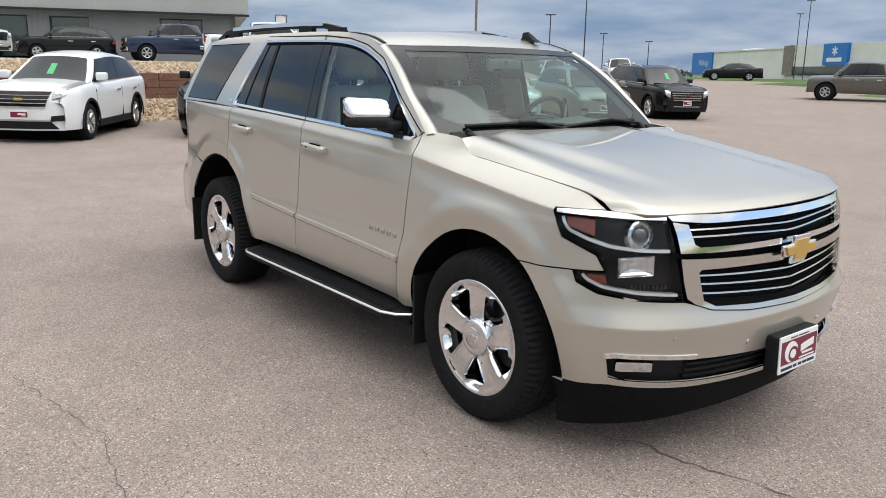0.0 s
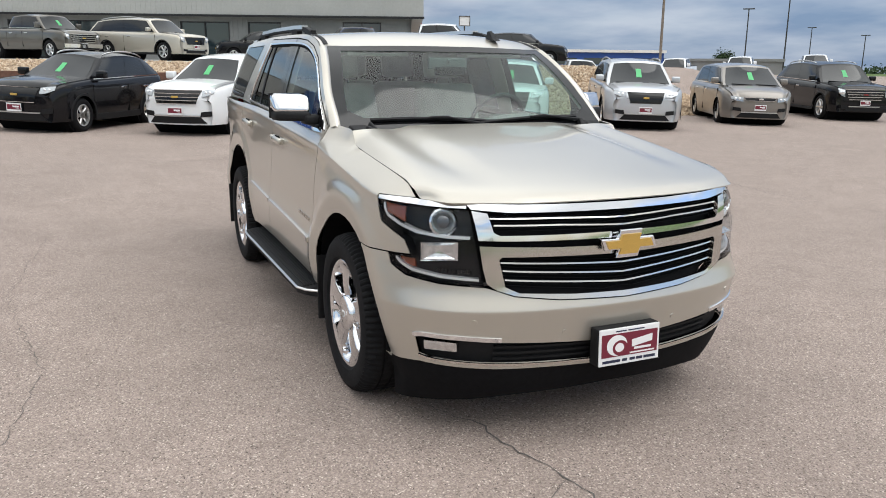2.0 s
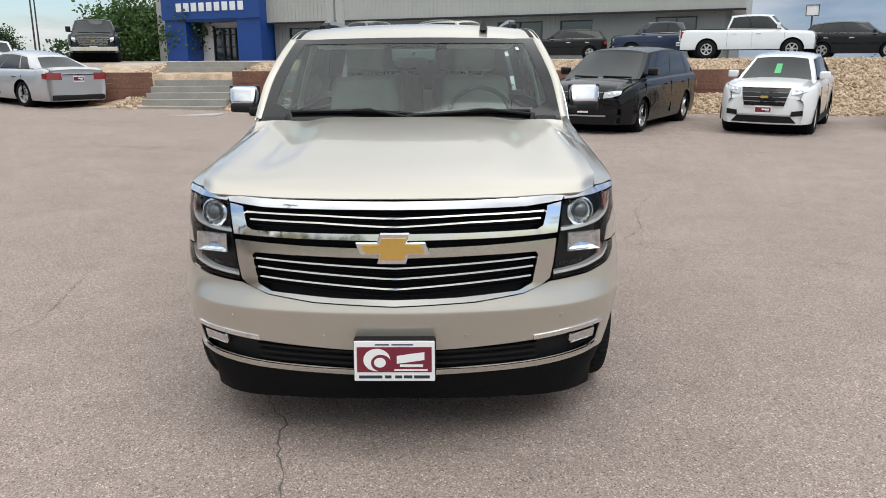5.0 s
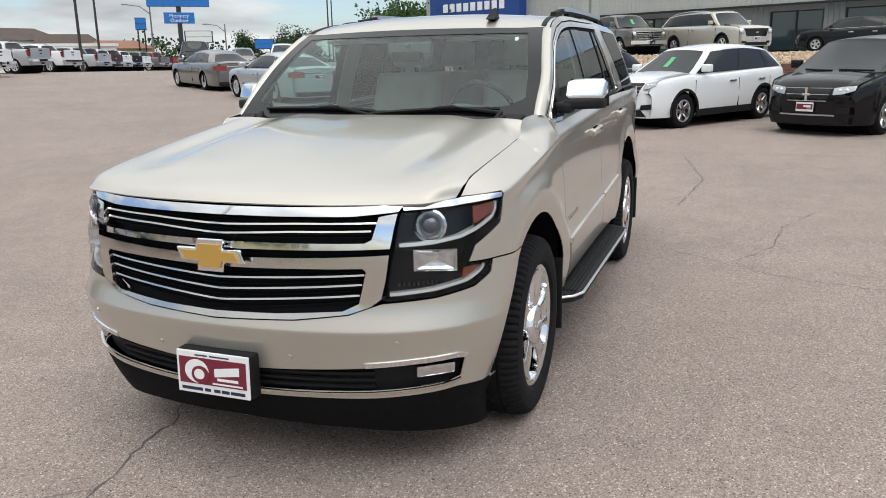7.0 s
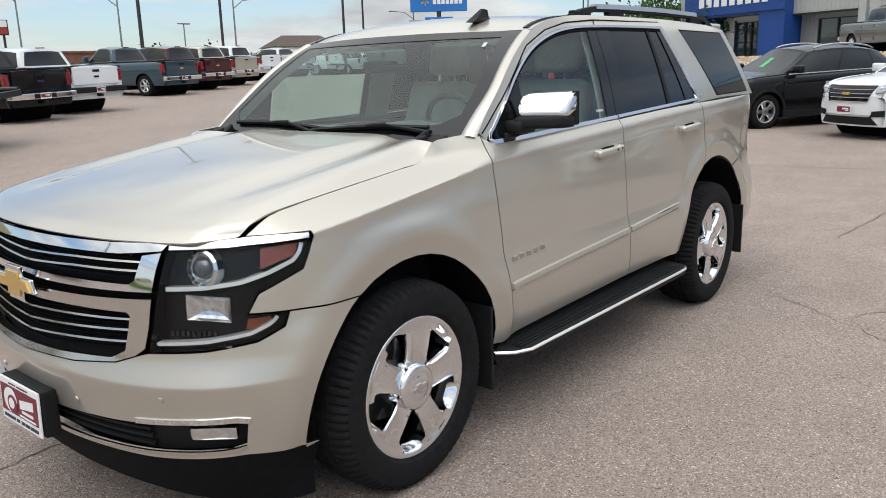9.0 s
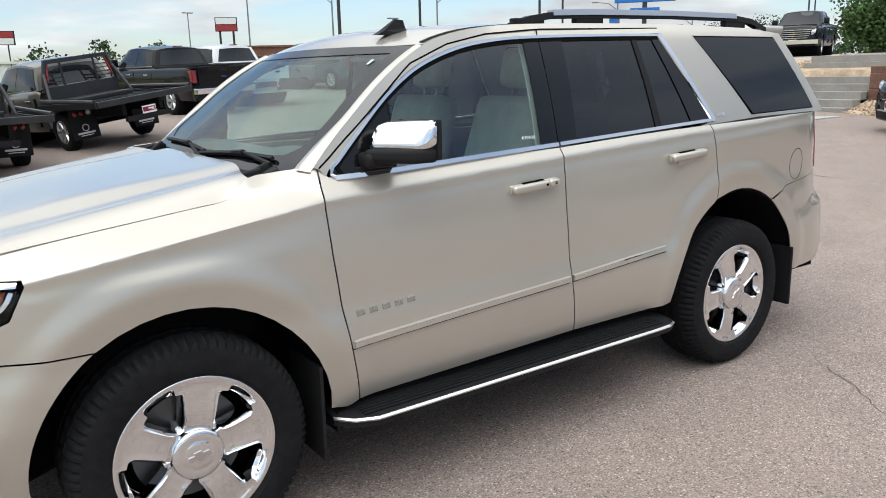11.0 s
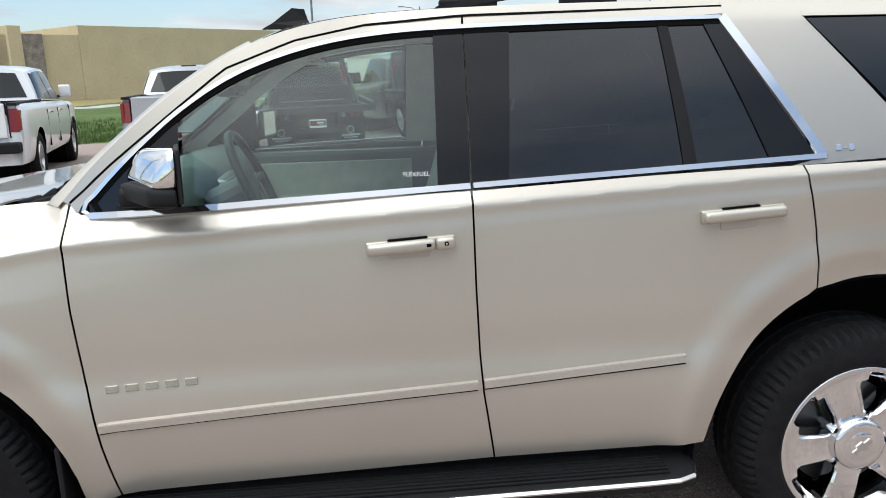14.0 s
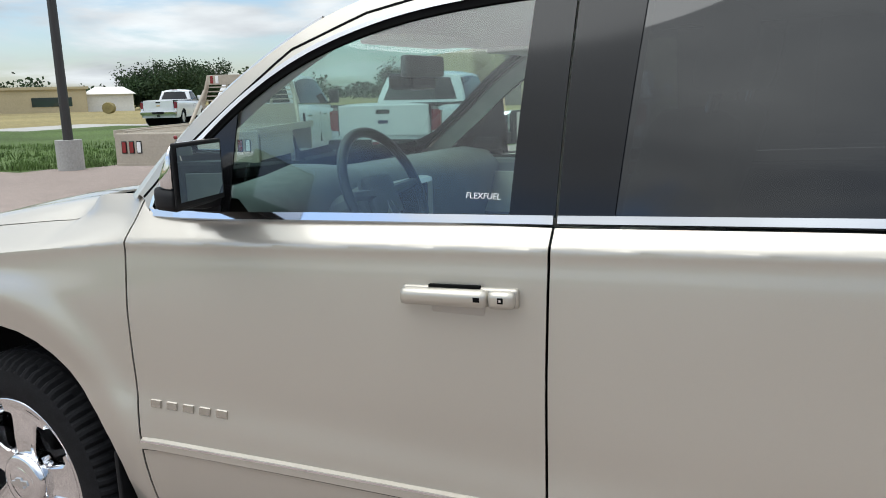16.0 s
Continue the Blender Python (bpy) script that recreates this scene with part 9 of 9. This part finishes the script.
def far_woods():
    """Low dark tree belt all round the far edge of the town."""
    r = random.Random(8)
    verts, faces = [], []
    for k in range(2600):
        b = r.uniform(-165, -12) if k % 5 else r.uniform(95, 160)
        d = r.uniform(190, 270) if b < 0 else r.uniform(300, 380)
        x, y = polar(b, d)
        hmax = (5.5 + 2.5 * math.sin(b * 0.35) + 1.5 * math.sin(b * 1.7)) if b < 0 else 1.8
        c = Vector((x, y, land(x, y) + r.uniform(0.3, max(1.5, hmax))))
        for _ in range(20):
            o = c + Vector((r.gauss(0, 1.1), r.gauss(0, 1.1), r.gauss(0, 0.7)))
            q = Euler((r.uniform(0, 6), r.uniform(0, 6), r.uniform(0, 6))).to_matrix()
            s = r.uniform(0.22, 0.55)
            k0 = len(verts)
            for p in ((-0.7, -0.8, 0), (0.8, -0.6, 0.2), (0.5, 0.9, 0), (-0.6, 0.7, -0.2)):
                verts.append(o + q @ (Vector(p) * s))
            faces.append((k0, k0 + 1, k0 + 2, k0 + 3))
    tagged(raw("distant_woods", verts, faces, M_LEAF_DARK), "dark green belt of distant trees", "woods", kind="stuff")


far_woods()


def hay_bale(x, y, turn):
    v, f = lathe([(0.0, -0.60), (0.56, -0.60), (0.60, -0.52), (0.60, 0.52), (0.56, 0.60), (0.0, 0.60)], 22, jag=lambda i, k: 0.012 * ((k * 7 + i * 3) % 5 - 2) / 2 if i in (2, 3) else 0.0)
    b = raw("hay_bale", v, f, M_FIELD)
    b.matrix_world = pose(x, y, land(x, y) + 0.59, 0, 0, turn)
    tagged(b, "round straw-coloured hay bale lying in the dry field", "hay bale", "hay bales")


hay_bale(68.5, -57.0, 35)
hay_bale(66.5, -60.5, 50)


def verge_grass():
    """Uneven tufts of grass along the edge of the lot."""
    r = random.Random(21)
    verts, faces = [], []
    for k in range(9000):
        x = r.uniform(1.0, 34.0)
        d = 0.15 + 16.0 * r.random() ** 1.8
        y = lot_edge(x) - d
        z = land(x, y)
        tall = r.uniform(0.06, 0.17) * (1.5 if r.random() < 0.06 else 1.0)
        for _ in range(7):
            a = r.uniform(0, 6.28)
            bx_, by_ = x + r.gauss(0, 0.08), y + r.gauss(0, 0.08)
            w, lean = r.uniform(0.006, 0.014), r.uniform(0.0, 0.10)
            k0 = len(verts)
            verts += [(bx_ - w * math.sin(a), by_ + w * math.cos(a), z - 0.01), (bx_ + w * math.sin(a), by_ - w * math.cos(a), z - 0.01), (bx_ + lean * math.cos(a), by_ + lean * math.sin(a), z + tall)]
            faces.append((k0, k0 + 1, k0 + 2))
    tagged(raw("verge_grass", verts, faces, M_BLADES), "rough green grass tufts along the edge of the asphalt", "grass", kind="stuff")


verge_grass()
